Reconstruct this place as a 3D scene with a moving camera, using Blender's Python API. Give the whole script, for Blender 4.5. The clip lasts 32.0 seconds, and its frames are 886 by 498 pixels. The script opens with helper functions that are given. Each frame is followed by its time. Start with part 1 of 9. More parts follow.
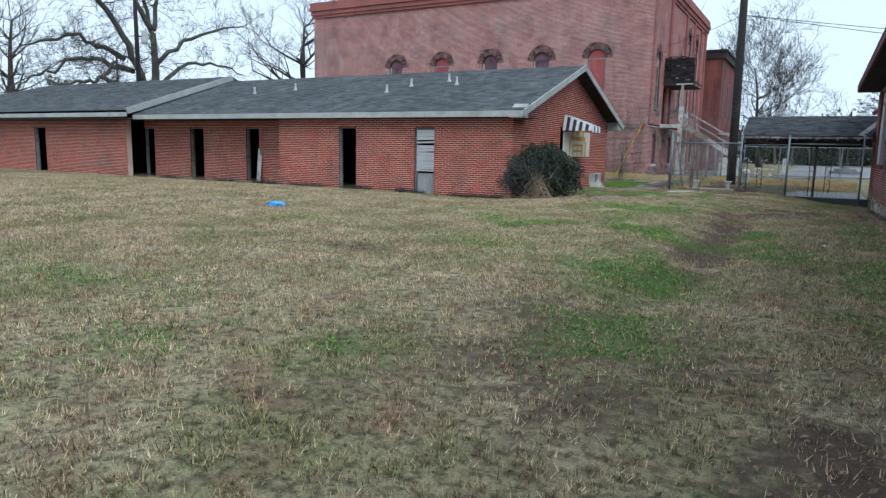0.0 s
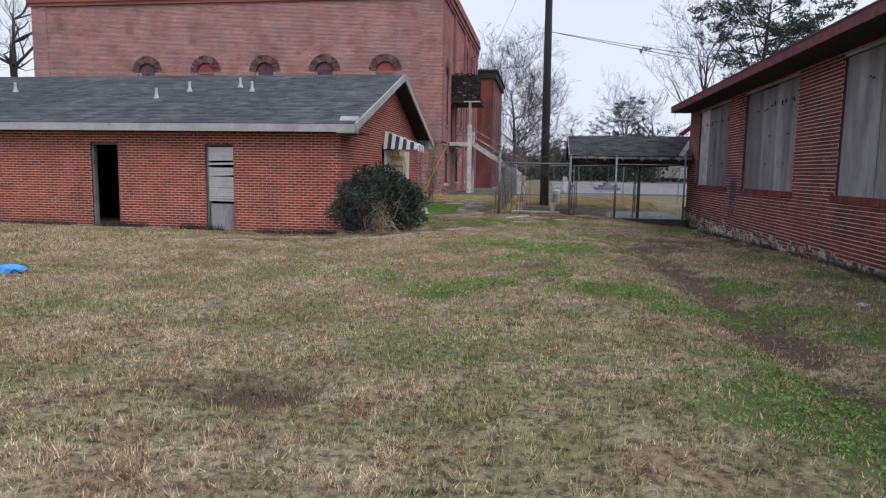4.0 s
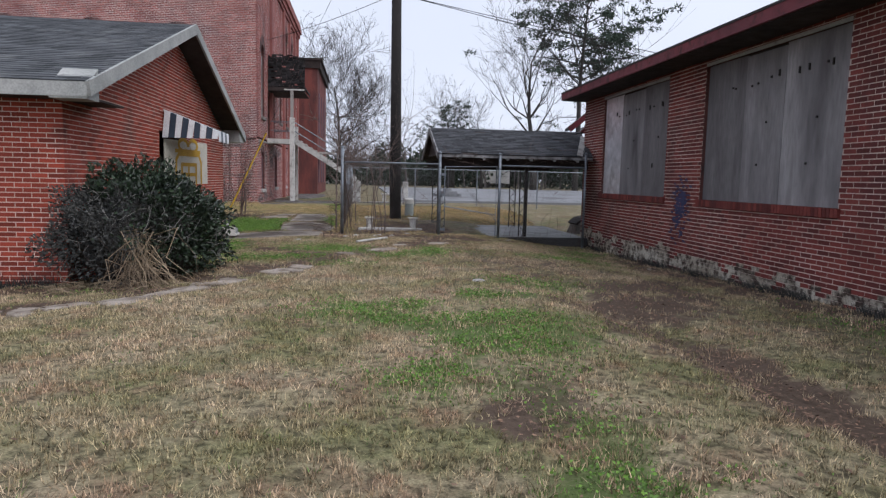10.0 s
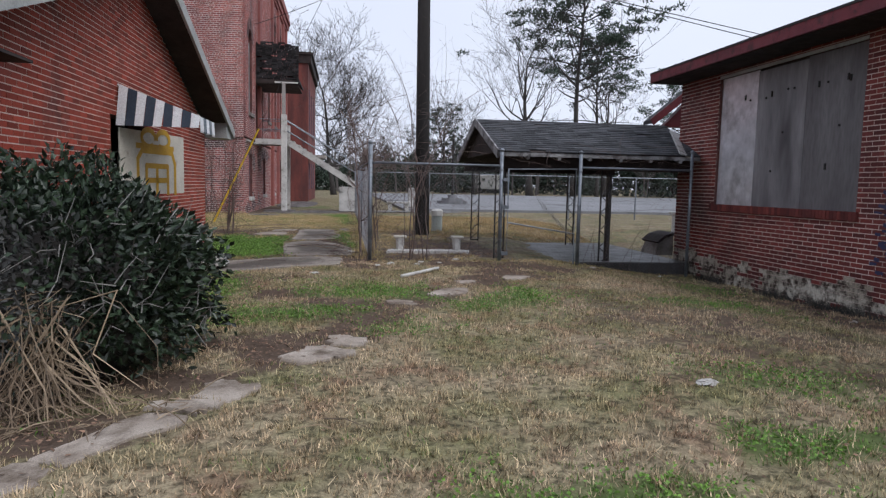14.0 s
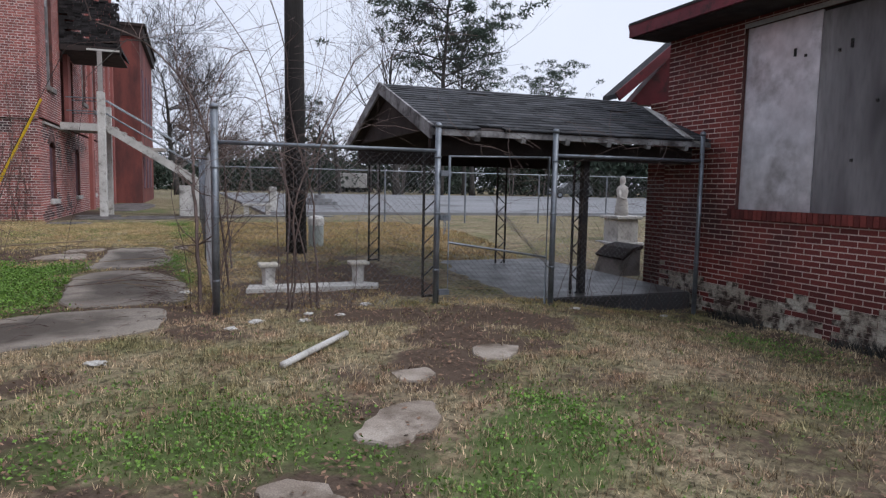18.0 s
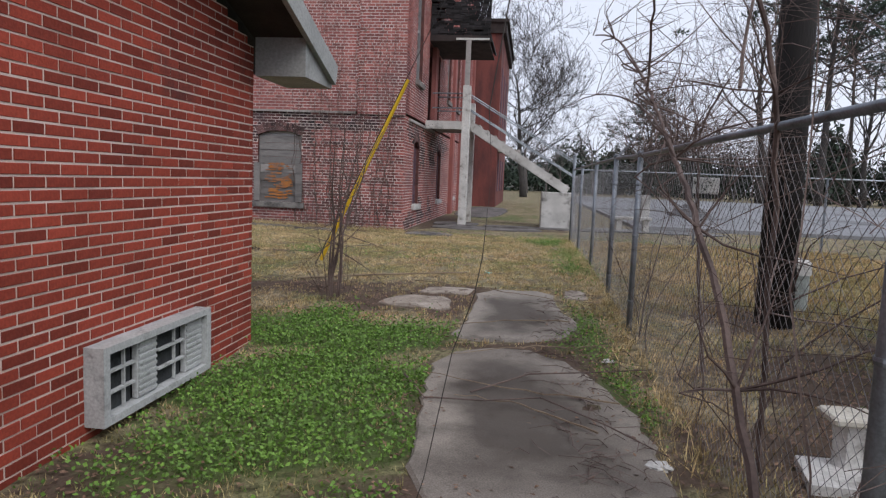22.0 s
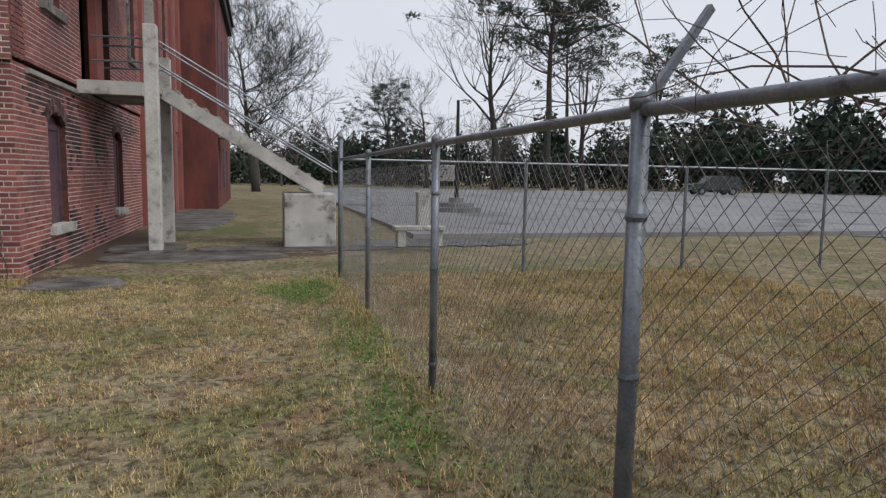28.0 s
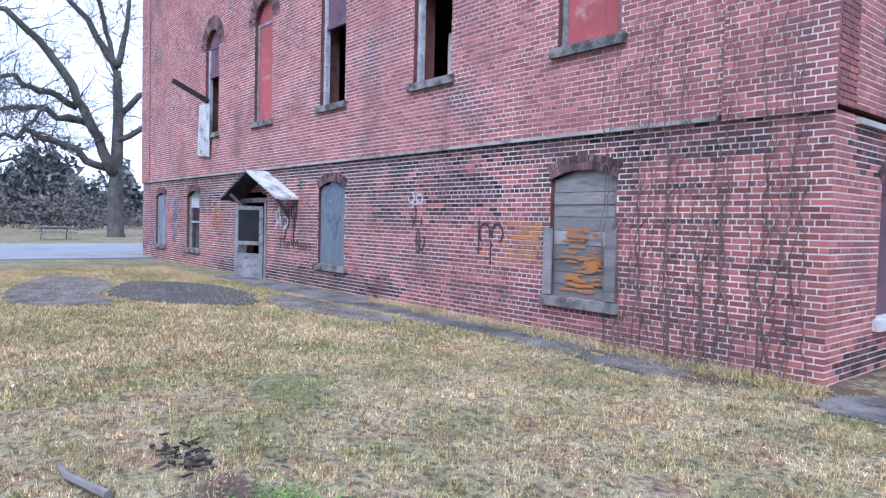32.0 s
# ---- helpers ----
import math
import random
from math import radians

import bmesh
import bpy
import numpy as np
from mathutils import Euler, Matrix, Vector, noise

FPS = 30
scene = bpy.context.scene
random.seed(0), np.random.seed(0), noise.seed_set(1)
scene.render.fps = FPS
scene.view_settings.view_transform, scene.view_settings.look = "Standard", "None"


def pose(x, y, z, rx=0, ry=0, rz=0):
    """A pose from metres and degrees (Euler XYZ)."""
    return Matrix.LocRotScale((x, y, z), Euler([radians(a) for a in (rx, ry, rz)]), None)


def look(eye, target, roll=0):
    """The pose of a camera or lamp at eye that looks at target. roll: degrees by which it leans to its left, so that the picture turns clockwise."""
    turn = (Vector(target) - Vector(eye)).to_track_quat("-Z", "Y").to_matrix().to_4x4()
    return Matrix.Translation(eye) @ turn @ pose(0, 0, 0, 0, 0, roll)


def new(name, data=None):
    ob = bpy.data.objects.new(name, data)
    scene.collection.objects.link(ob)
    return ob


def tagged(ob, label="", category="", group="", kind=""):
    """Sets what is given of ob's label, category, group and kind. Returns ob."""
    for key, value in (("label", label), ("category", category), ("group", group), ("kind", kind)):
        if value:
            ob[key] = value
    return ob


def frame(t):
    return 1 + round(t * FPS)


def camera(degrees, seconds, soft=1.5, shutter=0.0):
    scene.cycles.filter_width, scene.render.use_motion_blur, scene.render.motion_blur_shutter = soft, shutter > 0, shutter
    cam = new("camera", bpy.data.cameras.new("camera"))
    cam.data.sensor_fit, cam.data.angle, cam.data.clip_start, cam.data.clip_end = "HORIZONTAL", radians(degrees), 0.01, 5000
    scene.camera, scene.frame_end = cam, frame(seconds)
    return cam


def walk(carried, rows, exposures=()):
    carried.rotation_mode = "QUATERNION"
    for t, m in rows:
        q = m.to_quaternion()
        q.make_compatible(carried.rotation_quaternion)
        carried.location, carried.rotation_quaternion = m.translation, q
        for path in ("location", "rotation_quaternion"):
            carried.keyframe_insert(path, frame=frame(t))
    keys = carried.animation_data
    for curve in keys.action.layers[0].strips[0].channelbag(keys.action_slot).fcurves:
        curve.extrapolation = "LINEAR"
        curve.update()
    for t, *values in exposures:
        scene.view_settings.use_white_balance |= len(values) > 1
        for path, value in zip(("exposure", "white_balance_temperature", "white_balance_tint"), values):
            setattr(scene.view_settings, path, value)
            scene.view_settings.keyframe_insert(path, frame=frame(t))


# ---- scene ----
PATH = [
    (0, (0.546, 1.062, 1.287), (-0.425, 2.785, 0.993), 1.2),
    (0.5, (-0.114, 1.611, 1.277), (-1.165, 3.288, 0.988), 0.9),
    (1, (-0.702, 2.007, 1.33), (-1.761, 3.68, 1.048), 1.1),
    (1.5, (-1.17, 2.282, 1.339), (-2.23, 3.957, 1.071), 0.5),
    (2, (-1.624, 2.486, 1.33), (-2.597, 4.214, 1.068), 0.9),
    (2.5, (-2.063, 2.779, 1.371), (-2.9, 4.578, 1.117), 1.2),
    (3, (-2.416, 3.28, 1.417), (-3.082, 5.149, 1.168), 1.0),
    (3.5, (-2.691, 3.77, 1.457), (-3.183, 5.693, 1.214), 0.9),
    (4, (-2.898, 4.222, 1.438), (-3.191, 6.186, 1.205), 0.9),
    (4.5, (-3.017, 4.807, 1.417), (-3.087, 6.793, 1.191), 0.9),
    (6.5, (-3.44, 6.816, 1.474), (-3.176, 8.786, 1.252), 0.8),
    (7, (-3.521, 7.339, 1.449), (-3.017, 9.262, 1.233), 1.0),
    (7.5, (-3.59, 7.826, 1.388), (-3.068, 9.745, 1.176), 0.8),
    (8, (-3.596, 8.407, 1.334), (-3.08, 10.328, 1.122), 0.9),
    (8.5, (-3.707, 8.979, 1.341), (-3.256, 10.916, 1.131), 1.0),
    (9, (-3.747, 9.573, 1.345), (-3.425, 11.536, 1.133), 0.9),
    (9.5, (-3.767, 10.259, 1.383), (-3.489, 12.228, 1.171), 1.1),
    (10, (-3.884, 10.754, 1.385), (-3.645, 12.728, 1.176), 1.3),
    (10.5, (-3.986, 11.331, 1.348), (-3.762, 13.307, 1.139), 1.0),
    (11, (-4.149, 11.887, 1.345), (-3.924, 13.864, 1.139), 1.2),
    (11.5, (-4.307, 12.386, 1.346), (-4.082, 14.363, 1.144), 1.2),
    (12, (-4.433, 13.047, 1.386), (-4.209, 15.025, 1.186), 1.2),
    (12.5, (-4.631, 13.604, 1.38), (-4.407, 15.581, 1.181), 1.3),
    (13, (-4.712, 14.153, 1.359), (-4.481, 16.129, 1.162), 0.9),
    (13.5, (-4.809, 14.73, 1.385), (-4.57, 16.706, 1.191), 1.1),
    (14, (-4.849, 15.214, 1.38), (-4.555, 17.183, 1.188), 1.2),
    (14.5, (-4.831, 15.83, 1.38), (-4.425, 17.78, 1.192), 1.0),
    (16.5, (-4.877, 18.222, 1.386), (-4.285, 20.123, 1.199), 1.2),
    (17, (-4.807, 18.812, 1.387), (-4.126, 20.683, 1.204), 1.3),
    (17.5, (-4.752, 19.42, 1.366), (-4.064, 21.289, 1.183), 1.3),
    (18, (-4.595, 20.039, 1.354), (-3.896, 21.903, 1.166), 1.1),
    (18.5, (-4.515, 20.688, 1.346), (-3.789, 22.542, 1.158), 1.4),
    (19, (-4.443, 21.291, 1.361), (-3.703, 23.139, 1.173), 1.3),
    (19.5, (-4.439, 21.889, 1.401), (-3.715, 23.744, 1.214), 1.6),
    (20, (-4.564, 22.557, 1.414), (-4.103, 24.493, 1.216), 1.7),
    (20.5, (-4.767, 23.236, 1.401), (-4.48, 25.205, 1.197), 2.3),
    (21, (-5.065, 23.905, 1.433), (-5.134, 25.892, 1.22), 2.3),
    (21.5, (-5.225, 24.469, 1.405), (-5.359, 26.454, 1.195), 1.7),
    (22, (-5.47, 25.063, 1.48), (-5.719, 27.036, 1.27), 2.3),
    (22.5, (-5.591, 25.671, 1.48), (-6.003, 27.616, 1.265), 2.0),
    (23, (-5.651, 26.339, 1.452), (-5.955, 28.305, 1.246), 1.7),
    (23.5, (-5.936, 26.882, 1.403), (-6.178, 28.857, 1.202), 1.9),
    (24, (-6.088, 27.363, 1.499), (-6.336, 29.338, 1.302), 1.4),
    (24.5, (-6.034, 27.872, 1.481), (-6.214, 29.855, 1.289), 1.3),
    (25, (-5.753, 28.382, 1.484), (-5.604, 30.368, 1.298), 0.8),
    (25.5, (-5.527, 29.052, 1.51), (-5.112, 31.0, 1.321), 0.6),
    (27.5, (-5.56, 31.19, 1.583), (-4.987, 33.094, 1.369), 0.9),
    (28, (-5.519, 31.798, 1.615), (-4.997, 33.716, 1.396), 1.0),
    (28.5, (-5.548, 32.495, 1.654), (-5.427, 34.478, 1.422), 1.2),
    (29, (-5.631, 33.115, 1.702), (-6.077, 35.05, 1.462), 1.1),
    (29.5, (-5.668, 33.714, 1.659), (-6.575, 35.481, 1.43), 1.3),
    (30, (-5.788, 34.01, 1.647), (-6.856, 35.686, 1.426), 1.5),
    (30.5, (-5.846, 34.255, 1.635), (-7.023, 35.866, 1.491), 1.2),
    (31, (-5.895, 34.473, 1.657), (-7.303, 35.891, 1.565), 1.4),
    (31.5, (-5.94, 34.435, 1.691), (-7.459, 35.733, 1.613), 1.7),
    (32, (-5.895, 34.392, 1.749), (-7.438, 35.662, 1.672), 1.4),
]
cam = camera(67.4, 32.0, 1.3)
walk(cam, [(t, look(e, g, r)) for t, e, g, r in PATH], [(0, 0.52, 5650, -4), (0.5, 0.43, 5850, 1), (1.2, 0.31, 6050, 8), (2, 0.3, 6100, 9), (5, 0.32, 6200, 10), (21, 0.3, 6200, 10), (22.5, 0.37, 6400, 10), (24, 0.3, 6600, 8), (25.5, 0.27, 6500, 8), (27.5, 0.1, 6650, 7), (28.3, 0.1, 6650, 7), (29.0, 0.16, 6850, 7), (29.6, 0.57, 6000, 10), (30.5, 1.07, 5350, 12), (31.0, 1.32, 5000, 14), (32, 1.28, 5060, 13)])

# ---- world, sun, exposure ----
world = bpy.data.worlds.new("overcast_world")
scene.world = world
world.use_nodes = True
wn, wl = world.node_tree.nodes, world.node_tree.links
bg = wn["Background"]
sky = wn.new("ShaderNodeTexSky")
sky.sky_type = "NISHITA"
sky.sun_disc = False
sky.sun_elevation, sky.sun_rotation = radians(50), radians(140)
sky.air_density, sky.dust_density, sky.ozone_density = 1.0, 3.0, 1.0
cloud = wn.new("ShaderNodeTexNoise")
cloud.inputs["Scale"].default_value = 2.2
cloud.inputs["Detail"].default_value = 5
cloudramp = wn.new("ShaderNodeMix")
cloudramp.data_type = "RGBA"
cloudramp.inputs[6].default_value = (6.3, 6.6, 7.7, 1)
cloudramp.inputs[7].default_value = (8.1, 8.3, 9.2, 1)
veil = wn.new("ShaderNodeMix")
veil.data_type = "RGBA"
veil.inputs[0].default_value = 0.9
wl.new(cloud.outputs["Fac"], cloudramp.inputs[0])
wl.new(sky.outputs["Color"], veil.inputs[6])
wl.new(cloudramp.outputs[2], veil.inputs[7])
wl.new(veil.outputs[2], bg.inputs["Color"])
bg.inputs["Strength"].default_value = 0.1
sun = new("sun", bpy.data.lights.new("sun", "SUN"))
sun.data.energy, sun.data.angle, sun.data.color = 1.5, radians(40), (1.0, 0.96, 0.92)
sun.matrix_world = look((22, -16, 40), (0, 10, 0))

# ---- mesh builder ----


class MB:
    """Collects vertices and faces for one mesh."""

    def __init__(self):
        self.v, self.f, self.n = [], [], 0

    def add(self, verts, faces):
        verts = np.asarray(verts, float).reshape(-1, 3)
        self.v.append(verts)
        b = self.n
        self.f.extend([tuple(i + b for i in f) for f in faces])
        self.n += len(verts)
        return self

    def addnp(self, verts, faces):
        verts = np.asarray(verts, float).reshape(-1, 3)
        self.v.append(verts)
        self.f.extend((np.asarray(faces) + self.n).tolist())
        self.n += len(verts)
        return self

    def box(self, x0, x1, y0, y1, z0, z1, c=0.0):
        """A box; c bevels its upright edges and its top rim."""
        if c <= 0:
            vs = [(x, y, z) for z in (z0, z1) for x, y in ((x0, y0), (x1, y0), (x1, y1), (x0, y1))]
            return self.add(vs, [(0, 3, 2, 1), (4, 5, 6, 7), (0, 1, 5, 4), (1, 2, 6, 5), (2, 3, 7, 6), (3, 0, 4, 7)])
        ring = [(x0 + c, y0), (x1 - c, y0), (x1, y0 + c), (x1, y1 - c), (x1 - c, y1), (x0 + c, y1), (x0, y1 - c), (x0, y0 + c)]
        cx, cy = (x0 + x1) / 2, (y0 + y1) / 2
        sx, sy = 1 - 2 * c / max(x1 - x0, 1e-6), 1 - 2 * c / max(y1 - y0, 1e-6)
        inner = [(cx + (x - cx) * sx, cy + (y - cy) * sy) for x, y in ring]
        vs = [(x, y, z0 + c) for x, y in ring] + [(x, y, z1 - c) for x, y in ring] + [(x, y, z1) for x, y in inner] + [(x, y, z0) for x, y in inner]
        fs = [tuple(range(16, 24)), tuple(reversed(range(24, 32)))]
        for i in range(8):
            j = (i + 1) % 8
            fs += [(i, j, j + 8, i + 8), (i + 8, j + 8, j + 16, i + 16), (i + 24, j + 24, j, i)]
        return self.add(vs, fs)

    def beam(self, p, q, w, h, up=(0, 0, 1)):
        """A square-cut bar from p to q, w wide and h high."""
        p, q = Vector(p), Vector(q)
        d = (q - p).normalized()
        u = Vector(up)
        s = d.cross(u)
        if s.length < 1e-4:
            s = d.cross(Vector((1, 0, 0)))
        s.normalize()
        u = s.cross(d).normalized()
        vs = []
        for o in (p, q):
            for a, b in ((-1, -1), (1, -1), (1, 1), (-1, 1)):
                vs.append(tuple(o + s * (a * w / 2) + u * (b * h / 2)))
        return self.add(vs, [(0, 1, 2, 3), (7, 6, 5, 4), (0, 4, 5, 1), (1, 5, 6, 2), (2, 6, 7, 3), (3, 7, 4, 0)])

    def tube(self, pts, radii, n=8, caps=True):
        """A round tube through pts with a radius at each."""
        pts = np.asarray(pts, float)
        m = len(pts)
        if np.isscalar(radii):
            radii = [radii] * m
        t = np.gradient(pts, axis=0) if m > 2 else np.repeat([pts[1] - pts[0]], 2, axis=0)
        t /= np.maximum(np.linalg.norm(t, axis=1, keepdims=True), 1e-9)
        ref = np.array([0.0, 0.0, 1.0]) if abs(t[:, 2]).mean() < 0.8 else np.array([1.0, 0.0, 0.0])
        a = np.cross(t, ref)
        a /= np.maximum(np.linalg.norm(a, axis=1, keepdims=True), 1e-9)
        b = np.cross(t, a)
        ang = np.linspace(0, 2 * math.pi, n, endpoint=False)
        r = np.asarray(radii, float)[:, None, None]
        vs = pts[:, None, :] + r * (np.cos(ang)[None, :, None] * a[:, None, :] + np.sin(ang)[None, :, None] * b[:, None, :])
        fs = []
        for i in range(m - 1):
            for j in range(n):
                k = (j + 1) % n
                fs.append((i * n + j, i * n + k, i * n + n + k, i * n + n + j))
        if caps:
            fs += [tuple(reversed(range(n))), tuple(range((m - 1) * n, m * n))]
        return self.add(vs.reshape(-1, 3), fs)

    def lathe(self, x, y, prof, n=20):
        """A turned body from (radius, z) pairs."""
        ang = np.linspace(0, 2 * math.pi, n, endpoint=False)
        vs = [(x + r * math.cos(a), y + r * math.sin(a), z) for r, z in prof for a in ang]
        fs = []
        for i in range(len(prof) - 1):
            for j in range(n):
                k = (j + 1) % n
                fs.append((i * n + j, i * n + k, i * n + n + k, i * n + n + j))
        fs += [tuple(reversed(range(n))), tuple(range((len(prof) - 1) * n, len(prof) * n))]
        return self.add(vs, fs)

    def prism(self, outline, lift):
        """A flat outline of 3D points pushed along lift."""
        n = len(outline)
        lo = [Vector(p) for p in outline]
        hi = [p + Vector(lift) for p in lo]
        fs = [tuple(reversed(range(n))), tuple(range(n, 2 * n))] + [(i, (i + 1) % n, (i + 1) % n + n, i + n) for i in range(n)]
        return self.add([tuple(p) for p in lo + hi], fs)

    def mesh(self, name, material, smooth=False):
        me = bpy.data.meshes.new(name)
        vs = np.concatenate(self.v) if self.v else np.zeros((0, 3))
        me.from_pydata(vs.tolist(), [], self.f)
        for m in material if isinstance(material, (list, tuple)) else [material]:
            me.materials.append(m)
        if smooth:
            me.shade_smooth()
        me.update()
        return me


LOCAL = set()


def thing(name, at, label, category, group="", kind="", local=False):
    """An empty at the base of a thing. local: its parts are given about the base."""
    e = new(name)
    e.empty_display_size = 0.2
    e.location = at
    tagged(e, label, category, group, kind)
    if local:
        LOCAL.add(e.name)
    return e


def part(name, mb, material, parent=None, label="", smooth=False):
    ob = new(name, mb.mesh(name, material, smooth) if isinstance(mb, MB) else mb)
    if parent is not None:
        ob.parent = parent
        if parent.type == "EMPTY" and parent.name not in LOCAL:
            ob.matrix_parent_inverse = Matrix.Translation(-parent.location)
    if label:
        ob["label"] = label
    return ob


def whole(name, mb, material, label, category, group="", kind="", smooth=False):
    """A thing of one mesh."""
    return tagged(part(name, mb, material, None, "", smooth), label, category, group, kind)


# ---- materials ----


def mat(name, c1, c2=None, scale=1.5, rough=0.85, metal=0.0, bump=0.25, bscale=60, spot=None, spot_scale=6, spot_at=0.62, island=0.0, obj=0.0, fine=0.25, stretch=(1, 1, 1), spec=0.3, soft=0.08):
    """Two colours mixed by broad noise, fine grain, optional spots of a third colour, optional change from piece to piece, and relief."""
    m = bpy.data.materials.new(name)
    m.use_nodes = True
    n, l = m.node_tree.nodes, m.node_tree.links
    b = n["Principled BSDF"]
    b.inputs["Roughness"].default_value, b.inputs["Metallic"].default_value = rough, metal
    b.inputs["Specular IOR Level"].default_value = spec
    tc = n.new("ShaderNodeTexCoord")
    mp = n.new("ShaderNodeMapping")
    mp.inputs["Scale"].default_value = stretch
    l.new(tc.outputs["Object"], mp.inputs["Vector"])

    def nz(s, d=4, rg=0.55):
        t = n.new("ShaderNodeTexNoise")
        t.inputs["Scale"].default_value, t.inputs["Detail"].default_value, t.inputs["Roughness"].default_value = s, d, rg
        l.new(mp.outputs[0], t.inputs["Vector"])
        return t

    def mix(a, bb, fac, kind="MIX"):
        x = n.new("ShaderNodeMix")
        x.data_type, x.blend_type = "RGBA", kind
        for s, v in ((6, a), (7, bb)):
            if isinstance(v, tuple):
                x.inputs[s].default_value = (*v[:3], 1)
            else:
                l.new(v, x.inputs[s])
        if isinstance(fac, float):
            x.inputs[0].default_value = fac
        else:
            l.new(fac, x.inputs[0])
        return x.outputs[2]

    def ramp(src, lo, hi, a=0.0, bb=1.0):
        r = n.new("ShaderNodeMapRange")
        r.inputs[1].default_value, r.inputs[2].default_value, r.inputs[3].default_value, r.inputs[4].default_value = lo, hi, a, bb
        l.new(src, r.inputs[0])
        return r.outputs[0]

    c2 = c2 or tuple(v * 0.7 for v in c1)
    col = mix(c1, c2, ramp(nz(scale).outputs["Fac"], 0.35, 0.65))
    if island or obj:
        g = n.new("ShaderNodeNewGeometry" if island else "ShaderNodeObjectInfo")
        rnd = g.outputs["Random Per Island" if island else "Random"]
        k = island or obj
        col = mix(col, tuple(v * (1 - k) for v in c2), ramp(rnd, 0.45, 1.0))
        col = mix(col, tuple(min(1, v * (1 + k * 0.8)) for v in c1), ramp(rnd, 0.3, 0.0, 0.0, 0.8))
    if spot:
        col = mix(col, spot, ramp(nz(spot_scale, 6, 0.65).outputs["Fac"], spot_at - soft, spot_at + soft))
    gr = nz(bscale, 3)
    v = ramp(gr.outputs["Fac"], 0.25, 0.75, 1 - fine, 1 + fine * 0.6)
    cm = n.new("ShaderNodeVectorMath")
    cm.operation = "SCALE"
    l.new(col, cm.inputs[0])
    l.new(v, cm.inputs["Scale"])
    l.new(cm.outputs[0], b.inputs["Base Color"])
    rv = ramp(nz(scale * 3).outputs["Fac"], 0.3, 0.7, max(0.02, rough - 0.1), min(1, rough + 0.1))
    l.new(rv, b.inputs["Roughness"])
    if bump:
        bp = n.new("ShaderNodeBump")
        bp.inputs["Strength"].default_value, bp.inputs["Distance"].default_value = bump, 0.01
        l.new(gr.outputs["Fac"], bp.inputs["Height"])
        l.new(bp.outputs[0], b.inputs["Normal"])
    return m


# Sides of openings: one brick tone, darker than the wall face.
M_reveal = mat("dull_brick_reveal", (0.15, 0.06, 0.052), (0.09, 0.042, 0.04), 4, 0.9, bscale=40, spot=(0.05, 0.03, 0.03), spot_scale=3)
M_doorgrey = mat("greyed_door_paint", (0.27, 0.26, 0.265), (0.17, 0.165, 0.17), 3, 0.8, bscale=50, spot=(0.07, 0.065, 0.065), spot_scale=7)
M_sill = mat("grimy_stone_sill", (0.24, 0.225, 0.21), (0.14, 0.13, 0.125), 2, 0.9, bscale=60, spot=(0.05, 0.047, 0.045), spot_scale=4, spot_at=0.55)
M_brick = mat("orange_red_brick", (0.33, 0.056, 0.033), (0.24, 0.043, 0.027), 1.2, 0.85, island=0.28, spot=(0.11, 0.034, 0.028), spot_scale=1.1, spot_at=0.63)
M_brick_o = mat("orange_red_brick_single", (0.33, 0.056, 0.033), (0.24, 0.043, 0.027), 1.2, 0.85, obj=0.28, spot=(0.11, 0.034, 0.028), spot_scale=1.1, spot_at=0.63)
M_mortar = mat("pale_mortar", (0.74, 0.61, 0.54), (0.55, 0.44, 0.38), 1.5, 0.95, bscale=120)
M_brick_r = mat("dark_red_brick", (0.185, 0.043, 0.036), (0.13, 0.033, 0.03), 0.9, 0.85, island=0.26, spot=(0.055, 0.025, 0.025), spot_scale=0.9, spot_at=0.6, soft=0.12)
M_brick_r_o = mat("dark_red_brick_single", (0.185, 0.043, 0.036), (0.13, 0.033, 0.03), 0.9, 0.85, obj=0.26, spot=(0.055, 0.025, 0.025), spot_scale=0.9, spot_at=0.6, soft=0.12)
M_mortar_r = mat("sandy_mortar", (0.70, 0.58, 0.52), (0.46, 0.36, 0.32), 1.2, 0.95, bscale=120, spot=(0.2, 0.15, 0.13), spot_scale=0.8, spot_at=0.64, soft=0.12)
M_brick_m = mat("old_rose_brick", (0.36, 0.13, 0.113), (0.265, 0.1, 0.092), 0.5, 0.9, island=0.26, spot=(0.15, 0.07, 0.073), spot_scale=0.6, spot_at=0.6)
M_brick_m_o = mat("weathered_rose_brick_single", (0.33, 0.114, 0.1), (0.225, 0.084, 0.08), 0.7, 0.9, obj=0.36, spot=(0.10, 0.06, 0.065), spot_scale=1.3, spot_at=0.58, soft=0.12)
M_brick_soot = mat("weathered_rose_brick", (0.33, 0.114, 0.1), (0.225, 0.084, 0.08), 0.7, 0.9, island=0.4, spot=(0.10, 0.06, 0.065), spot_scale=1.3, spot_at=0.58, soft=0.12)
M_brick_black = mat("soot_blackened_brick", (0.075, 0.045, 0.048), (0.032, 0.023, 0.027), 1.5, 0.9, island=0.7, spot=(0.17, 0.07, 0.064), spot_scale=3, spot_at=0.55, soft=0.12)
M_mortar_m = mat("lime_mortar", (0.76, 0.68, 0.64), (0.54, 0.47, 0.445), 0.7, 0.95, bscale=120, spot=(0.22, 0.18, 0.18), spot_scale=1.0, spot_at=0.6, soft=0.12)
M_shingle = mat("grey_asphalt_shingle", (0.095, 0.10, 0.11), (0.065, 0.07, 0.077), 0.5, 0.9, island=0.3, bscale=150, bump=0.4, spot=(0.15, 0.155, 0.16), spot_scale=1.2, spot_at=0.64)
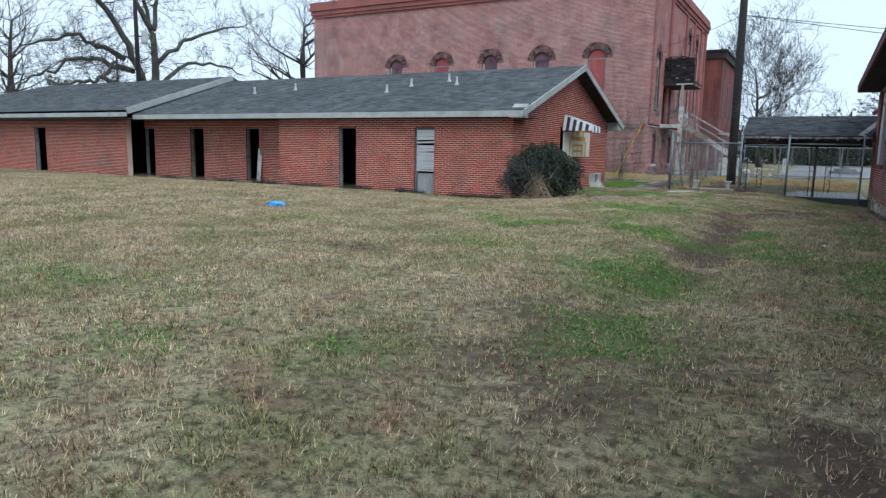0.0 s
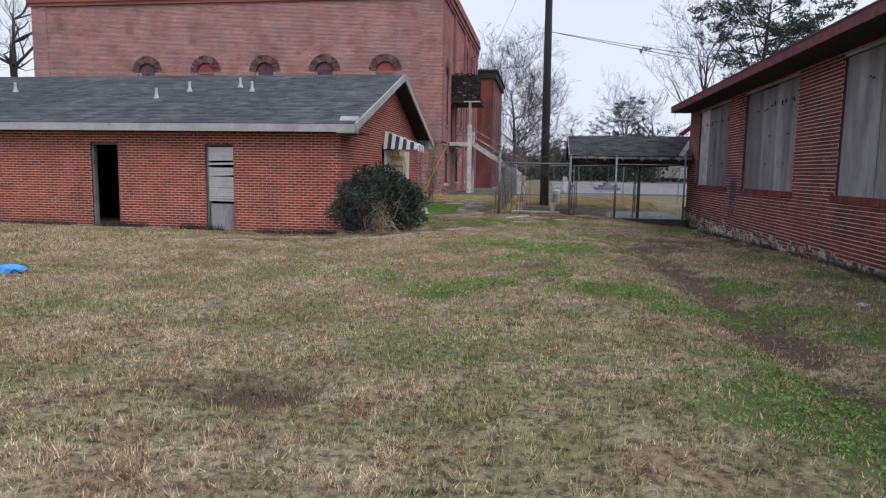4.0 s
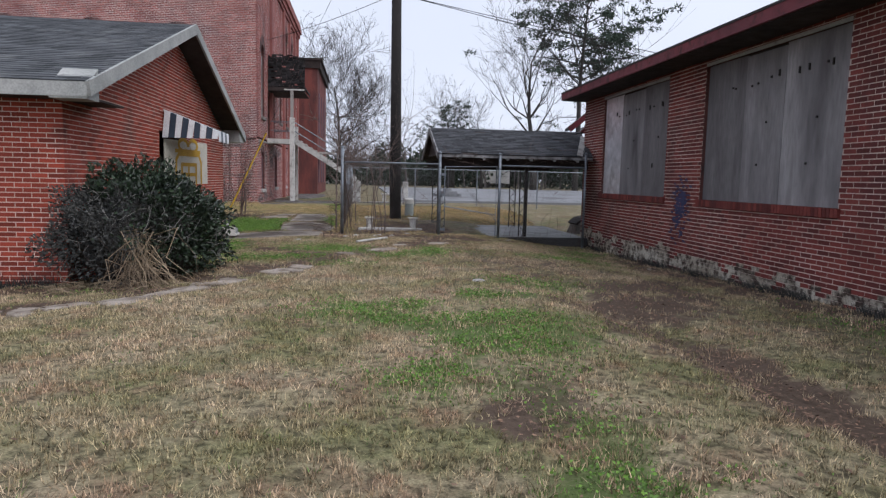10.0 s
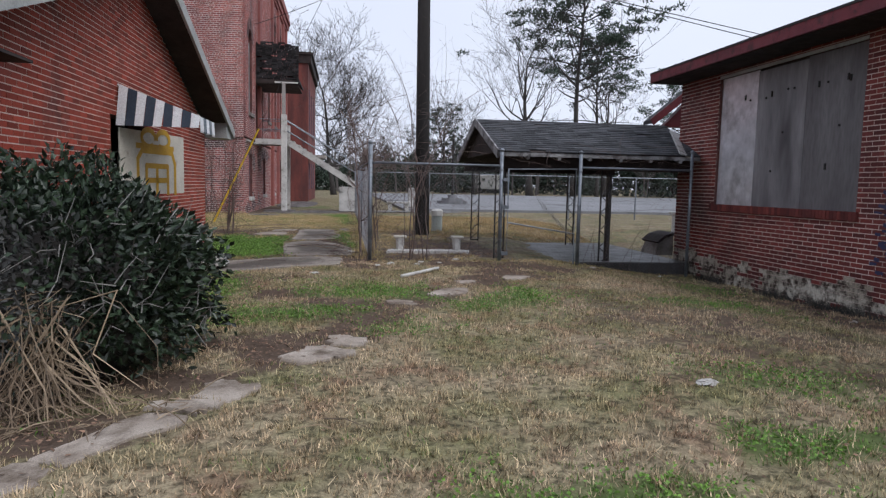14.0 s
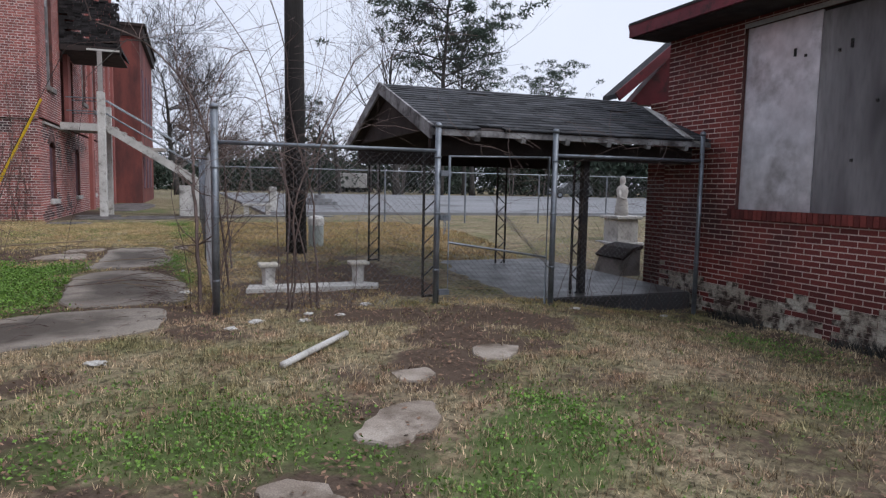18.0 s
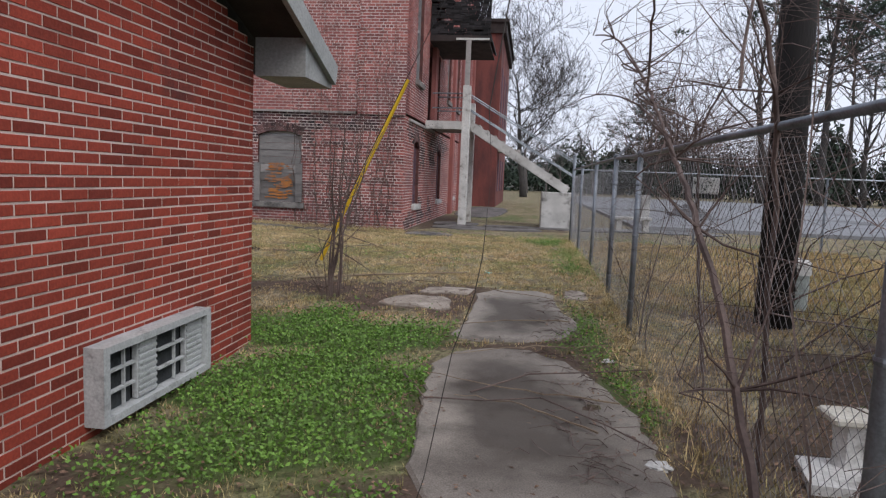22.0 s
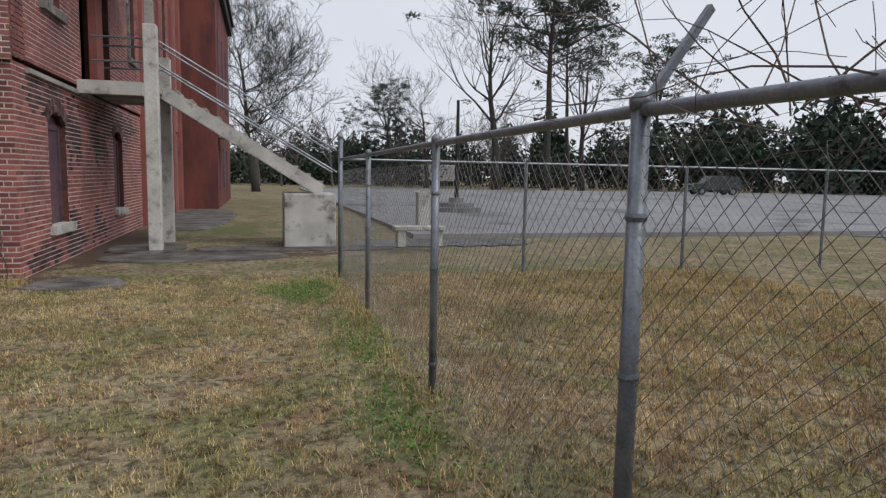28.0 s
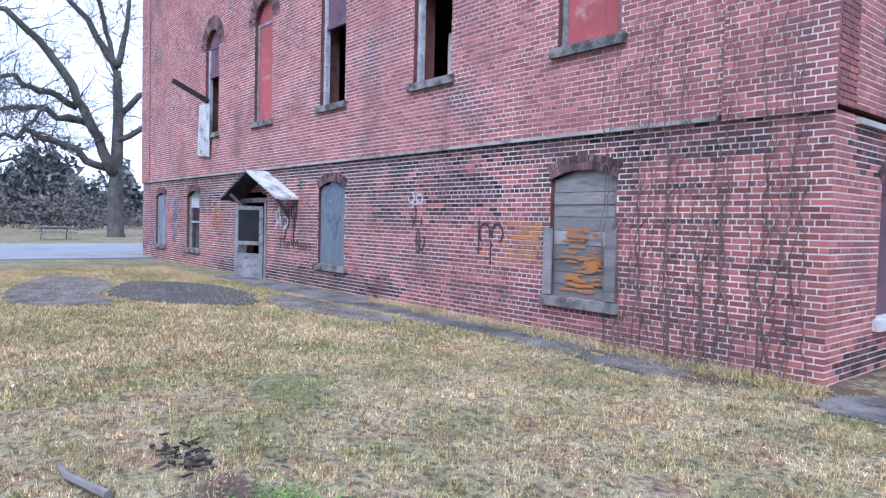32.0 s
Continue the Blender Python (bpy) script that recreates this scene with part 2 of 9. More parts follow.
M_sheetmetal = mat("dull_galvanised_sheet", (0.84, 0.84, 0.88), (0.62, 0.62, 0.65), 0.7, 0.42, 0.55, bscale=6, bump=0.2, spec=0.6, spot=(0.2, 0.185, 0.19), spot_scale=1.6, spot_at=0.64, soft=0.14)
M_shingle_d = mat("dark_mossy_shingle", (0.055, 0.057, 0.064), (0.032, 0.034, 0.039), 0.8, 0.9, island=0.5, bscale=150, bump=0.4, spot=(0.13, 0.13, 0.135), spot_scale=5, spot_at=0.66)
M_trim = mat("weathered_white_trim", (0.42, 0.42, 0.41), (0.30, 0.31, 0.30), 1.5, 0.7, bscale=40, spot=(0.16, 0.15, 0.14), spot_scale=5, spot_at=0.68)
# Dark boards, taken darker still: eave shade is put into the colour.
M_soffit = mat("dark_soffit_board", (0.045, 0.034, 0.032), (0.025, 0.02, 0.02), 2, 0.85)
M_redtrim = mat("faded_red_paint", (0.17, 0.03, 0.04), (0.11, 0.024, 0.032), 2, 0.6, spot=(0.06, 0.028, 0.03), spot_scale=6, spot_at=0.6)
M_ply = mat("weathered_grey_plywood", (0.36, 0.35, 0.36), (0.19, 0.18, 0.185), 0.8, 0.75, bscale=24, stretch=(1, 1, 0.22), obj=0.35, spot=(0.075, 0.07, 0.075), spot_scale=1.5, spot_at=0.56, soft=0.16, fine=0.3)
M_plyblue = mat("blue_grey_board", (0.24, 0.27, 0.29), (0.15, 0.17, 0.19), 2, 0.85, bscale=40, stretch=(1, 1, 0.3), obj=0.2, spot=(0.08, 0.12, 0.18), spot_scale=4)
M_oldwood = mat("silvery_old_wood", (0.30, 0.28, 0.27), (0.17, 0.16, 0.155), 2, 0.85, bscale=40, stretch=(0.2, 1, 1), obj=0.25, spot=(0.08, 0.075, 0.075), spot_scale=5)
M_woodframe = mat("pale_worn_window_frame", (0.45, 0.45, 0.46), (0.28, 0.28, 0.3), 3, 0.8, bscale=50, spot=(0.12, 0.11, 0.11), spot_scale=9)
M_concrete = mat("weathered_concrete", (0.40, 0.38, 0.35), (0.27, 0.25, 0.235), 1.3, 0.9, bscale=90, spot=(0.12, 0.11, 0.10), spot_scale=2.2, spot_at=0.6)
M_slab = mat("stained_walk_concrete", (0.31, 0.275, 0.237), (0.2, 0.175, 0.152), 0.8, 0.85, bscale=110, spot=(0.08, 0.068, 0.058), spot_scale=2.2, spot_at=0.62, soft=0.1, fine=0.45)
sn, sl_ = M_slab.node_tree.nodes, M_slab.node_tree.links
s_at, s_nz, s_add, s_mr, s_mx = sn.new("ShaderNodeAttribute"), sn.new("ShaderNodeTexNoise"), sn.new("ShaderNodeMath"), sn.new("ShaderNodeMapRange"), sn.new("ShaderNodeMix")
s_at.attribute_name = "algae"
s_nz.inputs["Scale"].default_value, s_nz.inputs["Detail"].default_value = 2.6, 6
sl_.new(sn["Texture Coordinate"].outputs["Object"], s_nz.inputs["Vector"])
s_add.operation = "ADD"
sl_.new(s_at.outputs["Fac"], s_add.inputs[0])
sl_.new(s_nz.outputs["Fac"], s_add.inputs[1])
s_mr.inputs[1].default_value, s_mr.inputs[2].default_value, s_mr.inputs[4].default_value = 0.62, 1.05, 0.85
sl_.new(s_add.outputs[0], s_mr.inputs[0])
s_mx.data_type = "RGBA"
s_mx.inputs[7].default_value = (0.062, 0.051, 0.043, 1)
sl_.new(s_mr.outputs[0], s_mx.inputs[0])
sl_.new(sn["Principled BSDF"].inputs["Base Color"].links[0].from_socket, s_mx.inputs[6])
sl_.new(s_mx.outputs[2], sn["Principled BSDF"].inputs["Base Color"])
M_slabsoil = mat("soil_stained_concrete", (0.42, 0.37, 0.32), (0.27, 0.225, 0.185), 2.5, 0.9, bscale=110, spot=(0.11, 0.082, 0.06), spot_scale=3, spot_at=0.57, soft=0.1, fine=0.4)
M_plinth = mat("flaking_limewash", (0.58, 0.55, 0.47), (0.33, 0.29, 0.23), 1.8, 0.92, bscale=55, bump=0.6, spot=(0.06, 0.042, 0.034), spot_scale=6, spot_at=0.51, soft=0.07, fine=0.4)
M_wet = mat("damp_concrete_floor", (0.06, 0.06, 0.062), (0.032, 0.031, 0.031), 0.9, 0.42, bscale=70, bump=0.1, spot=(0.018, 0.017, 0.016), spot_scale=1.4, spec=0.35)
M_white = mat("peeling_white_paint", (0.62, 0.61, 0.59), (0.48, 0.47, 0.45), 2.5, 0.7, bscale=50, spot=(0.22, 0.20, 0.18), spot_scale=5, spot_at=0.63)
M_whitestain = mat("stained_white_concrete", (0.55, 0.54, 0.52), (0.40, 0.39, 0.375), 2, 0.85, bscale=60, spot=(0.13, 0.125, 0.115), spot_scale=3, spot_at=0.6)
M_steel = mat("galvanised_steel", (0.25, 0.275, 0.31), (0.165, 0.185, 0.21), 6, 0.5, 0.7, bscale=90, bump=0.1, spec=0.5, spot=(0.09, 0.085, 0.085), spot_scale=12, spot_at=0.68)
M_wire = mat("dull_fence_wire", (0.27, 0.27, 0.285), (0.16, 0.15, 0.15), 6, 0.5, 0.5, bump=0)
M_iron = mat("black_iron", (0.025, 0.026, 0.028), (0.04, 0.035, 0.033), 5, 0.6, 0.3, spot=(0.09, 0.05, 0.035), spot_scale=10, spot_at=0.68)
M_pole = mat("creosoted_pole_wood", (0.024, 0.021, 0.02), (0.014, 0.013, 0.013), 2, 0.9, bscale=60, bump=0.6, stretch=(1, 1, 0.1), spot=(0.045, 0.038, 0.035), spot_scale=5, spot_at=0.68)
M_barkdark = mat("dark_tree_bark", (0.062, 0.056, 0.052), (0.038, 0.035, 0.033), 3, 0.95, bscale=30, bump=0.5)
M_twig = mat("dry_vine_stem", (0.17, 0.125, 0.11), (0.085, 0.062, 0.057), 4, 0.95, bscale=60)
M_needle = mat("pine_needles", (0.05, 0.075, 0.05), (0.035, 0.055, 0.04), 1.2, 0.8, island=0.4, bump=0)
M_ever = mat("far_evergreen_leaf", (0.05, 0.07, 0.05), (0.035, 0.05, 0.037), 0.3, 0.85, island=0.45, bump=0)
# The haze of distance is mixed into this grey.
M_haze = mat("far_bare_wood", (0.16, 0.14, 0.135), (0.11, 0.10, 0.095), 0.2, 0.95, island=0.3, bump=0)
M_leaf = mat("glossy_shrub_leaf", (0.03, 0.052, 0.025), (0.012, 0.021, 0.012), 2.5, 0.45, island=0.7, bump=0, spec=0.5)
M_leafgrey = mat("dead_grey_leaf", (0.085, 0.085, 0.08), (0.04, 0.042, 0.042), 2.5, 0.9, island=0.5, bump=0)
M_straw = mat("dead_straw", (0.31, 0.24, 0.165), (0.19, 0.14, 0.10), 3, 0.9, island=0.5, bump=0)
M_weed = mat("green_weed_leaf", (0.175, 0.315, 0.055), (0.12, 0.225, 0.045), 2, 0.6, island=0.28, bump=0)
M_deadleaf = mat("fallen_brown_leaf", (0.25, 0.155, 0.105), (0.15, 0.095, 0.068), 3, 0.9, island=0.45, bump=0)
M_yellow = mat("yellow_plastic_guard", (0.72, 0.46, 0.02), (0.62, 0.40, 0.03), 3, 0.45, spot=(0.35, 0.24, 0.04), spot_scale=9, spot_at=0.68)
M_blue = mat("crumpled_blue_plastic", (0.06, 0.28, 0.72), (0.09, 0.36, 0.8), 12, 0.35, bump=0.3)
M_black = mat("black_rubber", (0.012, 0.012, 0.013), (0.02, 0.02, 0.02), 4, 0.6)
# Near-black: the dimness of unlit rooms is put into this colour.
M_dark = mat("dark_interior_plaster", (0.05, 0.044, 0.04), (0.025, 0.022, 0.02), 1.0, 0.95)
M_asphalt = mat("grey_worn_asphalt", (0.24, 0.245, 0.26), (0.19, 0.195, 0.205), 0.12, 0.85, bscale=50, spot=(0.06, 0.06, 0.062), spot_scale=0.25, spot_at=0.62)
M_redpanel = mat("faded_red_window_panel", (0.36, 0.085, 0.085), (0.28, 0.07, 0.07), 1.2, 0.75, spot=(0.42, 0.24, 0.22), spot_scale=3, spot_at=0.66)
M_orange = mat("orange_spray_paint", (0.44, 0.175, 0.045), (0.33, 0.13, 0.045), 3, 0.8, spot=(0.24, 0.15, 0.11), spot_scale=7, spot_at=0.56)
M_bluespray = mat("navy_spray_paint", (0.03, 0.035, 0.09), (0.05, 0.05, 0.11), 4, 0.7)
M_blackspray = mat("black_spray_paint", (0.03, 0.025, 0.03), (0.06, 0.045, 0.05), 4, 0.7)
M_whitespray = mat("white_spray_paint", (0.6, 0.58, 0.6), (0.5, 0.48, 0.5), 4, 0.7)
M_cyanspray = mat("blue_spray_paint", (0.10, 0.135, 0.2), (0.075, 0.1, 0.15), 4, 0.8, spot=(0.2, 0.22, 0.25), spot_scale=9, spot_at=0.55)
M_ygraf = mat("yellow_spray_paint", (0.50, 0.30, 0.03), (0.42, 0.24, 0.03), 4, 0.7)
M_cream = mat("pale_painted_board", (0.60, 0.57, 0.50), (0.48, 0.45, 0.39), 2, 0.8, spot=(0.28, 0.25, 0.2), spot_scale=5, spot_at=0.66)
M_navy = mat("dark_awning_stripe", (0.035, 0.05, 0.075), (0.05, 0.065, 0.09), 3, 0.5)
M_acgrey = mat("pale_grey_grille", (0.50, 0.51, 0.51), (0.41, 0.42, 0.42), 3, 0.5, spot=(0.24, 0.24, 0.235), spot_scale=8)
M_stone = mat("pale_statue_stone", (0.55, 0.53, 0.50), (0.42, 0.40, 0.38), 3, 0.85)
M_carpaint = mat("dark_car_paint", (0.03, 0.035, 0.035), (0.025, 0.03, 0.03), 3, 0.25, bump=0, spec=0.6)
M_glass = mat("dark_window_glass", (0.02, 0.023, 0.026), (0.03, 0.033, 0.036), 2, 0.08, bump=0, spec=0.6)
M_vinylgrey = mat("grey_green_plastic_cap", (0.36, 0.40, 0.38), (0.28, 0.31, 0.30), 3, 0.6)


def lawn_material(name, straw, olive, brown, gap_shade, island=(0.3, 1.75)):
    """Dormant grass: straw, olive and brown patches at several sizes; soil and shade between tufts darken the colour.
    """
    m = bpy.data.materials.new(name)
    m.use_nodes = True
    n, l = m.node_tree.nodes, m.node_tree.links
    b = n["Principled BSDF"]
    b.inputs["Roughness"].default_value, b.inputs["Specular IOR Level"].default_value = 0.95, 0.15
    tc = n.new("ShaderNodeTexCoord")

    def nz(s, d, rg, off):
        mp = n.new("ShaderNodeMapping")
        mp.inputs["Location"].default_value = (off, off * 0.7, 0)
        l.new(tc.outputs["Object"], mp.inputs["Vector"])
        t = n.new("ShaderNodeTexNoise")
        t.inputs["Scale"].default_value, t.inputs["Detail"].default_value, t.inputs["Roughness"].default_value = s, d, rg
        l.new(mp.outputs[0], t.inputs["Vector"])
        return t.outputs["Fac"]

    def ramp(src, lo, hi, a, c):
        r = n.new("ShaderNodeMapRange")
        r.inputs[1].default_value, r.inputs[2].default_value, r.inputs[3].default_value, r.inputs[4].default_value = lo, hi, a, c
        l.new(src, r.inputs[0])
        return r.outputs[0]

    def mix(a, c, fac):
        x = n.new("ShaderNodeMix")
        x.data_type = "RGBA"
        if isinstance(a, tuple):
            x.inputs[6].default_value = (*a, 1)
        else:
            l.new(a, x.inputs[6])
        x.inputs[7].default_value = (*c, 1)
        l.new(fac, x.inputs[0])
        return x.outputs[2]

    def times(col, v):
        x = n.new("ShaderNodeVectorMath")
        x.operation = "SCALE"
        l.new(col, x.inputs[0])
        l.new(v, x.inputs["Scale"])
        return x.outputs[0]

    col = mix(straw, olive, ramp(nz(0.8, 6, 0.62, 0), 0.42, 0.62, 0.0, 1.0))
    col = mix(col, brown, ramp(nz(1.9, 6, 0.65, 11), 0.5, 0.66, 0.0, 0.85))
    col = times(col, ramp(nz(3.5, 5, 0.6, 23), 0.36, 0.62, 0.8, 1.1))
    # Noise stands in for dark soil and shade between the tufts.
    dark = nz(15, 4, 0.6, 5)
    col = times(col, ramp(dark, 0.36, 0.56, gap_shade, 1.15))
    fine = nz(75, 3, 0.6, 2)
    col = times(col, ramp(fine, 0.3, 0.7, 0.6, 1.3))
    if island:
        g = n.new("ShaderNodeNewGeometry")
        col = times(col, ramp(g.outputs["Random Per Island"], 0, 1, *island))
    l.new(col, b.inputs["Base Color"])
    bp = n.new("ShaderNodeBump")
    bp.inputs["Strength"].default_value, bp.inputs["Distance"].default_value = 0.8, 0.03
    l.new(dark, bp.inputs["Height"])
    if not island:
        l.new(bp.outputs[0], b.inputs["Normal"])
    return m

# ---- ground ----


def smooth01(a, b, v):
    t = min(1.0, max(0.0, (v - a) / (b - a)))
    return t * t * (3 - 2 * t)


def gz(x, y):
    """Height of the ground."""
    z = 0.15 * smooth01(29.5, 35, y) - 0.07 * smooth01(37, 42, y) * smooth01(-14, -9, x)
    s = -0.78 - 0.055 * max(0.0, y - 12.5) - 0.02 * max(0.0, y - 16) ** 1.4
    run = smooth01(4.5, 7, y) * (1 - smooth01(18.5, 22, y))
    z -= run * (0.13 * math.exp(-(((x - s) / (0.26 if x < s else 0.6)) ** 2)) - 0.05 * math.exp(-(((x - s + 1.3) / 0.9) ** 2)))
    z -= 0.30 * smooth01(14, 27, y) * smooth01(-1.5, 1.6, x) * (1 - smooth01(31, 36, y))
    z -= 0.10 * smooth01(14, 20, y) * smooth01(-5.5, -8, x) * (1 - smooth01(31, 36, y)) + 0.05 * smooth01(-6, -12, x) * (1 - smooth01(31, 36, y))
    z -= 0.1 * math.exp(-(((x + 9.0) / 2.2) ** 2)) * smooth01(17.5, 20, y) * (1 - smooth01(24, 28, y))
    z -= 0.2 * math.exp(-(((x + 4.75) / 0.4) ** 2 + ((y - 8.25) / 0.28) ** 2))
    return z


def lump(x, y):
    if -14 < x < 4 and -2 < y < 44:
        return 0.022 * noise.noise((x * 1.7, y * 1.7, 0)) + 0.02 * noise.noise((x * 4.5, y * 4.5, 3))
    return 0.0


# weedy patches (x, y, half-length, half-width) and bare or leafy soil patches
GREEN = [(-4.5, 23.6, 0.8, 0.4, 1.5), (-3.1, 22.9, 0.5, 0.4, 1.4), (-2.6, 23.5, 0.35, 0.5, 1.2), (-3.9, 17.6, 0.6, 0.6, 1.4), (-2.75, 16.4, 0.4, 0.9, 1.5), (-2.35, 18.3, 0.45, 0.3, 1.3), (-3.53, 17.1, 0.55, 0.35, 1.25), (-2.52, 16.05, 0.45, 0.55, 1.4), (-2.6, 13.5, 0.3, 0.4, 1.3), (-2.38, 12.36, 0.25, 0.35, 1.2), (-3.57, 12.8, 0.35, 0.35, 1.2), (-4.1, 11.8, 0.4, 0.4, 1.35), (-4.85, 12.75, 0.45, 0.35, 1.1), (-0.2, 12.4, 0.45, 1.0, 0.95), (0.1, 10.9, 0.6, 0.9, 0.9), (-0.35, 13.6, 0.3, 0.6, 1.0), (-5.3, 22.3, 0.7, 0.5, 1.25), (-4.5, 23.45, 0.6, 0.35, 1.15), (-3.35, 22.7, 0.4, 0.4, 1.0), (-4.1, 21.6, 0.5, 0.45, 0.95), (-0.4, 23.0, 0.9, 0.5, 0.8), (-0.75, 8.0, 0.6, 0.9, 1.1), (-2.0, 4.4, 0.5, 0.4, 0.8), (-3.7, 17.8, 0.7, 0.5, 1.2), (-2.3, 17.0, 0.6, 0.45, 1.2), (-2.44, 16.4, 0.5, 0.5, 1.25), (-2.56, 13.8, 0.35, 0.5, 1.15), (-3.8, 17.3, 0.6, 0.35, 0.9), (-1.3, 8.6, 0.8, 1.1, 1.15), (-2.4, 12.6, 0.5, 0.4, 1.0), (-1.35, 11.3, 0.5, 0.5, 1.0), (-4.15, 12.3, 0.7, 0.55, 1.09), (-5.1, 13.0, 0.9, 0.5, 0.87), (-2.6, 16.2, 0.6, 0.9, 1.05), (-2.65, 13.7, 0.45, 0.6, 1.16), (-2.0, 12.2, 0.8, 0.7, 1.01), (-1.4, 11.3, 0.7, 0.6, 0.94), (-0.6, 11.8, 0.5, 1.0, 0.72), (-3.95, 17.6, 0.7, 0.7, 1.09), (-3.3, 15.2, 0.7, 0.5, 1.01), (-4.3, 23.6, 0.85, 0.65, 1.1), (-5.2, 24.6, 0.8, 0.5, 0.6), (-2.7, 23.2, 0.6, 0.9, 1.09), (1.0, 25.2, 0.6, 0.9, 0.72), (0.3, 23.0, 0.8, 0.8, 0.58), (-1.1, 8.1, 0.7, 1.3, 1.09), (-0.7, 6.0, 0.6, 1.2, 0.87), (-4.8, 4.9, 0.9, 0.5, 0.65), (-6.0, 4.8, 1.0, 0.5, 0.65), (-7.4, 10.4, 1.2, 0.6, 0.51), (-1.5, 19.6, 0.8, 0.7, 0.72), (-6.6, 24.0, 0.6, 1.8, 1.16), (-5.9, 22.2, 0.9, 0.5, 0.87), (-7.2, 19.2, 0.5, 0.2, 0.72), (-6.95, 29.6, 0.85, 1.9, 1.8), (-7.25, 31.1, 1.0, 0.75, 1.8), (-6.6, 28.6, 0.6, 0.7, 1.5), (-4.75, 29.6, 0.2, 0.8, 1.0), (-4.85, 31.5, 0.28, 1.6, 0.9), (-4.7, 36.0, 0.35, 2.0, 0.8), (-5.1, 40.3, 0.5, 1.2, 0.8), (-2, 42.2, 6, 0.7, 0.5), (-9.0, 36.1, 0.8, 0.35, 0.8), (-11.6, 37.2, 0.9, 0.6, 0.6), (-3.2, 3.8, 0.8, 0.5, 0.58), (-3.5, 9.6, 1.6, 1.0, 0.58), (1.2, 15.0, 0.4, 3.0, 0.72), (1.2, 9.5, 0.5, 2.5, 0.72), (-6.4, 50.5, 2.0, 3.0, 0.8), (-7.0, 36.0, 1.5, 1.2, 0.2)]
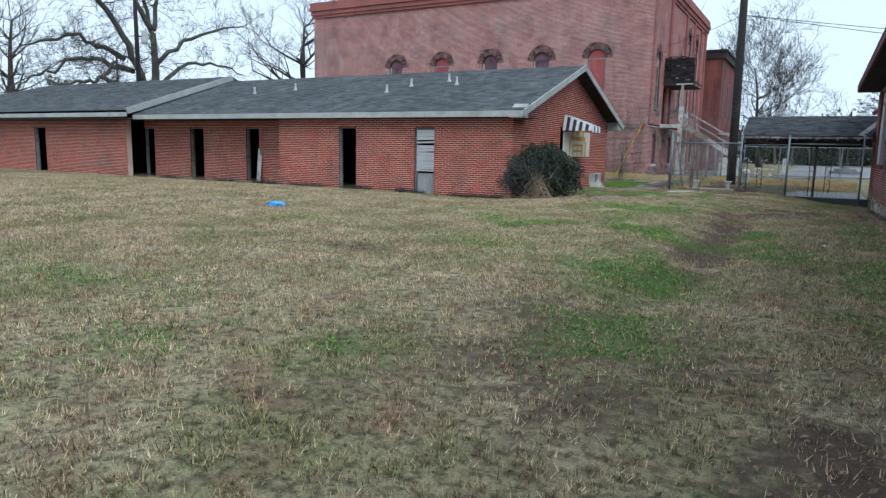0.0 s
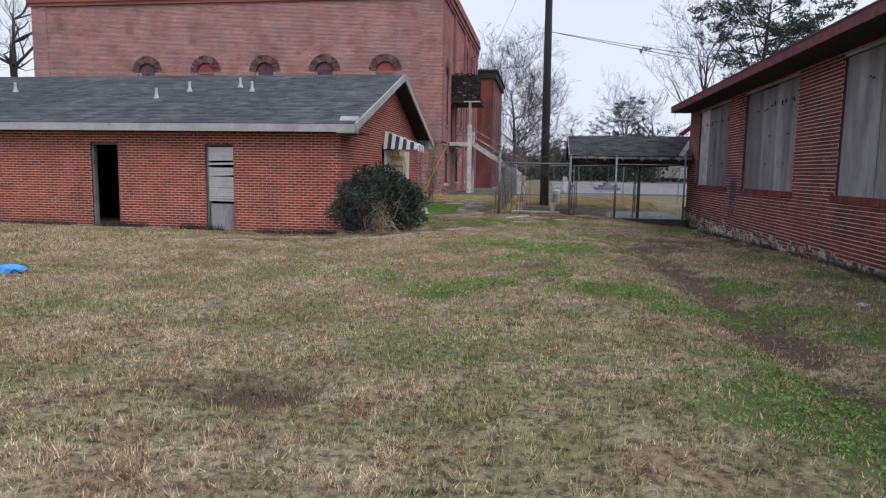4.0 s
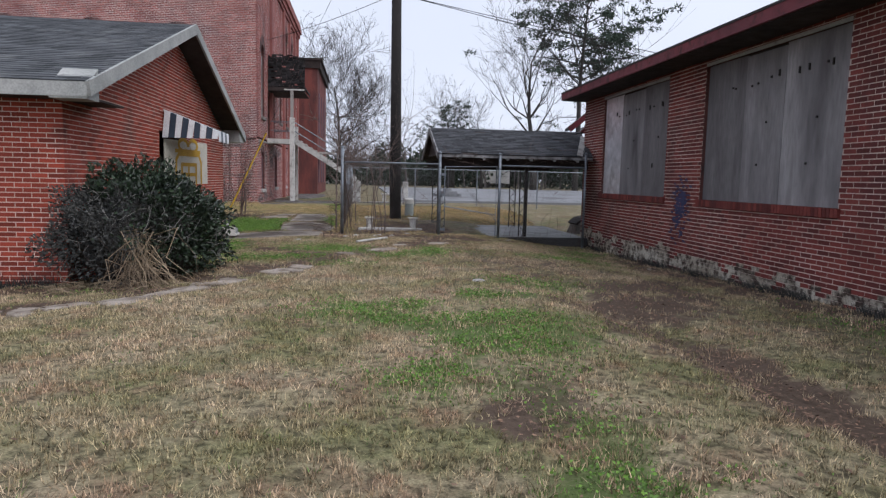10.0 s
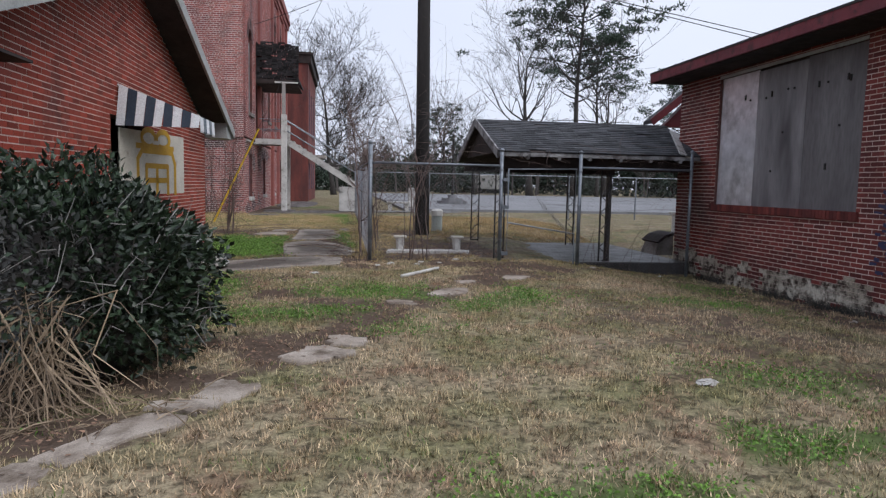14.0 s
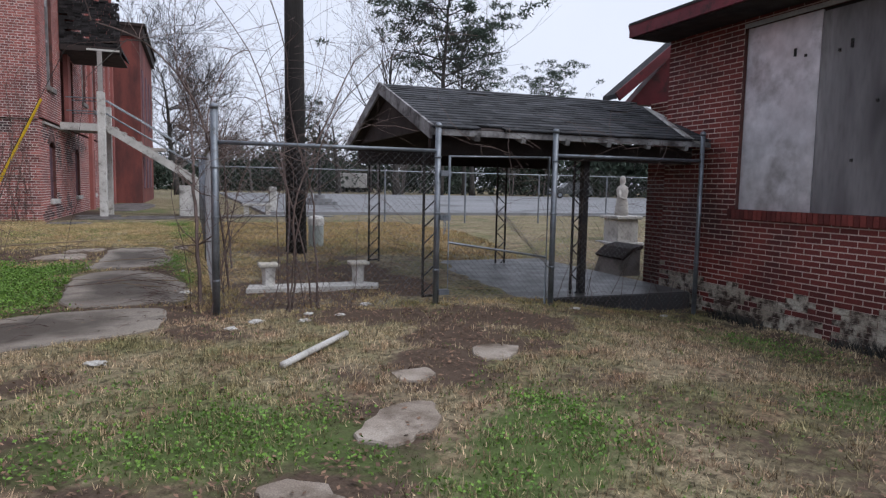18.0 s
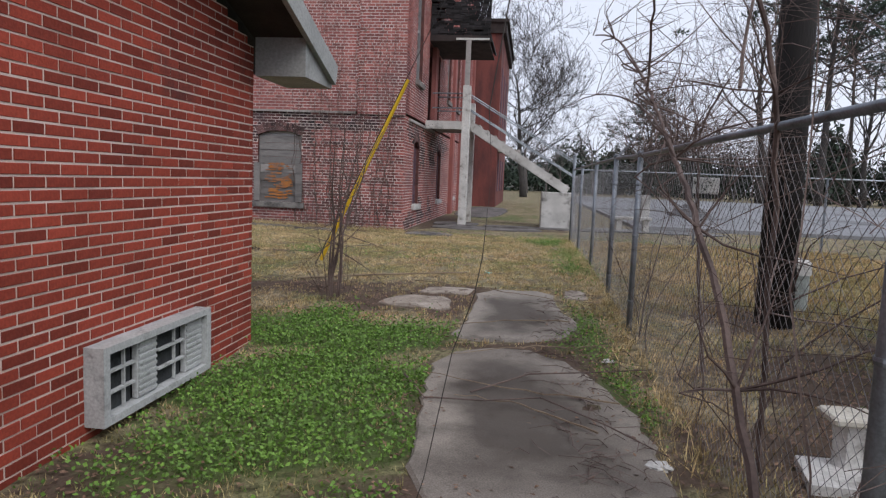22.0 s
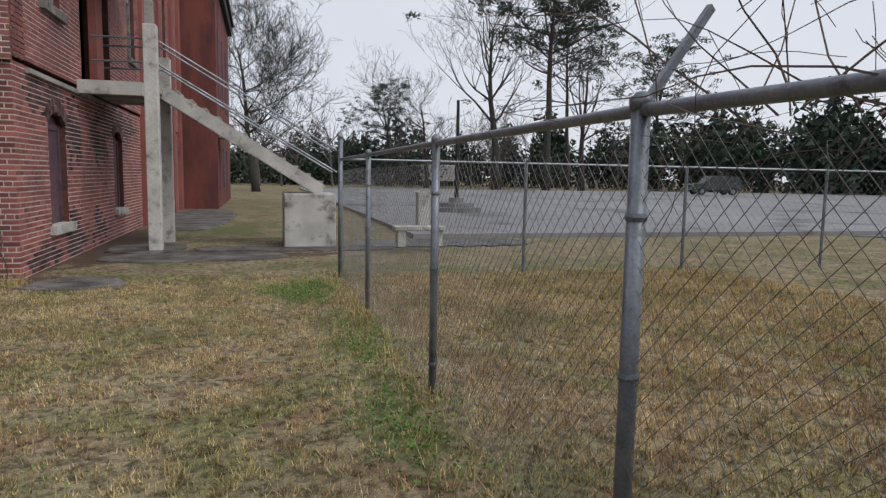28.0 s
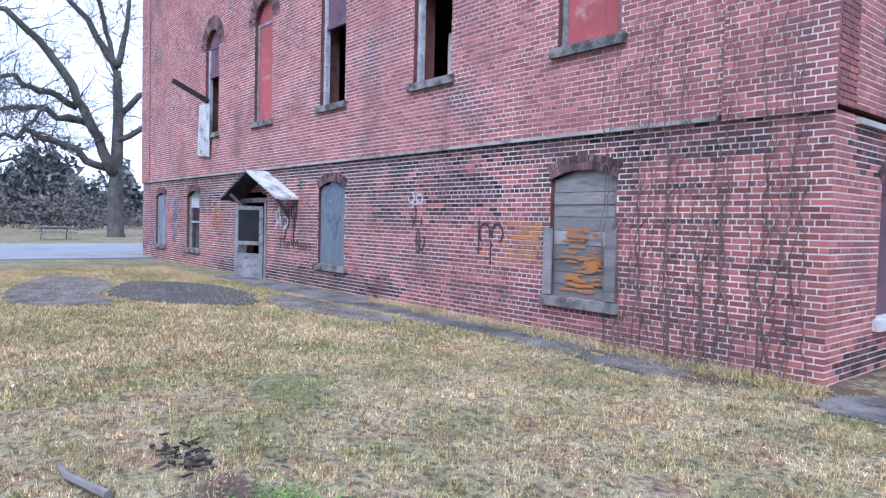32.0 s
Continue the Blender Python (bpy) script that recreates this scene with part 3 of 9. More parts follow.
# Weak patch at (0.6, 24.3) tones in the schoolhouse's shade and damp.
SOIL = [(-1.6, 26.0, 0.6, 0.6, 1.5), (-5.6, 25.0, 0.5, 0.4, 1.0), (-3.0, 28.9, 1.3, 1.7, 1.7), (-2.4, 30.5, 0.8, 1.2, 1.3), (-0.5, 18.2, 0.8, 1.2, 1.2), (0.0, 19.4, 1.0, 1.0, 1.1), (0.6, 20.1, 0.8, 0.8, 0.9), (-3.1, 24.2, 0.4, 0.4, 1.5), (-2.85, 24.85, 0.45, 0.45, 1.5), (-2.35, 25.5, 0.5, 0.45, 1.5), (-1.9, 26.2, 0.6, 0.5, 1.5), (-3.9, 23.1, 0.35, 0.35, 1.4), (-4.8, 8.25, 0.5, 0.35, 1.0), (-0.85, 15.6, 0.4, 1.0, 1.4), (-0.78, 14.3, 0.42, 1.1, 1.5), (-0.8, 13.0, 0.42, 1.0, 1.5), (-0.68, 11.9, 0.5, 0.9, 1.3), (-0.7, 10.6, 0.5, 0.9, 1.2), (-2.97, 14.3, 0.28, 0.5, 1.1), (-2.75, 13.0, 0.25, 0.3, 0.9), (0.5, 13.5, 0.9, 3.5, 0.5), (-4.7, 22.6, 0.4, 0.35, 1.1), (-5.1, 23.0, 0.45, 0.3, 1.1), (-5.7, 23.6, 0.5, 0.35, 1.1), (-6.3, 24.9, 0.45, 0.8, 1.0), (-0.9, 5.4, 2.0, 2.4, 0.62), (-2.6, 3.4, 1.5, 1.5, 0.35), (-1.0, 21.4, 2.0, 2.8, 0.6), (-2.1, 23.8, 0.8, 0.8, 0.5), (0.6, 17.0, 1.2, 5.0, 0.42), (-1.6, 14.6, 0.8, 1.6, 0.4), (-1.5, 10.6, 1.0, 1.5, 0.35), (-2.7, 14.9, 0.3, 0.9, 0.6), (-8.6, 17.75, 1.2, 0.35), (-7.3, 18.35, 0.8, 0.4), (-6.5, 19.1, 0.6, 0.5), (-5.95, 19.95, 0.5, 0.55), (-5.4, 20.6, 0.45, 0.5), (-4.95, 21.3, 0.4, 0.5), (-4.45, 22.1, 0.4, 0.5), (-3.95, 22.9, 0.4, 0.5), (-3.35, 23.9, 0.45, 0.5), (-2.8, 24.7, 0.5, 0.5), (-2.2, 25.5, 0.6, 0.5), (-1.6, 26.3, 0.7, 0.6), (-4.9, 22.8, 0.5, 0.35), (-7.0, 27.7, 1.0, 0.5), (-7.6, 28.2, 0.35, 0.6), (0.6, 24.3, 1.2, 1.8, 0.55), (-5.6, 27.95, 1.0, 0.4), (-4.9, 29.2, 0.35, 1.2), (-6.7, 32.6, 1.3, 0.6), (-5.5, 30.75, 0.9, 0.25), (-2.2, 18.5, 1.2, 0.8, 0.35), (-1.0, 23.0, 0.5, 1.6, 0.6), (-0.4, 26.6, 1.2, 0.4, 0.6), (-7.3, 19.5, 0.9, 0.4), (-6.3, 20.1, 0.9, 0.4), (-5.5, 21.0, 0.7, 0.5), (-4.8, 22.0, 0.6, 0.5), (-4.2, 22.9, 0.5, 0.5), (-3.6, 23.7, 0.55, 0.6), (-3.0, 24.5, 0.6, 0.6), (-2.3, 25.3, 0.7, 0.7), (-1.8, 26.4, 0.7, 0.8), (-4.6, 27.5, 0.7, 1.5), (-5.0, 30.5, 0.4, 2.4), (-6.15, 29.4, 0.2, 2.0), (-7.3, 26.9, 0.9, 0.6), (-8.0, 33.2, 1.7, 0.6), (-6.6, 33.0, 1.0, 0.7), (-6.3, 32.2, 0.35, 0.7), (-3.4, 28.9, 1.3, 1.6), (-6.9, 20.6, 1.2, 0.6), (-8.8, 19.9, 3.5, 0.3), (1.5, 21.0, 0.4, 8.0), (-2.9, 26.7, 0.9, 0.6), (-8.7, 47, 1.0, 5.0), (-6.5, 44.6, 2.4, 0.9), (1.0, 3.6, 0.8, 1.6), (-0.2, 4.2, 0.5, 0.6, 0.5), (-9.7, 35.9, 0.4, 0.25), (-8.9, 42.0, 1.2, 0.5), (-3.2, 32.6, 0.8, 0.6), (-12.0, 41.6, 4.0, 0.5), (-0.72, 8.8, 0.3, 1.4, 1.0), (-0.72, 11.0, 0.32, 1.6, 1.1), (-0.85, 13.3, 0.32, 1.6, 1.15), (-1.05, 15.6, 0.34, 1.6, 1.1), (-1.35, 17.6, 0.35, 1.4, 0.9), (-0.4, 19.5, 1.0, 2.2, 0.5), (0.2, 9.0, 0.8, 3.0, 0.45), (0.1, 14.0, 0.8, 3.5, 0.4), (1.75, 12.0, 0.25, 8.0, 0.8)]


def patch(lst, x, y):
    w = 0.0
    for p in lst:
        d = math.hypot((x - p[0]) / p[2], (y - p[1]) / p[3])
        if d < 2.2:
            k = p[4] if len(p) > 4 else 1.0
            w = max(w, k * (1 - smooth01(0.0, 1.6, d + 0.75 * noise.noise((x * 1.4, y * 1.4, 7)) + 0.6 * noise.noise((x * 4.5, y * 4.5, 9)))))
    return min(1.0, w)


def steps(stops):
    out = []
    for (a, b, d) in stops:
        out += list(np.arange(a, b, d))
    return out + [stops[-1][1]]


gx = steps([(-600, -100, 100), (-100, -40, 12), (-40, -14, 2), (-14, 4, 0.2), (4, 20, 2), (20, 100, 12), (100, 600, 100)])
gy = steps([(-600, -40, 100), (-40, -4, 6), (-4, 45, 0.2), (45, 70, 2.5), (70, 130, 10), (130, 700, 100)])
G = MB()
gv = [(x, y, gz(x, y) + lump(x, y)) for y in gy for x in gx]
nx, ny = len(gx), len(gy)
idx = np.arange(nx * ny).reshape(ny, nx)
G.addnp(gv, np.stack([idx[:-1, :-1], idx[:-1, 1:], idx[1:, 1:], idx[1:, :-1]], -1).reshape(-1, 4))


def ground_material():
    m = lawn_material("dormant_lawn", (0.27, 0.225, 0.148), (0.165, 0.16, 0.08), (0.2, 0.138, 0.092), 0.36, None)
    n, l = m.node_tree.nodes, m.node_tree.links
    b = n["Principled BSDF"]
    src = b.inputs["Base Color"].links[0].from_socket
    tc = n.new("ShaderNodeTexCoord")
    for name, c, s, lo, hi in (("soil", (0.092, 0.066, 0.05), 9, 0.32, 0.66), ("green", (0.085, 0.115, 0.04), 12, 0.34, 0.9)):
        at = n.new("ShaderNodeAttribute")
        at.attribute_name = name
        t = n.new("ShaderNodeTexNoise")
        t.inputs["Scale"].default_value, t.inputs["Detail"].default_value = s, 5
        l.new(tc.outputs["Object"], t.inputs["Vector"])
        add = n.new("ShaderNodeMath")
        add.operation = "MULTIPLY_ADD"
        l.new(t.outputs["Fac"], add.inputs[0])
        add.inputs[1].default_value = 0.8
        sub = n.new("ShaderNodeMath")
        sub.operation = "SUBTRACT"
        sub.inputs[1].default_value = 0.4
        l.new(at.outputs["Fac"], sub.inputs[0])
        l.new(sub.outputs[0], add.inputs[2])
        r = n.new("ShaderNodeMapRange")
        r.inputs[1].default_value, r.inputs[2].default_value = lo, hi
        l.new(add.outputs[0], r.inputs[0])
        x = n.new("ShaderNodeMix")
        x.data_type = "RGBA"
        l.new(r.outputs[0], x.inputs[0])
        l.new(src, x.inputs[6])
        t2 = n.new("ShaderNodeTexNoise")
        t2.inputs["Scale"].default_value = 60
        l.new(tc.outputs["Object"], t2.inputs["Vector"])
        sc = n.new("ShaderNodeMix")
        sc.data_type = "RGBA"
        sc.inputs[6].default_value = (*[v * 0.6 for v in c], 1)
        sc.inputs[7].default_value = (*[v * 1.4 for v in c], 1)
        l.new(t2.outputs["Fac"], sc.inputs[0])
        l.new(sc.outputs[2], x.inputs[7])
        src = x.outputs[2]
    l.new(src, b.inputs["Base Color"])
    return m


gme = G.mesh("ground", ground_material(), True)
for nm, lst in (("green", GREEN), ("soil", SOIL)):
    at = gme.attributes.new(nm, "FLOAT", "POINT")
    at.data.foreach_set("value", [patch(lst, x, y) if -16 < x < 5 and -5 < y < 56 else 0.0 for y in gy for x in gx])
ground = tagged(part("ground", gme, None), "dormant winter lawn with green weeds and bare soil patches", "ground", kind="structure")

# ---- brick walls ----


def solid(z, length, top, holes):
    """The stretches of wall at height z: top(u) bounds it, holes are (u0, u1, z0, z1, rise) with a round head of that rise."""
    cuts = []
    for u0, u1, z0, z1, rise in holes:
        if z0 <= z < z1:
            cuts.append((u0, u1))
        elif rise and z1 <= z < z1 + rise:
            k = (z - z1) / rise
            h = (u1 - u0) / 2 * math.sqrt(max(0.0, 1 - k * k))
            cuts.append(((u0 + u1) / 2 - h, (u0 + u1) / 2 + h))
    lo, hi = 0.0, length
    if top is not None:
        lo, hi = top(z)
        lo, hi = max(0.0, lo), min(length, hi)
    out, a = [], lo
    for c0, c1 in sorted(cuts):
        if c0 > a:
            out.append((a, min(c0, hi)))
        a = max(a, c1)
    if a < hi:
        out.append((a, hi))
    return [(p, q) for p, q in out if q - p > 0.02]


def brick_skin(origin, udir, out, length, z0, z1, holes, top=None, bl=0.206, joint=0.013, ch=0.0677, proud=0.0035, header=0, keep=None, seed=1):
    """Brick faces as one mesh builder, and the (u, z) of whole bricks that keep() sets apart."""
    rng = np.random.default_rng(seed)
    o, u, w = np.array(origin, float), np.array(udir, float), np.array(out, float)
    rows, single = [], []
    k = 0
    z = z0
    while z + ch * 0.6 < z1:
        hl = header and k % header == header - 1
        step = (bl / 2 - joint / 2 if hl else bl) + joint
        shift = step / 2 if k % 2 else 0.0
        for a, b in solid(z + ch / 2, length, top, holes):
            e = math.floor((a - shift) / step) * step + shift
            while e < b - 0.015:
                p, q = max(e, a), min(e + step - joint, b)
                if q - p > 0.025:
                    if keep and q - p > bl - 0.002 and keep(p, z):
                        single.append((p, z))
                    else:
                        rows.append((p, q, z))
                e += step
        k += 1
        z += ch
    mb = MB()
    if rows:
        r = np.array(rows)
        nb = len(r)
        jit = rng.uniform(-0.0015, 0.003, nb)
        p, q, zz = r[:, 0], r[:, 1], r[:, 2]
        zt = np.minimum(zz + ch - joint, z1)
        front = proud + jit
        cor = []
        for d in (np.full(nb, -0.004), front):
            for uu, zv in ((p, zz), (q, zz), (q, zt), (p, zt)):
                cor.append(o + uu[:, None] * u + d[:, None] * w + np.stack([np.zeros(nb), np.zeros(nb), zv], 1))
        vs = np.stack(cor, 1)
        f = np.array([(4, 5, 6, 7), (0, 1, 5, 4), (1, 2, 6, 5), (2, 3, 7, 6), (3, 0, 4, 7)])
        if np.cross(u, [0, 0, 1]).dot(w) < 0:
            f = f[:, ::-1]
        fs = (np.arange(nb) * 8)[:, None, None] + f[None]
        mb.addnp(vs.reshape(-1, 3), fs.reshape(-1, 4))
    return mb, single


def wall_core(origin, udir, out, length, z0, z1, holes, thick, top=None, ch=0.0677):
    """The mortar body behind the bricks, with real openings, in level courses."""
    o, u, w = np.array(origin, float), np.array(udir, float), np.array(out, float)
    mb = MB()
    prev, start, z = None, z0, z0
    rows = []
    while z < z1 - 1e-6:
        zn = min(z + ch, z1)
        s = tuple((round(a, 4), round(b, 4)) for a, b in solid((z + zn) / 2, length, top, holes))
        if s != prev:
            if prev:
                rows.append((start, z, prev))
            prev, start = s, z
        z = zn
    if prev:
        rows.append((start, z1, prev))
    zc = [r[0] for r in rows] + [rows[-1][1]]
    uc = sorted({v for r in rows for pq in r[2] for v in pq})
    full = [[any(p <= (uc[c] + uc[c + 1]) / 2 <= q for p, q in r[2]) for c in range(len(uc) - 1)] for r in rows]
    index, pts, fs = {}, [], []

    def at_(i, j, back):
        key = (i, j, back)
        if key not in index:
            index[key] = len(pts)
            pts.append(o + uc[j] * u - (thick if back else 0.0) * w + np.array([0, 0, zc[i]]))
        return index[key]

    for i in range(len(rows)):
        for j in range(len(uc) - 1):
            if not full[i][j]:
                continue
            fs.append((at_(i, j, 0), at_(i, j + 1, 0), at_(i + 1, j + 1, 0), at_(i + 1, j, 0)))
            fs.append((at_(i + 1, j, 1), at_(i + 1, j + 1, 1), at_(i, j + 1, 1), at_(i, j, 1)))
            if i == 0 or not full[i - 1][j]:
                fs.append((at_(i, j, 1), at_(i, j + 1, 1), at_(i, j + 1, 0), at_(i, j, 0)))
            if i == len(rows) - 1 or not full[i + 1][j]:
                fs.append((at_(i + 1, j, 0), at_(i + 1, j + 1, 0), at_(i + 1, j + 1, 1), at_(i + 1, j, 1)))
            if j == 0 or not full[i][j - 1]:
                fs.append((at_(i, j, 1), at_(i, j, 0), at_(i + 1, j, 0), at_(i + 1, j, 1)))
            if j == len(uc) - 2 or not full[i][j + 1]:
                fs.append((at_(i, j + 1, 0), at_(i, j + 1, 1), at_(i + 1, j + 1, 1), at_(i + 1, j + 1, 0)))
    mb.add(pts, fs)
    return mb


SINGLES = []


def brick_wall(name, parent, origin, udir, out, length, z0, z1, holes=(), thick=0.25, top=None, mats=(M_brick, M_mortar), single_mat=None, keep=None, label="", butt=0.0, **kw):
    """A wall part: mortar core, joined bricks on it, and single bricks noted for later."""
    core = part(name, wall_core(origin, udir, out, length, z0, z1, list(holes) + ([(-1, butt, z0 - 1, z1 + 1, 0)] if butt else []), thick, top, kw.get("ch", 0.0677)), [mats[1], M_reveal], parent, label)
    facing = Vector(out)
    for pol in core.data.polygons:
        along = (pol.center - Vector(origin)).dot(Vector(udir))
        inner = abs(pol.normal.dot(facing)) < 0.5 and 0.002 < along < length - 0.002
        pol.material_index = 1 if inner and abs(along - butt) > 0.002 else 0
    mb, single = brick_skin(origin, udir, out, length, z0, z1, holes, top, keep=keep, **kw)
    sk = part("brickwork", mb, mats[0], core)
    sk["kind"] = "stuff"
    if single:
        SINGLES.append((core, origin, udir, out, single, single_mat, kw.get("bl", 0.206), kw.get("ch", 0.0677), kw.get("joint", 0.013), kw.get("proud", 0.0035)))
    return core


def arch_ring(mb, origin, udir, out, u0, u1, zs, rise, depth=0.2, proud=0.03, n=14, rings=1):
    """Bricks set on end round a window head."""
    o, u, w = Vector(origin), Vector(udir), Vector(out)
    a, cx = (u1 - u0) / 2, (u0 + u1) / 2
    rr = (a * a + rise * rise) / (2 * rise)
    cz = zs + rise - rr
    half = math.asin(min(1, a / rr)) if rise <= a else math.pi / 2
    for k in range(rings):
        r0, r1 = rr + k * (depth + 0.01), rr + k * (depth + 0.01) + depth
        for i in range(n):
            t0, t1 = -half + 2 * half * (i + 0.06) / n, -half + 2 * half * (i + 0.94) / n
            vs = []
            for d in (-0.05, proud):
                for r, t in ((r0, t0), (r0, t1), (r1, t1), (r1, t0)):
                    vs.append(tuple(o + u * (cx + r * math.sin(t)) + w * d + Vector((0, 0, cz + r * math.cos(t)))))
            mb.add(vs, [(0, 1, 2, 3), (4, 7, 6, 5), (0, 4, 5, 1), (1, 5, 6, 2), (2, 6, 7, 3), (3, 7, 4, 0)])
    return mb


def shingle_roof(mb, p0, p1, q0, q1, course=0.145, tab=0.3, seed=0, miss=0.0):
    """Rows of tabs on a roof plane: eave from p0 to p1, ridge from q0 to q1."""
    rng = random.Random(seed)
    p0, p1, q0, q1 = map(Vector, (p0, p1, q0, q1))
    nrm = (p1 - p0).cross(q0 - p0).normalized()
    if nrm.z < 0:
        nrm = -nrm
    n = max(1, int((q0 - p0).length / course))
    for i in range(n):
        a, b = i / n, (i + 1.25) / n
        b = min(b, 1.0)
        l0, l1 = p0.lerp(q0, a), p1.lerp(q1, a)
        h0, h1 = p0.lerp(q0, b), p1.lerp(q1, b)
        m = max(1, round((l1 - l0).length / tab))
        off = 0.5 / m * (i % 2)
        for j in range(m + 1):
            s, t = max(0, (j - 0.985) / m + off), min(1, j / m + off)
            if t - s < 0.002 or rng.random() < miss:
                continue
            lift = 0.011 + rng.uniform(0, 0.004)
            va = [l0.lerp(l1, s) + nrm * lift, l0.lerp(l1, t) + nrm * lift, h0.lerp(h1, t) + nrm * 0.003, h0.lerp(h1, s) + nrm * 0.003]
            vb = [l0.lerp(l1, s) - nrm * 0.004, l0.lerp(l1, t) - nrm * 0.004]
            mb.add([tuple(v) for v in va + vb], [(0, 1, 2, 3), (4, 5, 1, 0)])
    return mb


# ---- low building: a one-storey brick range ----
LX, LS, LN, LG = -7.95, 20.45, 30.8, -0.24
low = thing("low_building", (-20, 26, LG), "abandoned one-storey red brick building with grey shingle roof", "building")
EAVE, RIDGE_Y, RIDGE_Z = 2.44, 25.75, 4.5
OS, ON = 20.05, 31.55
slope = (RIDGE_Z - EAVE) / (RIDGE_Y - OS)


def gable(z):
    h = max(0.0, (RIDGE_Z - 0.12 - z) / slope)
    return (RIDGE_Y - LS - h, RIDGE_Y - LS + h) if z > EAVE - 0.1 else (0.0, LN - LS)


ac_hole = (28.5 - LS, 29.75 - LS, -0.02, 0.43, 0)
vent_hole = (24.75 - LS, 26.3 - LS, 1.2, 2.25, 0)
w_east = brick_wall("wall_east", low, (LX, LS, 0), (0, 1, 0), (1, 0, 0), LN - LS, LG - 0.1, RIDGE_Z - 0.05, [ac_hole, vent_hole], 0.25, gable, (M_brick, M_mortar), M_brick_o, keep=lambda u, z: u > 7.2 and 0.45 < z < 1.95, butt=0.25, seed=3)
doorsS = [(10.79, 11.57, LG - 0.2, 2.04, 0), (14.04, 14.83, LG - 0.2, 2.04, 0)]
w_s1 = brick_wall("wall_south", low, (LX, LS, 0), (-1, 0, 0), (0, -1, 0), 17.7 + LX, LG - 0.1, EAVE, [(a + LX, b + LX, c, d, e) for a, b, c, d, e in doorsS], seed=4)
mid = [(19.76, 20.5, LG - 0.2, 2.04, 0), (23.05, 23.9, LG - 0.2, 2.04, 0), (26.3, 27.0, LG - 0.2, 2.04, 0)]
w_s2 = brick_wall("wall_south", low, (-17.7, LS + 1.0, 0), (-1, 0, 0), (0, -1, 0), 9.3, LG - 0.1, EAVE + 0.3, [(a - 17.7, b - 17.7, c, d, e) for a, b, c, d, e in mid], seed=5)
w_ret = brick_wall("wall_return", low, (-17.7, LS, 0), (0, 1, 0), (-1, 0, 0), 1.0, LG - 0.1, EAVE + 0.2, [], butt=0.25, seed=6)
w_s3 = brick_wall("wall_south", low, (-26.9, LS, 0), (-1, 0, 0), (0, -1, 0), 20.6, LG - 0.1, EAVE, [(6.3, 7.3, LG - 0.2, 2.04, 0), (11.3, 13.6, 0.5, 1.95, 0)], seed=7)
b = MB()
b.box(-47.5, LX - 0.25, LN - 0.25, LN - 0.002, LG - 0.1, EAVE)
part("wall_north", b, M_brick, low)
b = MB()
b.box(-47.75, -47.5, LS, LN, LG - 0.1, EAVE)
part("wall_west", b, M_brick, low)
# Unseen room walls and ceiling, added to keep the open doorways dark.
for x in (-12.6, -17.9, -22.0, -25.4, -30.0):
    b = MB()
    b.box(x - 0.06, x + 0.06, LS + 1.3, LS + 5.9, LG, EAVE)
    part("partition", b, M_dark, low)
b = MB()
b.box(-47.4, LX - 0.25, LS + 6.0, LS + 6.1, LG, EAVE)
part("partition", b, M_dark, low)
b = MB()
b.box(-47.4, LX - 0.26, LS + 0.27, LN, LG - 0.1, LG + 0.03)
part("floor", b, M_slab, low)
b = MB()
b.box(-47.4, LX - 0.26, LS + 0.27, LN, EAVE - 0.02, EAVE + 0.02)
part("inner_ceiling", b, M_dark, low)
# roof of the nearer part
XE, XM, XW = -7.44, -25.8, -47.9
roof = MB()
for y0, s in ((OS, 1), (ON, -1)):
    roof.prism([(XM, y0, EAVE + 0.1), (XE, y0, EAVE + 0.1), (XE, RIDGE_Y, RIDGE_Z), (XM, RIDGE_Y, RIDGE_Z)], (0, 0, -0.1))
r1 = part("roof", roof, M_shingle, low)
sh = MB()
shingle_roof(sh, (XM, OS - 0.04, EAVE + 0.1), (XE + 0.02, OS - 0.04, EAVE + 0.1), (XM, RIDGE_Y, RIDGE_Z + 0.012), (XE + 0.02, RIDGE_Y, RIDGE_Z + 0.012), 0.15, 0.31, 1)
shingle_roof(sh, (XE + 0.02, ON + 0.04, EAVE + 0.1), (XM, ON + 0.04, EAVE + 0.1), (XE + 0.02, RIDGE_Y, RIDGE_Z + 0.012), (XM, RIDGE_Y, RIDGE_Z + 0.012), 0.45, 1.0, 2)
part("shingles", sh, M_shingle, r1)["kind"] = "stuff"
# roof of the farther part, a little higher, with a hipped end
UP = 0.24
roof = MB()
HIP = -41.5
a, c = (XM, OS - 0.3, EAVE + 0.05 + UP), (XW, OS - 0.3, EAVE + 0.05 + UP)
d, e2 = (XM, ON, EAVE + 0.05 + UP), (XW, ON, EAVE + 0.05 + UP)
r0, rh = (XM, RIDGE_Y, RIDGE_Z + UP), (HIP, RIDGE_Y, RIDGE_Z + UP)
roof.add([a, c, d, e2, r0, rh], [(1, 0, 4, 5), (2, 3, 5, 4), (3, 1, 5), (0, 2, 4), (0, 1, 3, 2)])
r2 = part("roof", roof, M_shingle, low)
sh = MB()
shingle_roof(sh, c, a, rh, r0, 0.17, 0.4, 3)
part("shingles", sh, M_shingle, r2)["kind"] = "stuff"
f = MB()
f.beam((XM + 0.02, OS - 0.32, EAVE + 0.0 + UP), (XM + 0.02, RIDGE_Y, RIDGE_Z - 0.06 + UP), 0.05, 0.26)
part("rake_board", f, M_trim, low, "pale weathered rake board")
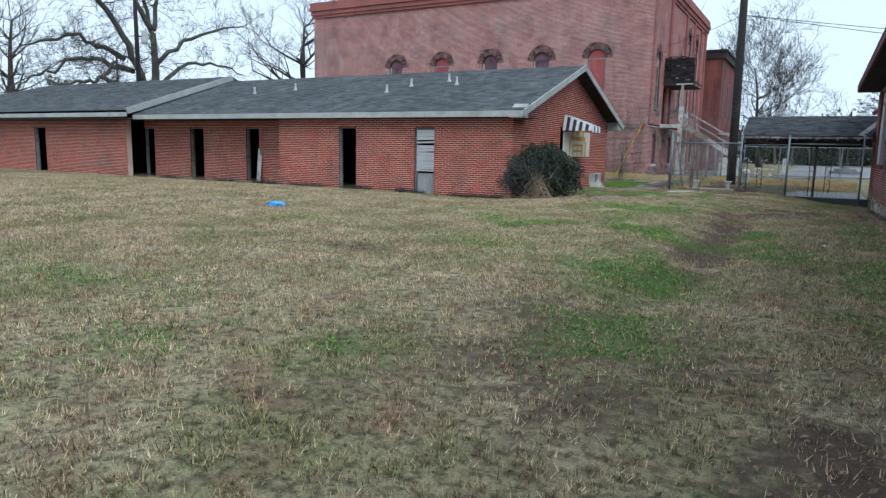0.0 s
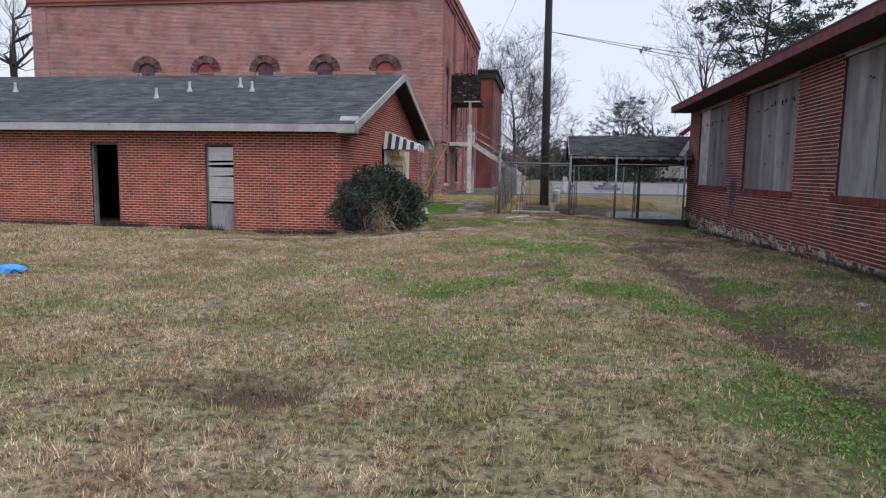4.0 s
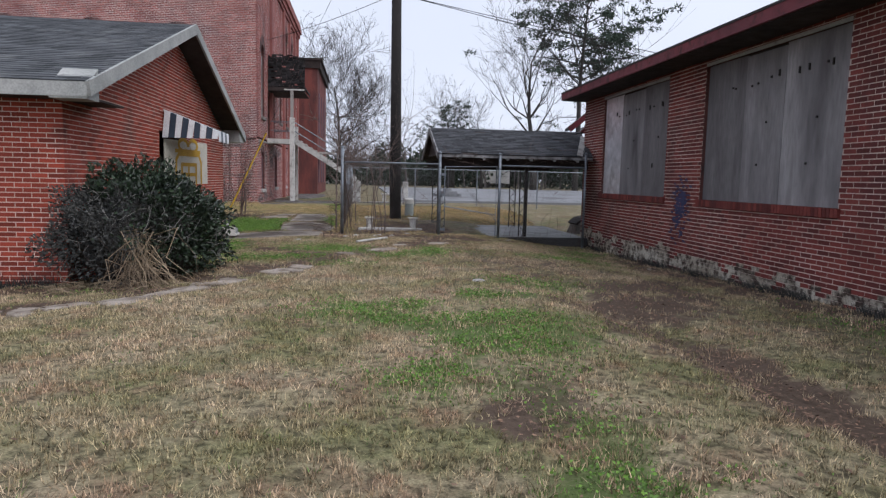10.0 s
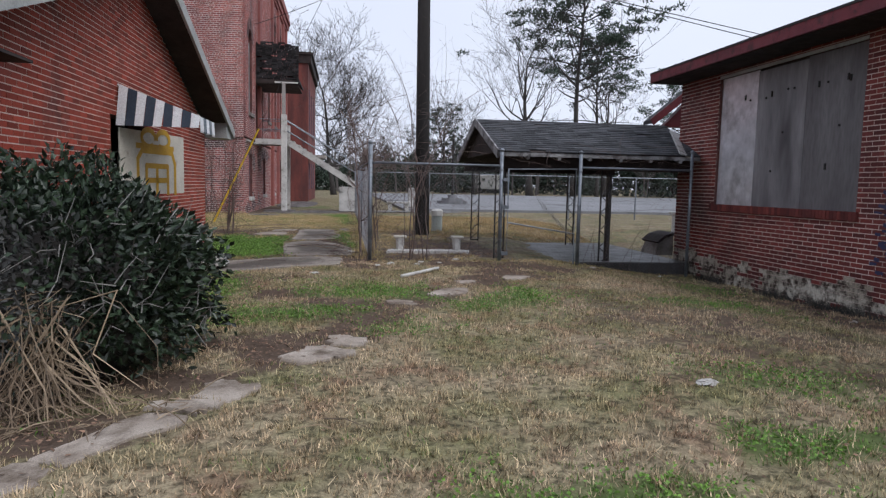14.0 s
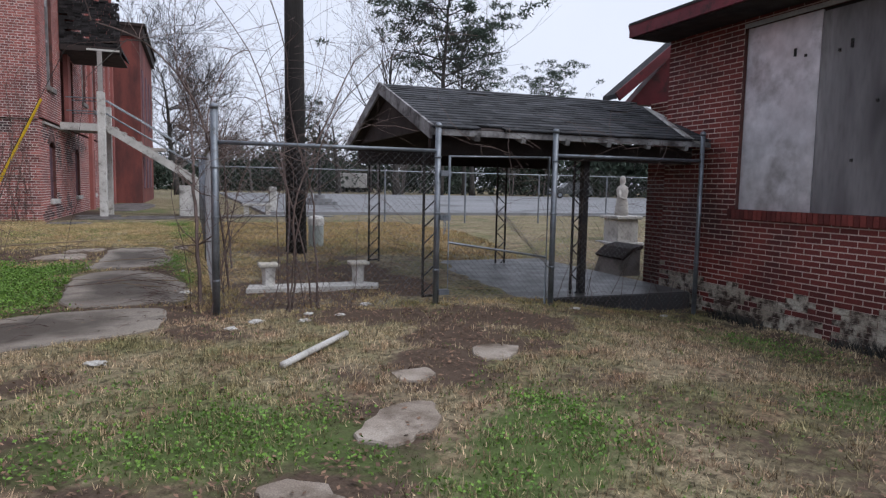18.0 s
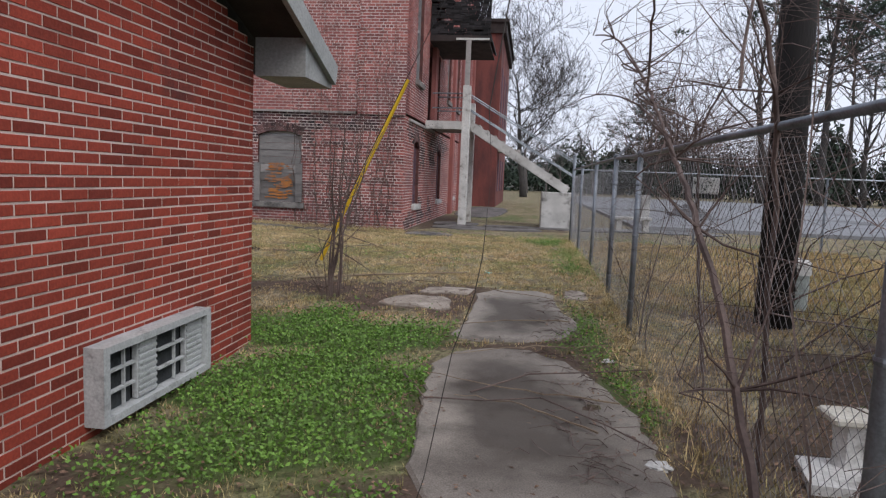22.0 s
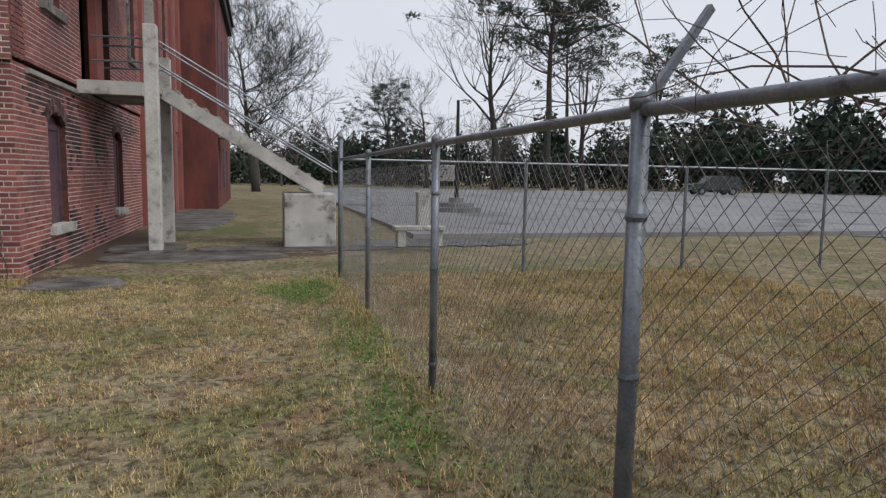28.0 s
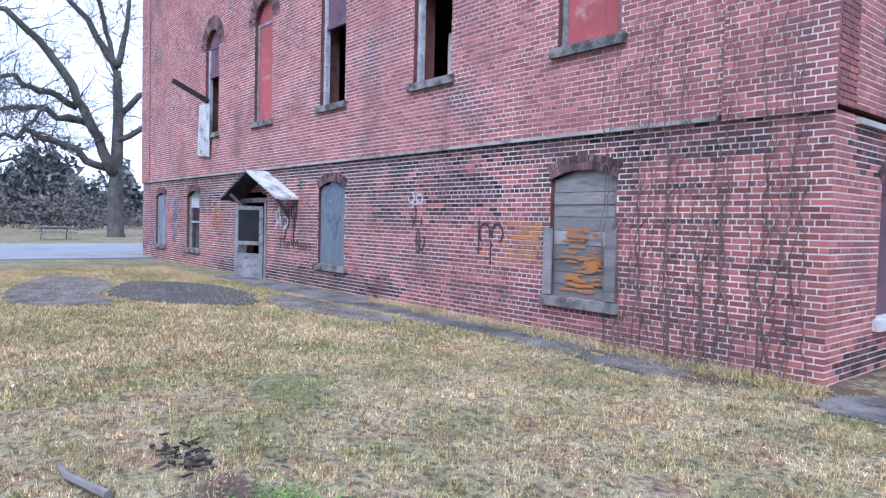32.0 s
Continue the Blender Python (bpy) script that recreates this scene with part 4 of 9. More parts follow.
# eave fascia, soffits, rakes
f = MB()
f.beam((XE - 0.02, OS - 0.02, EAVE), (XM, OS - 0.02, EAVE), 0.04, 0.19)
part("fascia", f, M_trim, low, "weathered white fascia board")
f = MB()
f.beam((XM, OS - 0.33, EAVE + 0.1), (XW, OS - 0.33, EAVE + 0.1), 0.04, 0.19)
part("fascia", f, M_trim, low)
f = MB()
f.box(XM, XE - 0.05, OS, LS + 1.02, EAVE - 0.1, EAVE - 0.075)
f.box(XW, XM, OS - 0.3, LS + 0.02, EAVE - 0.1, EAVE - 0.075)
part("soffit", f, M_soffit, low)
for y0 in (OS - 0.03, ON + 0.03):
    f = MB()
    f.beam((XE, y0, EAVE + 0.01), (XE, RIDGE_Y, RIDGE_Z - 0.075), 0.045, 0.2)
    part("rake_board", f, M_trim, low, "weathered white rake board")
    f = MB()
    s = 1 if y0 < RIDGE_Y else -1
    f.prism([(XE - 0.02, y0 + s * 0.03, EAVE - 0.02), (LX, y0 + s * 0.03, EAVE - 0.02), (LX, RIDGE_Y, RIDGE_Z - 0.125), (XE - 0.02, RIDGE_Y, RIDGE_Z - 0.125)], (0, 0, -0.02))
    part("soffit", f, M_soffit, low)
    # boxed eave return
    f = MB()
    ye = LS if s > 0 else LN
    lo, hi = min(y0, ye), max(y0, ye)
    f.prism([(XE - 0.03, lo, EAVE - 0.12), (XE - 0.03, hi, EAVE - 0.12), (XE - 0.03, hi, EAVE + 0.02 + (0.3 if s > 0 else 0.0)), (XE - 0.03, lo, EAVE + 0.02 + (0.0 if s > 0 else 0.3))], (LX - XE + 0.05, 0, 0))
    part("eave_box", f, M_trim, low, "pale boxed eave end")
# roof vents
for x, y in ((-13.6, 23.4), (-12.2, 23.9), (-14.2, 22.6), (-11.6, 23.4), (-21.5, 23.0), (-19.5, 23.4)):
    z = EAVE + 0.1 + (y - OS) * slope
    f = MB()
    f.lathe(x, y, [(0.09, z - 0.05), (0.05, z + 0.06), (0.04, z + 0.08), (0.04, z + 0.26)], 10)
    part("vent_pipe", f, M_acgrey, low)
M_awnwhite = mat("white_awning_enamel", (0.80, 0.81, 0.83), (0.70, 0.71, 0.74), 3, 0.5, bump=0, spot=(0.4, 0.4, 0.4), spot_scale=7, spot_at=0.7)
# openings: door jambs, one blind, broken panels
for x0, x1, y in ((-11.57, -10.79, LS), (-14.83, -14.04, LS), (-20.5, -19.76, LS + 1), (-23.9, -23.05, LS + 1), (-27.0, -26.3, LS + 1), (-34.2, -33.2, LS)):
    f = MB()
    f.box(x0, x0 + 0.045, y + 0.06, y + 0.2, LG, 2.04)
    f.box(x1 - 0.045, x1, y + 0.06, y + 0.2, LG, 2.04)
    f.box(x0 + 0.045, x1 - 0.045, y + 0.06, y + 0.2, 1.995, 2.04)
    part("door_frame", f, M_oldwood, low)
rng = random.Random(5)
bl = MB()
for i in range(24):
    if i in (6, 8):
        continue
    z = 1.96 - i * 0.058
    k = rng.uniform(-0.01, 0.01) + (0.03 if i in (6, 7, 12) else 0)
    bl.add([(-11.52, LS + 0.05, z), (-10.84, LS + 0.05, z + k), (-10.84, LS + 0.075, z + k - 0.055), (-11.52, LS + 0.075, z - 0.055), (-11.52, LS + 0.08, z - 0.05), (-10.84, LS + 0.08, z + k - 0.05)], [(0, 3, 2, 1), (3, 4, 5, 2)])
part("blind", bl, M_awnwhite, low, "sagging pale slatted blind")["kind"] = "stuff"
f = MB()
f.box(-11.5, -10.86, LS + 0.1, LS + 0.12, LG, 0.5)
part("door_panel", f, M_ply, low, "broken grey lower door panel")
f = MB()
f.prism([(-19.85, LS + 0.9, LG), (-19.55, LS + 0.75, LG), (-19.6, LS + 0.93, 0.9), (-19.75, LS + 0.93, 1.2)], (0.03, 0.04, 0))
part("hanging_sheet", f, M_whitestain, low, "torn pale hanging sheet")
for i in range(4):
    f = MB()
    f.box(-40.5, -38.2, LS + 0.05, LS + 0.08, 0.5 + i * 0.36, 0.85 + i * 0.36)
    part("window_board", f, M_oldwood, low)
# metal awning with stripes on the gable
aw = thing("awning", (LX, 25.5, 2.4), "bent black and white striped metal window awning", "awning")
for i in range(9):
    d0, d1 = 0.02 + 1.08 * i / 9, 0.02 + 1.08 * (i + 0.94) / 9
    lean = 0.05 if i < 5 else 0.02
    f = MB()
    f.prism([(LX + d0 - lean * 0.5, 24.98, 2.1), (LX + d1 - lean * 0.5, 24.98, 2.1), (LX + d1 + lean * 0.5, 25.0, 2.66 - 0.36 * d1), (LX + d0 + lean * 0.5, 25.0, 2.66 - 0.36 * d0)], (0, 0.012 + 0.01 * (i % 2), 0))
    part("cheek_slat", f, M_awnwhite if i % 2 == 0 else M_navy, aw)
for i in range(5):
    f = MB()
    y, w = 25.03 + i * 0.2, 0.192
    vs = [(LX + 0.02, y, 2.67), (LX + 0.02, y + w, 2.67), (LX + 1.1, y + w, 2.26), (LX + 1.1, y, 2.26), (LX + 1.11, y + w, 2.06), (LX + 1.11, y, 2.06)]
    vs += [(p[0] - 0.012, p[1], p[2] - 0.02) for p in vs]
    f.add(vs, [(0, 3, 2, 1), (3, 5, 4, 2), (6, 7, 8, 9), (9, 8, 10, 11), (0, 1, 7, 6), (5, 11, 10, 4), (0, 6, 9, 3), (3, 9, 11, 5), (1, 2, 8, 7), (2, 4, 10, 8)])
    part("slat", f, M_awnwhite if i % 2 == 0 else M_plyblue, aw)
# painted board in the gable window
gb = thing("painted_board", (LX, 25.5, 1.2), "pale plywood board with yellow spray drawing leaning out", "board")
f = MB()
f.prism([(LX + 0.02, 25.05, 1.15), (LX + 0.42, 27.0, 1.15), (LX + 0.42, 27.0, 2.08), (LX + 0.02, 25.05, 2.08)], (-0.02, 0.004, 0))
part("panel", f, M_cream, gb)


def stroke(mb, pts, r, origin, udir, out, flat=0.004):
    """A painted line as a thin raised ribbon along a wall."""
    o, u, w = Vector(origin), Vector(udir), Vector(out)
    P = [Vector(p) for p in pts]
    for a, c in zip(P, P[1:]):
        d = (c - a)
        if d.length < 1e-6:
            continue
        nn = Vector((-d.y, d.x)).normalized() * r
        e = d.normalized() * r * 0.6
        q = [a - e + nn, a - e - nn, c + e - nn, c + e + nn]
        mb.add([tuple(o + u * v.x + Vector((0, 0, v.y)) + w * flat) for v in q], [(0, 1, 2, 3)])
        flat += 0.0004


def ellipse_pts(cx, cy, rx, ry, n=22, a0=0, a1=360):
    return [(cx + rx * math.cos(radians(a0 + (a1 - a0) * i / n)), cy + ry * math.sin(radians(a0 + (a1 - a0) * i / n))) for i in range(n + 1)]


f = MB()
go, gu, gw = (LX + 0.02, 25.05, 1.15), (0.201, 0.98, 0), (0.98, -0.201, 0)
for pts in ([(0.95, 0.0), (0.95, 0.55), (1.2, 0.68), (3.1, 0.68), (3.3, 0.5), (3.3, 0.0)], [(1.45, 0.0), (1.45, 0.45), (2.8, 0.45), (2.8, 0.0)], [(2.1, 0.0), (2.1, 0.45)], [(1.45, 0.22), (2.8, 0.22)], ellipse_pts(1.6, 0.88, 0.42, 0.13, 22, 0, 300), ellipse_pts(2.5, 0.88, 0.42, 0.13, 22, -120, 180), [(0.9, 0.75), (3.2, 0.75)]):
    stroke(f, [(x * 0.5, z * 0.95) for x, z in pts], 0.04, go, gu, gw, 0.004)
part("spray_drawing", f, M_ygraf, gb)
# through-wall air conditioner grille
M_finmetal = mat("dull_coil_fin", (0.13, 0.14, 0.15), (0.08, 0.085, 0.09), 4, 0.5, 0.5, bump=0)
ac = thing("air_conditioner", (LX, 29.1, 0.0), "pale grey through-wall air conditioner grille", "air conditioner")
f = MB()
for a0, a1, c0, c1 in ((28.48, 29.77, 0.395, 0.44), (28.48, 29.77, -0.03, 0.015), (28.48, 28.54, 0.015, 0.395), (29.71, 29.77, 0.015, 0.395)):
    f.box(LX - 0.15, LX + 0.13, a0, a1, c0, c1)
part("casing", f, M_acgrey, ac)
f = MB()
f.box(LX - 0.2, LX + 0.04, 28.54, 29.71, 0.015, 0.395)
part("core", f, M_black, ac)
for o0, wd in ((0.0, 0.30), (0.33, 0.22), (0.56, 0.33), (0.92, 0.235)):
    y0 = 28.54 + o0
    f = MB()
    if wd < 0.25:
        f.box(LX + 0.05, LX + 0.09, y0, y0 + wd, 0.02, 0.39, 0.004)
        for j in range(9):
            f.box(LX + 0.092, LX + 0.1, y0 + 0.01, y0 + wd - 0.01, 0.035 + j * 0.04, 0.055 + j * 0.04)
        part("louvre_panel", f, M_acgrey, ac)
    else:
        for j in range(1, 3):
            f.box(LX + 0.07, LX + 0.1, y0, y0 + wd, 0.012 + j * 0.127, 0.026 + j * 0.127)
        f.box(LX + 0.075, LX + 0.095, y0 + wd * 0.62, y0 + wd * 0.62 + 0.012, 0.02, 0.39)
        part("grille", f, M_acgrey, ac)
        f = MB()
        for j in range(24):
            f.box(LX + 0.045, LX + 0.06, y0 + 0.006 + j * wd / 24, y0 + 0.009 + j * wd / 24, 0.02, 0.39)
        part("coil_fins", f, M_finmetal, ac)["kind"] = "stuff"

# ---- schoolhouse with boarded windows ----
RX, RN, RS = 2.0, 28.25, -14.0
school = thing("schoolhouse", (10, 8, 0), "long dark red brick schoolhouse with boarded windows", "building")
WIN = [(23.3, 26.83), (18.42, 21.9), (12.97, 16.42), (7.6, 11.1), (2.2, 5.7), (-3.2, 0.3), (-8.6, -5.1)]
WB, WT, PL, SOF = 1.13, 3.45, 0.18, 3.56
FOOT = PL - 10 * 0.0677
# u runs south from the north corner
holes = [(RN - b1, RN - a1, WB, WT, 0) for a1, b1 in WIN]
w_w = brick_wall("wall_west", school, (RX, RN, 0), (0, -1, 0), (-1, 0, 0), RN - RS, FOOT, SOF, holes, 0.3, None, (M_brick_r, M_mortar_r), M_brick_r_o, keep=lambda u, z: 2.3 < u < 7.2 and 0.3 < z < 1.0, seed=11)
w_n = brick_wall("wall_north", school, (RX, RN, 0), (1, 0, 0), (0, 1, 0), 14, FOOT, SOF, [], 0.3, None, (M_brick_r, M_mortar_r), butt=0.3, seed=12)
b = MB()
b.box(RX + 0.3, RX + 14, RS, RS + 0.3, -0.5, SOF)
b.box(RX + 14, RX + 14.3, RS, RN, -0.5, SOF)
part("wall_back", b, M_brick_r, school)
rng = random.Random(8)
for o_, u_, w_, ln_, sd_ in (((RX, RN, 0), (0, -1, 0), (-1, 0, 0), RN - RS, 11), ((RX, RN, 0), (1, 0, 0), (0, 1, 0), 14, 12)):
    lw, _ = brick_skin(o_, u_, w_, ln_, FOOT, 0.42, [], bl=0.204, joint=0.006, ch=0.0677, proud=0.008, seed=sd_, keep=lambda u, z: z > PL - 0.09 + 0.13 * noise.noise((u * 0.9, sd_, 3)) + 0.16 * noise.noise((u * 4.1, z * 5, sd_)) or noise.noise((u * 2.7, z * 6, sd_ + 5)) > 0.28)
    part("limewash", lw, M_plinth, school, "flaking limewash on the lowest brick courses")["kind"] = "stuff"
for i, (a1, b1) in enumerate(WIN):
    win = MB()
    win.box(RX - 0.01, RX + 0.02, a1, b1, WT - 0.03, WT + 0.02)
    fr = part("window_trim", win, M_trim, school)
    sl = MB()
    yy = a1 - 0.05
    while yy < b1 + 0.05:
        sl.box(RX - 0.045, RX + 0.1, yy, min(yy + 0.062, b1 + 0.1), WB - 0.12, WB - 0.002)
        yy += 0.072
    part("brick_sill", sl, M_brick_r, school)
    cuts = [a1, a1 + 1.22 + 0.1 * (i % 2), a1 + 2.44 - 0.12 * (i % 3), b1]
    for k in range(3):
        pl = MB()
        dx = rng.uniform(-0.008, 0.008)
        pl.box(RX + 0.05 + dx, RX + 0.07 + dx, cuts[k] + 0.006, cuts[k + 1] - 0.006, WB, WT - 0.035 - (0.03 if k == 1 else 0))
        pp = part("window_sheet", pl, M_sheetmetal if k == 2 and b1 > 26 else M_ply, school, "dull metal window sheet" if k == 2 and b1 > 26 else "weathered grey plywood sheet")
        mid_y = (cuts[k] + cuts[k + 1]) / 2
        for q in range(6 if k < 2 else 2):
            nails = MB()
            ny_ = mid_y + (-0.32, -0.2, 0.18, 0.34, -0.1, 0.1)[q] + rng.uniform(-0.04, 0.04)
            nz_ = (2.95, 2.97, 2.95, 2.93, 2.3, 1.7)[q] + rng.uniform(-0.03, 0.03)
            nails.box(RX + 0.03 + dx, RX + 0.052 + dx, ny_ - 0.012, ny_ + 0.012, nz_, nz_ + rng.choice((0.03, 0.03, 0.09)))
            part("hook", nails, M_iron, pp)
b = MB()
b.box(RX + 0.09, RX + 0.13, RS, RN, WB - 0.1, WT + 0.1)
part("window_backing", b, M_dark, school)
# roof with wide red eave
EX, ET = 1.38, 3.72
RISE = 0.30
b = MB()
b.prism([(EX, RS - 0.6, ET), (EX, RN + 0.12, ET), (EX + 7.6, RN + 0.12, ET + 7.6 * RISE), (EX + 7.6, RS - 0.6, ET + 7.6 * RISE)], (0, 0, -0.12))
b.prism([(EX + 15.2, RS - 0.6, ET), (EX + 15.2, RN + 0.12, ET), (EX + 7.6, RN + 0.12, ET + 7.6 * RISE), (EX + 7.6, RS - 0.6, ET + 7.6 * RISE)], (0, 0, -0.12))
part("roof", b, M_shingle_d, school)
b = MB()
b.beam((EX - 0.01, RS - 0.6, ET - 0.09), (EX - 0.01, RN + 0.12, ET - 0.09), 0.04, 0.17)
part("fascia", b, M_redtrim, school, "faded red fascia board")
b = MB()
b.beam((EX - 0.01, RS - 0.6, ET + 0.01), (EX - 0.01, RN + 0.12, ET + 0.01), 0.06, 0.035)
part("drip_edge", b, M_iron, school)
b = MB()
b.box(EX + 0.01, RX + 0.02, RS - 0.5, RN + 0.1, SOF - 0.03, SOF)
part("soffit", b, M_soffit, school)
b = MB()
b.beam((EX, RN + 0.14, ET - 0.08), (EX + 7.6, RN + 0.14, ET - 0.08 + 7.6 * RISE), 0.04, 0.19)
part("rake_board", b, M_redtrim, school)
b = MB()
b.prism([(RX, RN - 0.25, SOF), (RX + 13, RN - 0.25, SOF), (EX + 7.6, RN - 0.25, ET + 7.6 * RISE - 0.15)], (0, 0.2, 0))
part("gable_infill", b, M_brick_r, school)
# low red-sided entry gable beyond the corner
b = MB()
b.prism([(2.3, 29.62, 2.8), (4.45, 29.62, 2.8), (3.38, 29.62, 3.95)], (0, 0.2, 0))
part("entry_gable", b, M_redtrim, school, "red-painted siding")
for s in (1, -1):
    b = MB()
    x0 = 3.38 - s * 1.45
    b.prism([(x0, 29.45, 2.92), (3.38, 29.45, 4.1), (3.38, 29.85, 4.1), (x0, 29.85, 2.92)], (0, 0, -0.08))
    part("entry_roof", b, M_shingle_d, school)
    b = MB()
    b.beam((x0, 29.43, 2.87), (3.38, 29.43, 4.04), 0.04, 0.15)
    part("entry_rake", b, M_redtrim, school)
brick_wall("entry_wall", school, (2.75, 29.62, 0), (0, -1, 0), (-1, 0, 0), 1.3, -0.3, 2.82, [], 0.25, None, (M_brick_r, M_mortar_r), seed=15)
b = MB()
b.box(3.0, 4.4, 29.4, 29.6, -0.3, 2.8)
part("entry_back_wall", b, M_brick_r, school)
# blue sprayed scrawl on the schoolhouse wall
b = MB()
rng = random.Random(21)
for _ in range(150):
    v = 28.25 - 22.6 + rng.gauss(0, 0.16)
    z0 = 1.0 + rng.gauss(0, 0.28)
    stroke(b, [(v, z0), (v + rng.uniform(-0.12, 0.12), z0 + rng.uniform(-0.03, 0.03))], rng.uniform(0.012, 0.026), (RX, RN, 0), (0, -1, 0), (-1, 0, 0), 0.0095 + rng.uniform(0, 0.003))
part("sprayed_scrawl", b, M_bluespray, school, "dark blue spray-paint smear")["kind"] = "stuff"

# ---- main building: tall old brick block ----
MX, MS, MG, MTOP = -8.74, 42.05, 0.06, 12.0
MW = 25.5
main = thing("main_building", (-20, 52, MG), "tall derelict red brick building with arched windows", "building")
MB2 = (M_brick_m, M_mortar_m)
BAND = 3.06
# lower windows: centre from the corner (u), width, sill, spring, rise
low_w = [(3.32, 1.2, 0.7, 2.45, 0.13), (10.5, 1.2, 0.74, 2.48, 0.16), (19.65, 1.2, 0.72, 2.48, 0.16), (23.15, 1.2, 0.72, 2.48, 0.16)]
door_u = (13.9, 15.9)
up_c = [3.28, 6.88, 10.5, 14.2, 17.95]
lowholes = [(c - w / 2, c + w / 2, a, sp, r) for c, w, a, sp, r in low_w] + [(door_u[0], door_u[1], MG - 0.3, 2.32, 0.2)]
upholes = [(c - 0.56, c + 0.56, 4.38, 7.05, 0.56) for c in up_c]
SO, SU, SN = (MX, MS, 0), (-1, 0, 0), (0, -1, 0)
kwm = dict(bl=0.2, ch=0.0745, joint=0.016, header=6)
brick_wall("wall_south_lower", main, SO, SU, SN, MW, MG - 0.4, BAND, lowholes, 0.5, None, (M_brick_soot, M_mortar_m), M_brick_m_o, keep=lambda u, z: 0.4 < u < 4.9 and 0.75 < z < 2.6 and not (2.3 < u < 4.2), seed=31, **kwm)


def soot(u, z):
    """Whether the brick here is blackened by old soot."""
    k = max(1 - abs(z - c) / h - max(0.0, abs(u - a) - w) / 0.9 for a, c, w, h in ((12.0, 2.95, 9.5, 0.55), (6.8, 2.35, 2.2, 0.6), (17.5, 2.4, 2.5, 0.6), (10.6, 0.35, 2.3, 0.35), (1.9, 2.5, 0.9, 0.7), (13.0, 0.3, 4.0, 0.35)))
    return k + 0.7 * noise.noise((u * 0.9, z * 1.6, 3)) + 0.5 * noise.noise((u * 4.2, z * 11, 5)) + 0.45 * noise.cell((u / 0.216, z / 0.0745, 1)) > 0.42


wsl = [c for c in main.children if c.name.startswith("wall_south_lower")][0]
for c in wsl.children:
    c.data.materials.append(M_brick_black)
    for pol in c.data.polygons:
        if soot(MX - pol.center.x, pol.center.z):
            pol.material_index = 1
brick_wall("wall_south_upper", main, (MX, MS - 0.03, 0), SU, SN, MW, BAND + 0.06, MTOP, upholes, 0.5, None, MB2, seed=32, **kwm)
# east face
elow = [(1.97, 0.98, 0.72, 2.33, 0.2), (6.7, 0.98, 0.74, 2.3, 0.2), (11.0, 1.0, 0.74, 2.3, 0.2), (15.0, 1.0, 0.74, 2.3, 0.2)]
eholes = [(c - w / 2, c + w / 2, a, sp, r) for c, w, a, sp, r in elow]
eup = [(1.82, 1.0, 4.15, 7.05, 0.5), (8.6, 1.0, 4.4, 7.45, 0.5), (11.6, 1.0, 4.4, 9.6, 0.5), (14.6, 1.0, 4.4, 9.6, 0.5)]
euholes = [(c - w / 2, c + w / 2, a, sp, r) for c, w, a, sp, r in eup] + [(3.55, 6.0, BAND + 0.1, 5.6, 0)]
EO, EU, EN = (MX, MS, 0), (0, 1, 0), (1, 0, 0)
brick_wall("wall_east_lower", main, EO, EU, EN, 18.7, MG - 0.4, BAND, eholes, 0.5, None, MB2, M_brick_m_o, butt=0.5, seed=33, **kwm)


def soot_east(u, z):
    """Whether the brick here on the east face is blackened by damp and soot."""
    k = max(1 - abs(z - c) / h - max(0.0, abs(u - a) - w) / 0.5 for a, c, w, h in ((1.9, 2.75, 1.2, 0.4), (2.9, 2.3, 0.2, 1.0), (2.9, 0.4, 0.3, 0.55), (4.7, 0.4, 0.35, 0.5), (1.2, 0.25, 0.5, 0.3), (6.5, 2.6, 1.8, 0.5), (4.9, 2.2, 0.4, 0.9)))
    return k + 0.6 * noise.noise((u * 1.3, z * 1.6, 13)) + 0.5 * noise.noise((u * 4.2, z * 11, 15)) + 0.4 * noise.cell((u / 0.216, z / 0.0745, 2)) > 0.4


wel = [c for c in main.children if c.name.startswith("wall_east_lower")][0]
for c in wel.children:
    c.data.materials.append(M_brick_black)
    for pol in c.data.polygons:
        if soot_east(pol.center.y - MS, pol.center.z):
            pol.material_index = 1
brick_wall("wall_east_upper", main, (MX + 0.03, MS, 0), EU, EN, 18.7, BAND + 0.06, MTOP, euholes, 0.5, None, MB2, butt=0.5, seed=34, **kwm)
for nm, (x0, x1, y0, y1) in (("wall_west", (MX - MW, MX - MW + 0.5, MS + 0.5, 61)), ("wall_north", (MX - MW + 0.5, MX, 60.5, 61))):
    b = MB()
    b.box(x0, x1, y0, y1, MG - 0.4, MTOP)
    part(nm, b, M_brick_m, main)
# Roof and floors in near-black, standing in for dim rooms.
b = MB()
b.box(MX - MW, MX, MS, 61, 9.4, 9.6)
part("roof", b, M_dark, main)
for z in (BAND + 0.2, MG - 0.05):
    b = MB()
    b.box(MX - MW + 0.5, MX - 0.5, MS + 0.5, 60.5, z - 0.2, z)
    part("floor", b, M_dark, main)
b = MB()
b.box(MX - MW + 0.5, MX - 0.6, MS + 5.5, MS + 5.7, MG, 9.4)
part("inner_wall", b, M_brick_m, main)
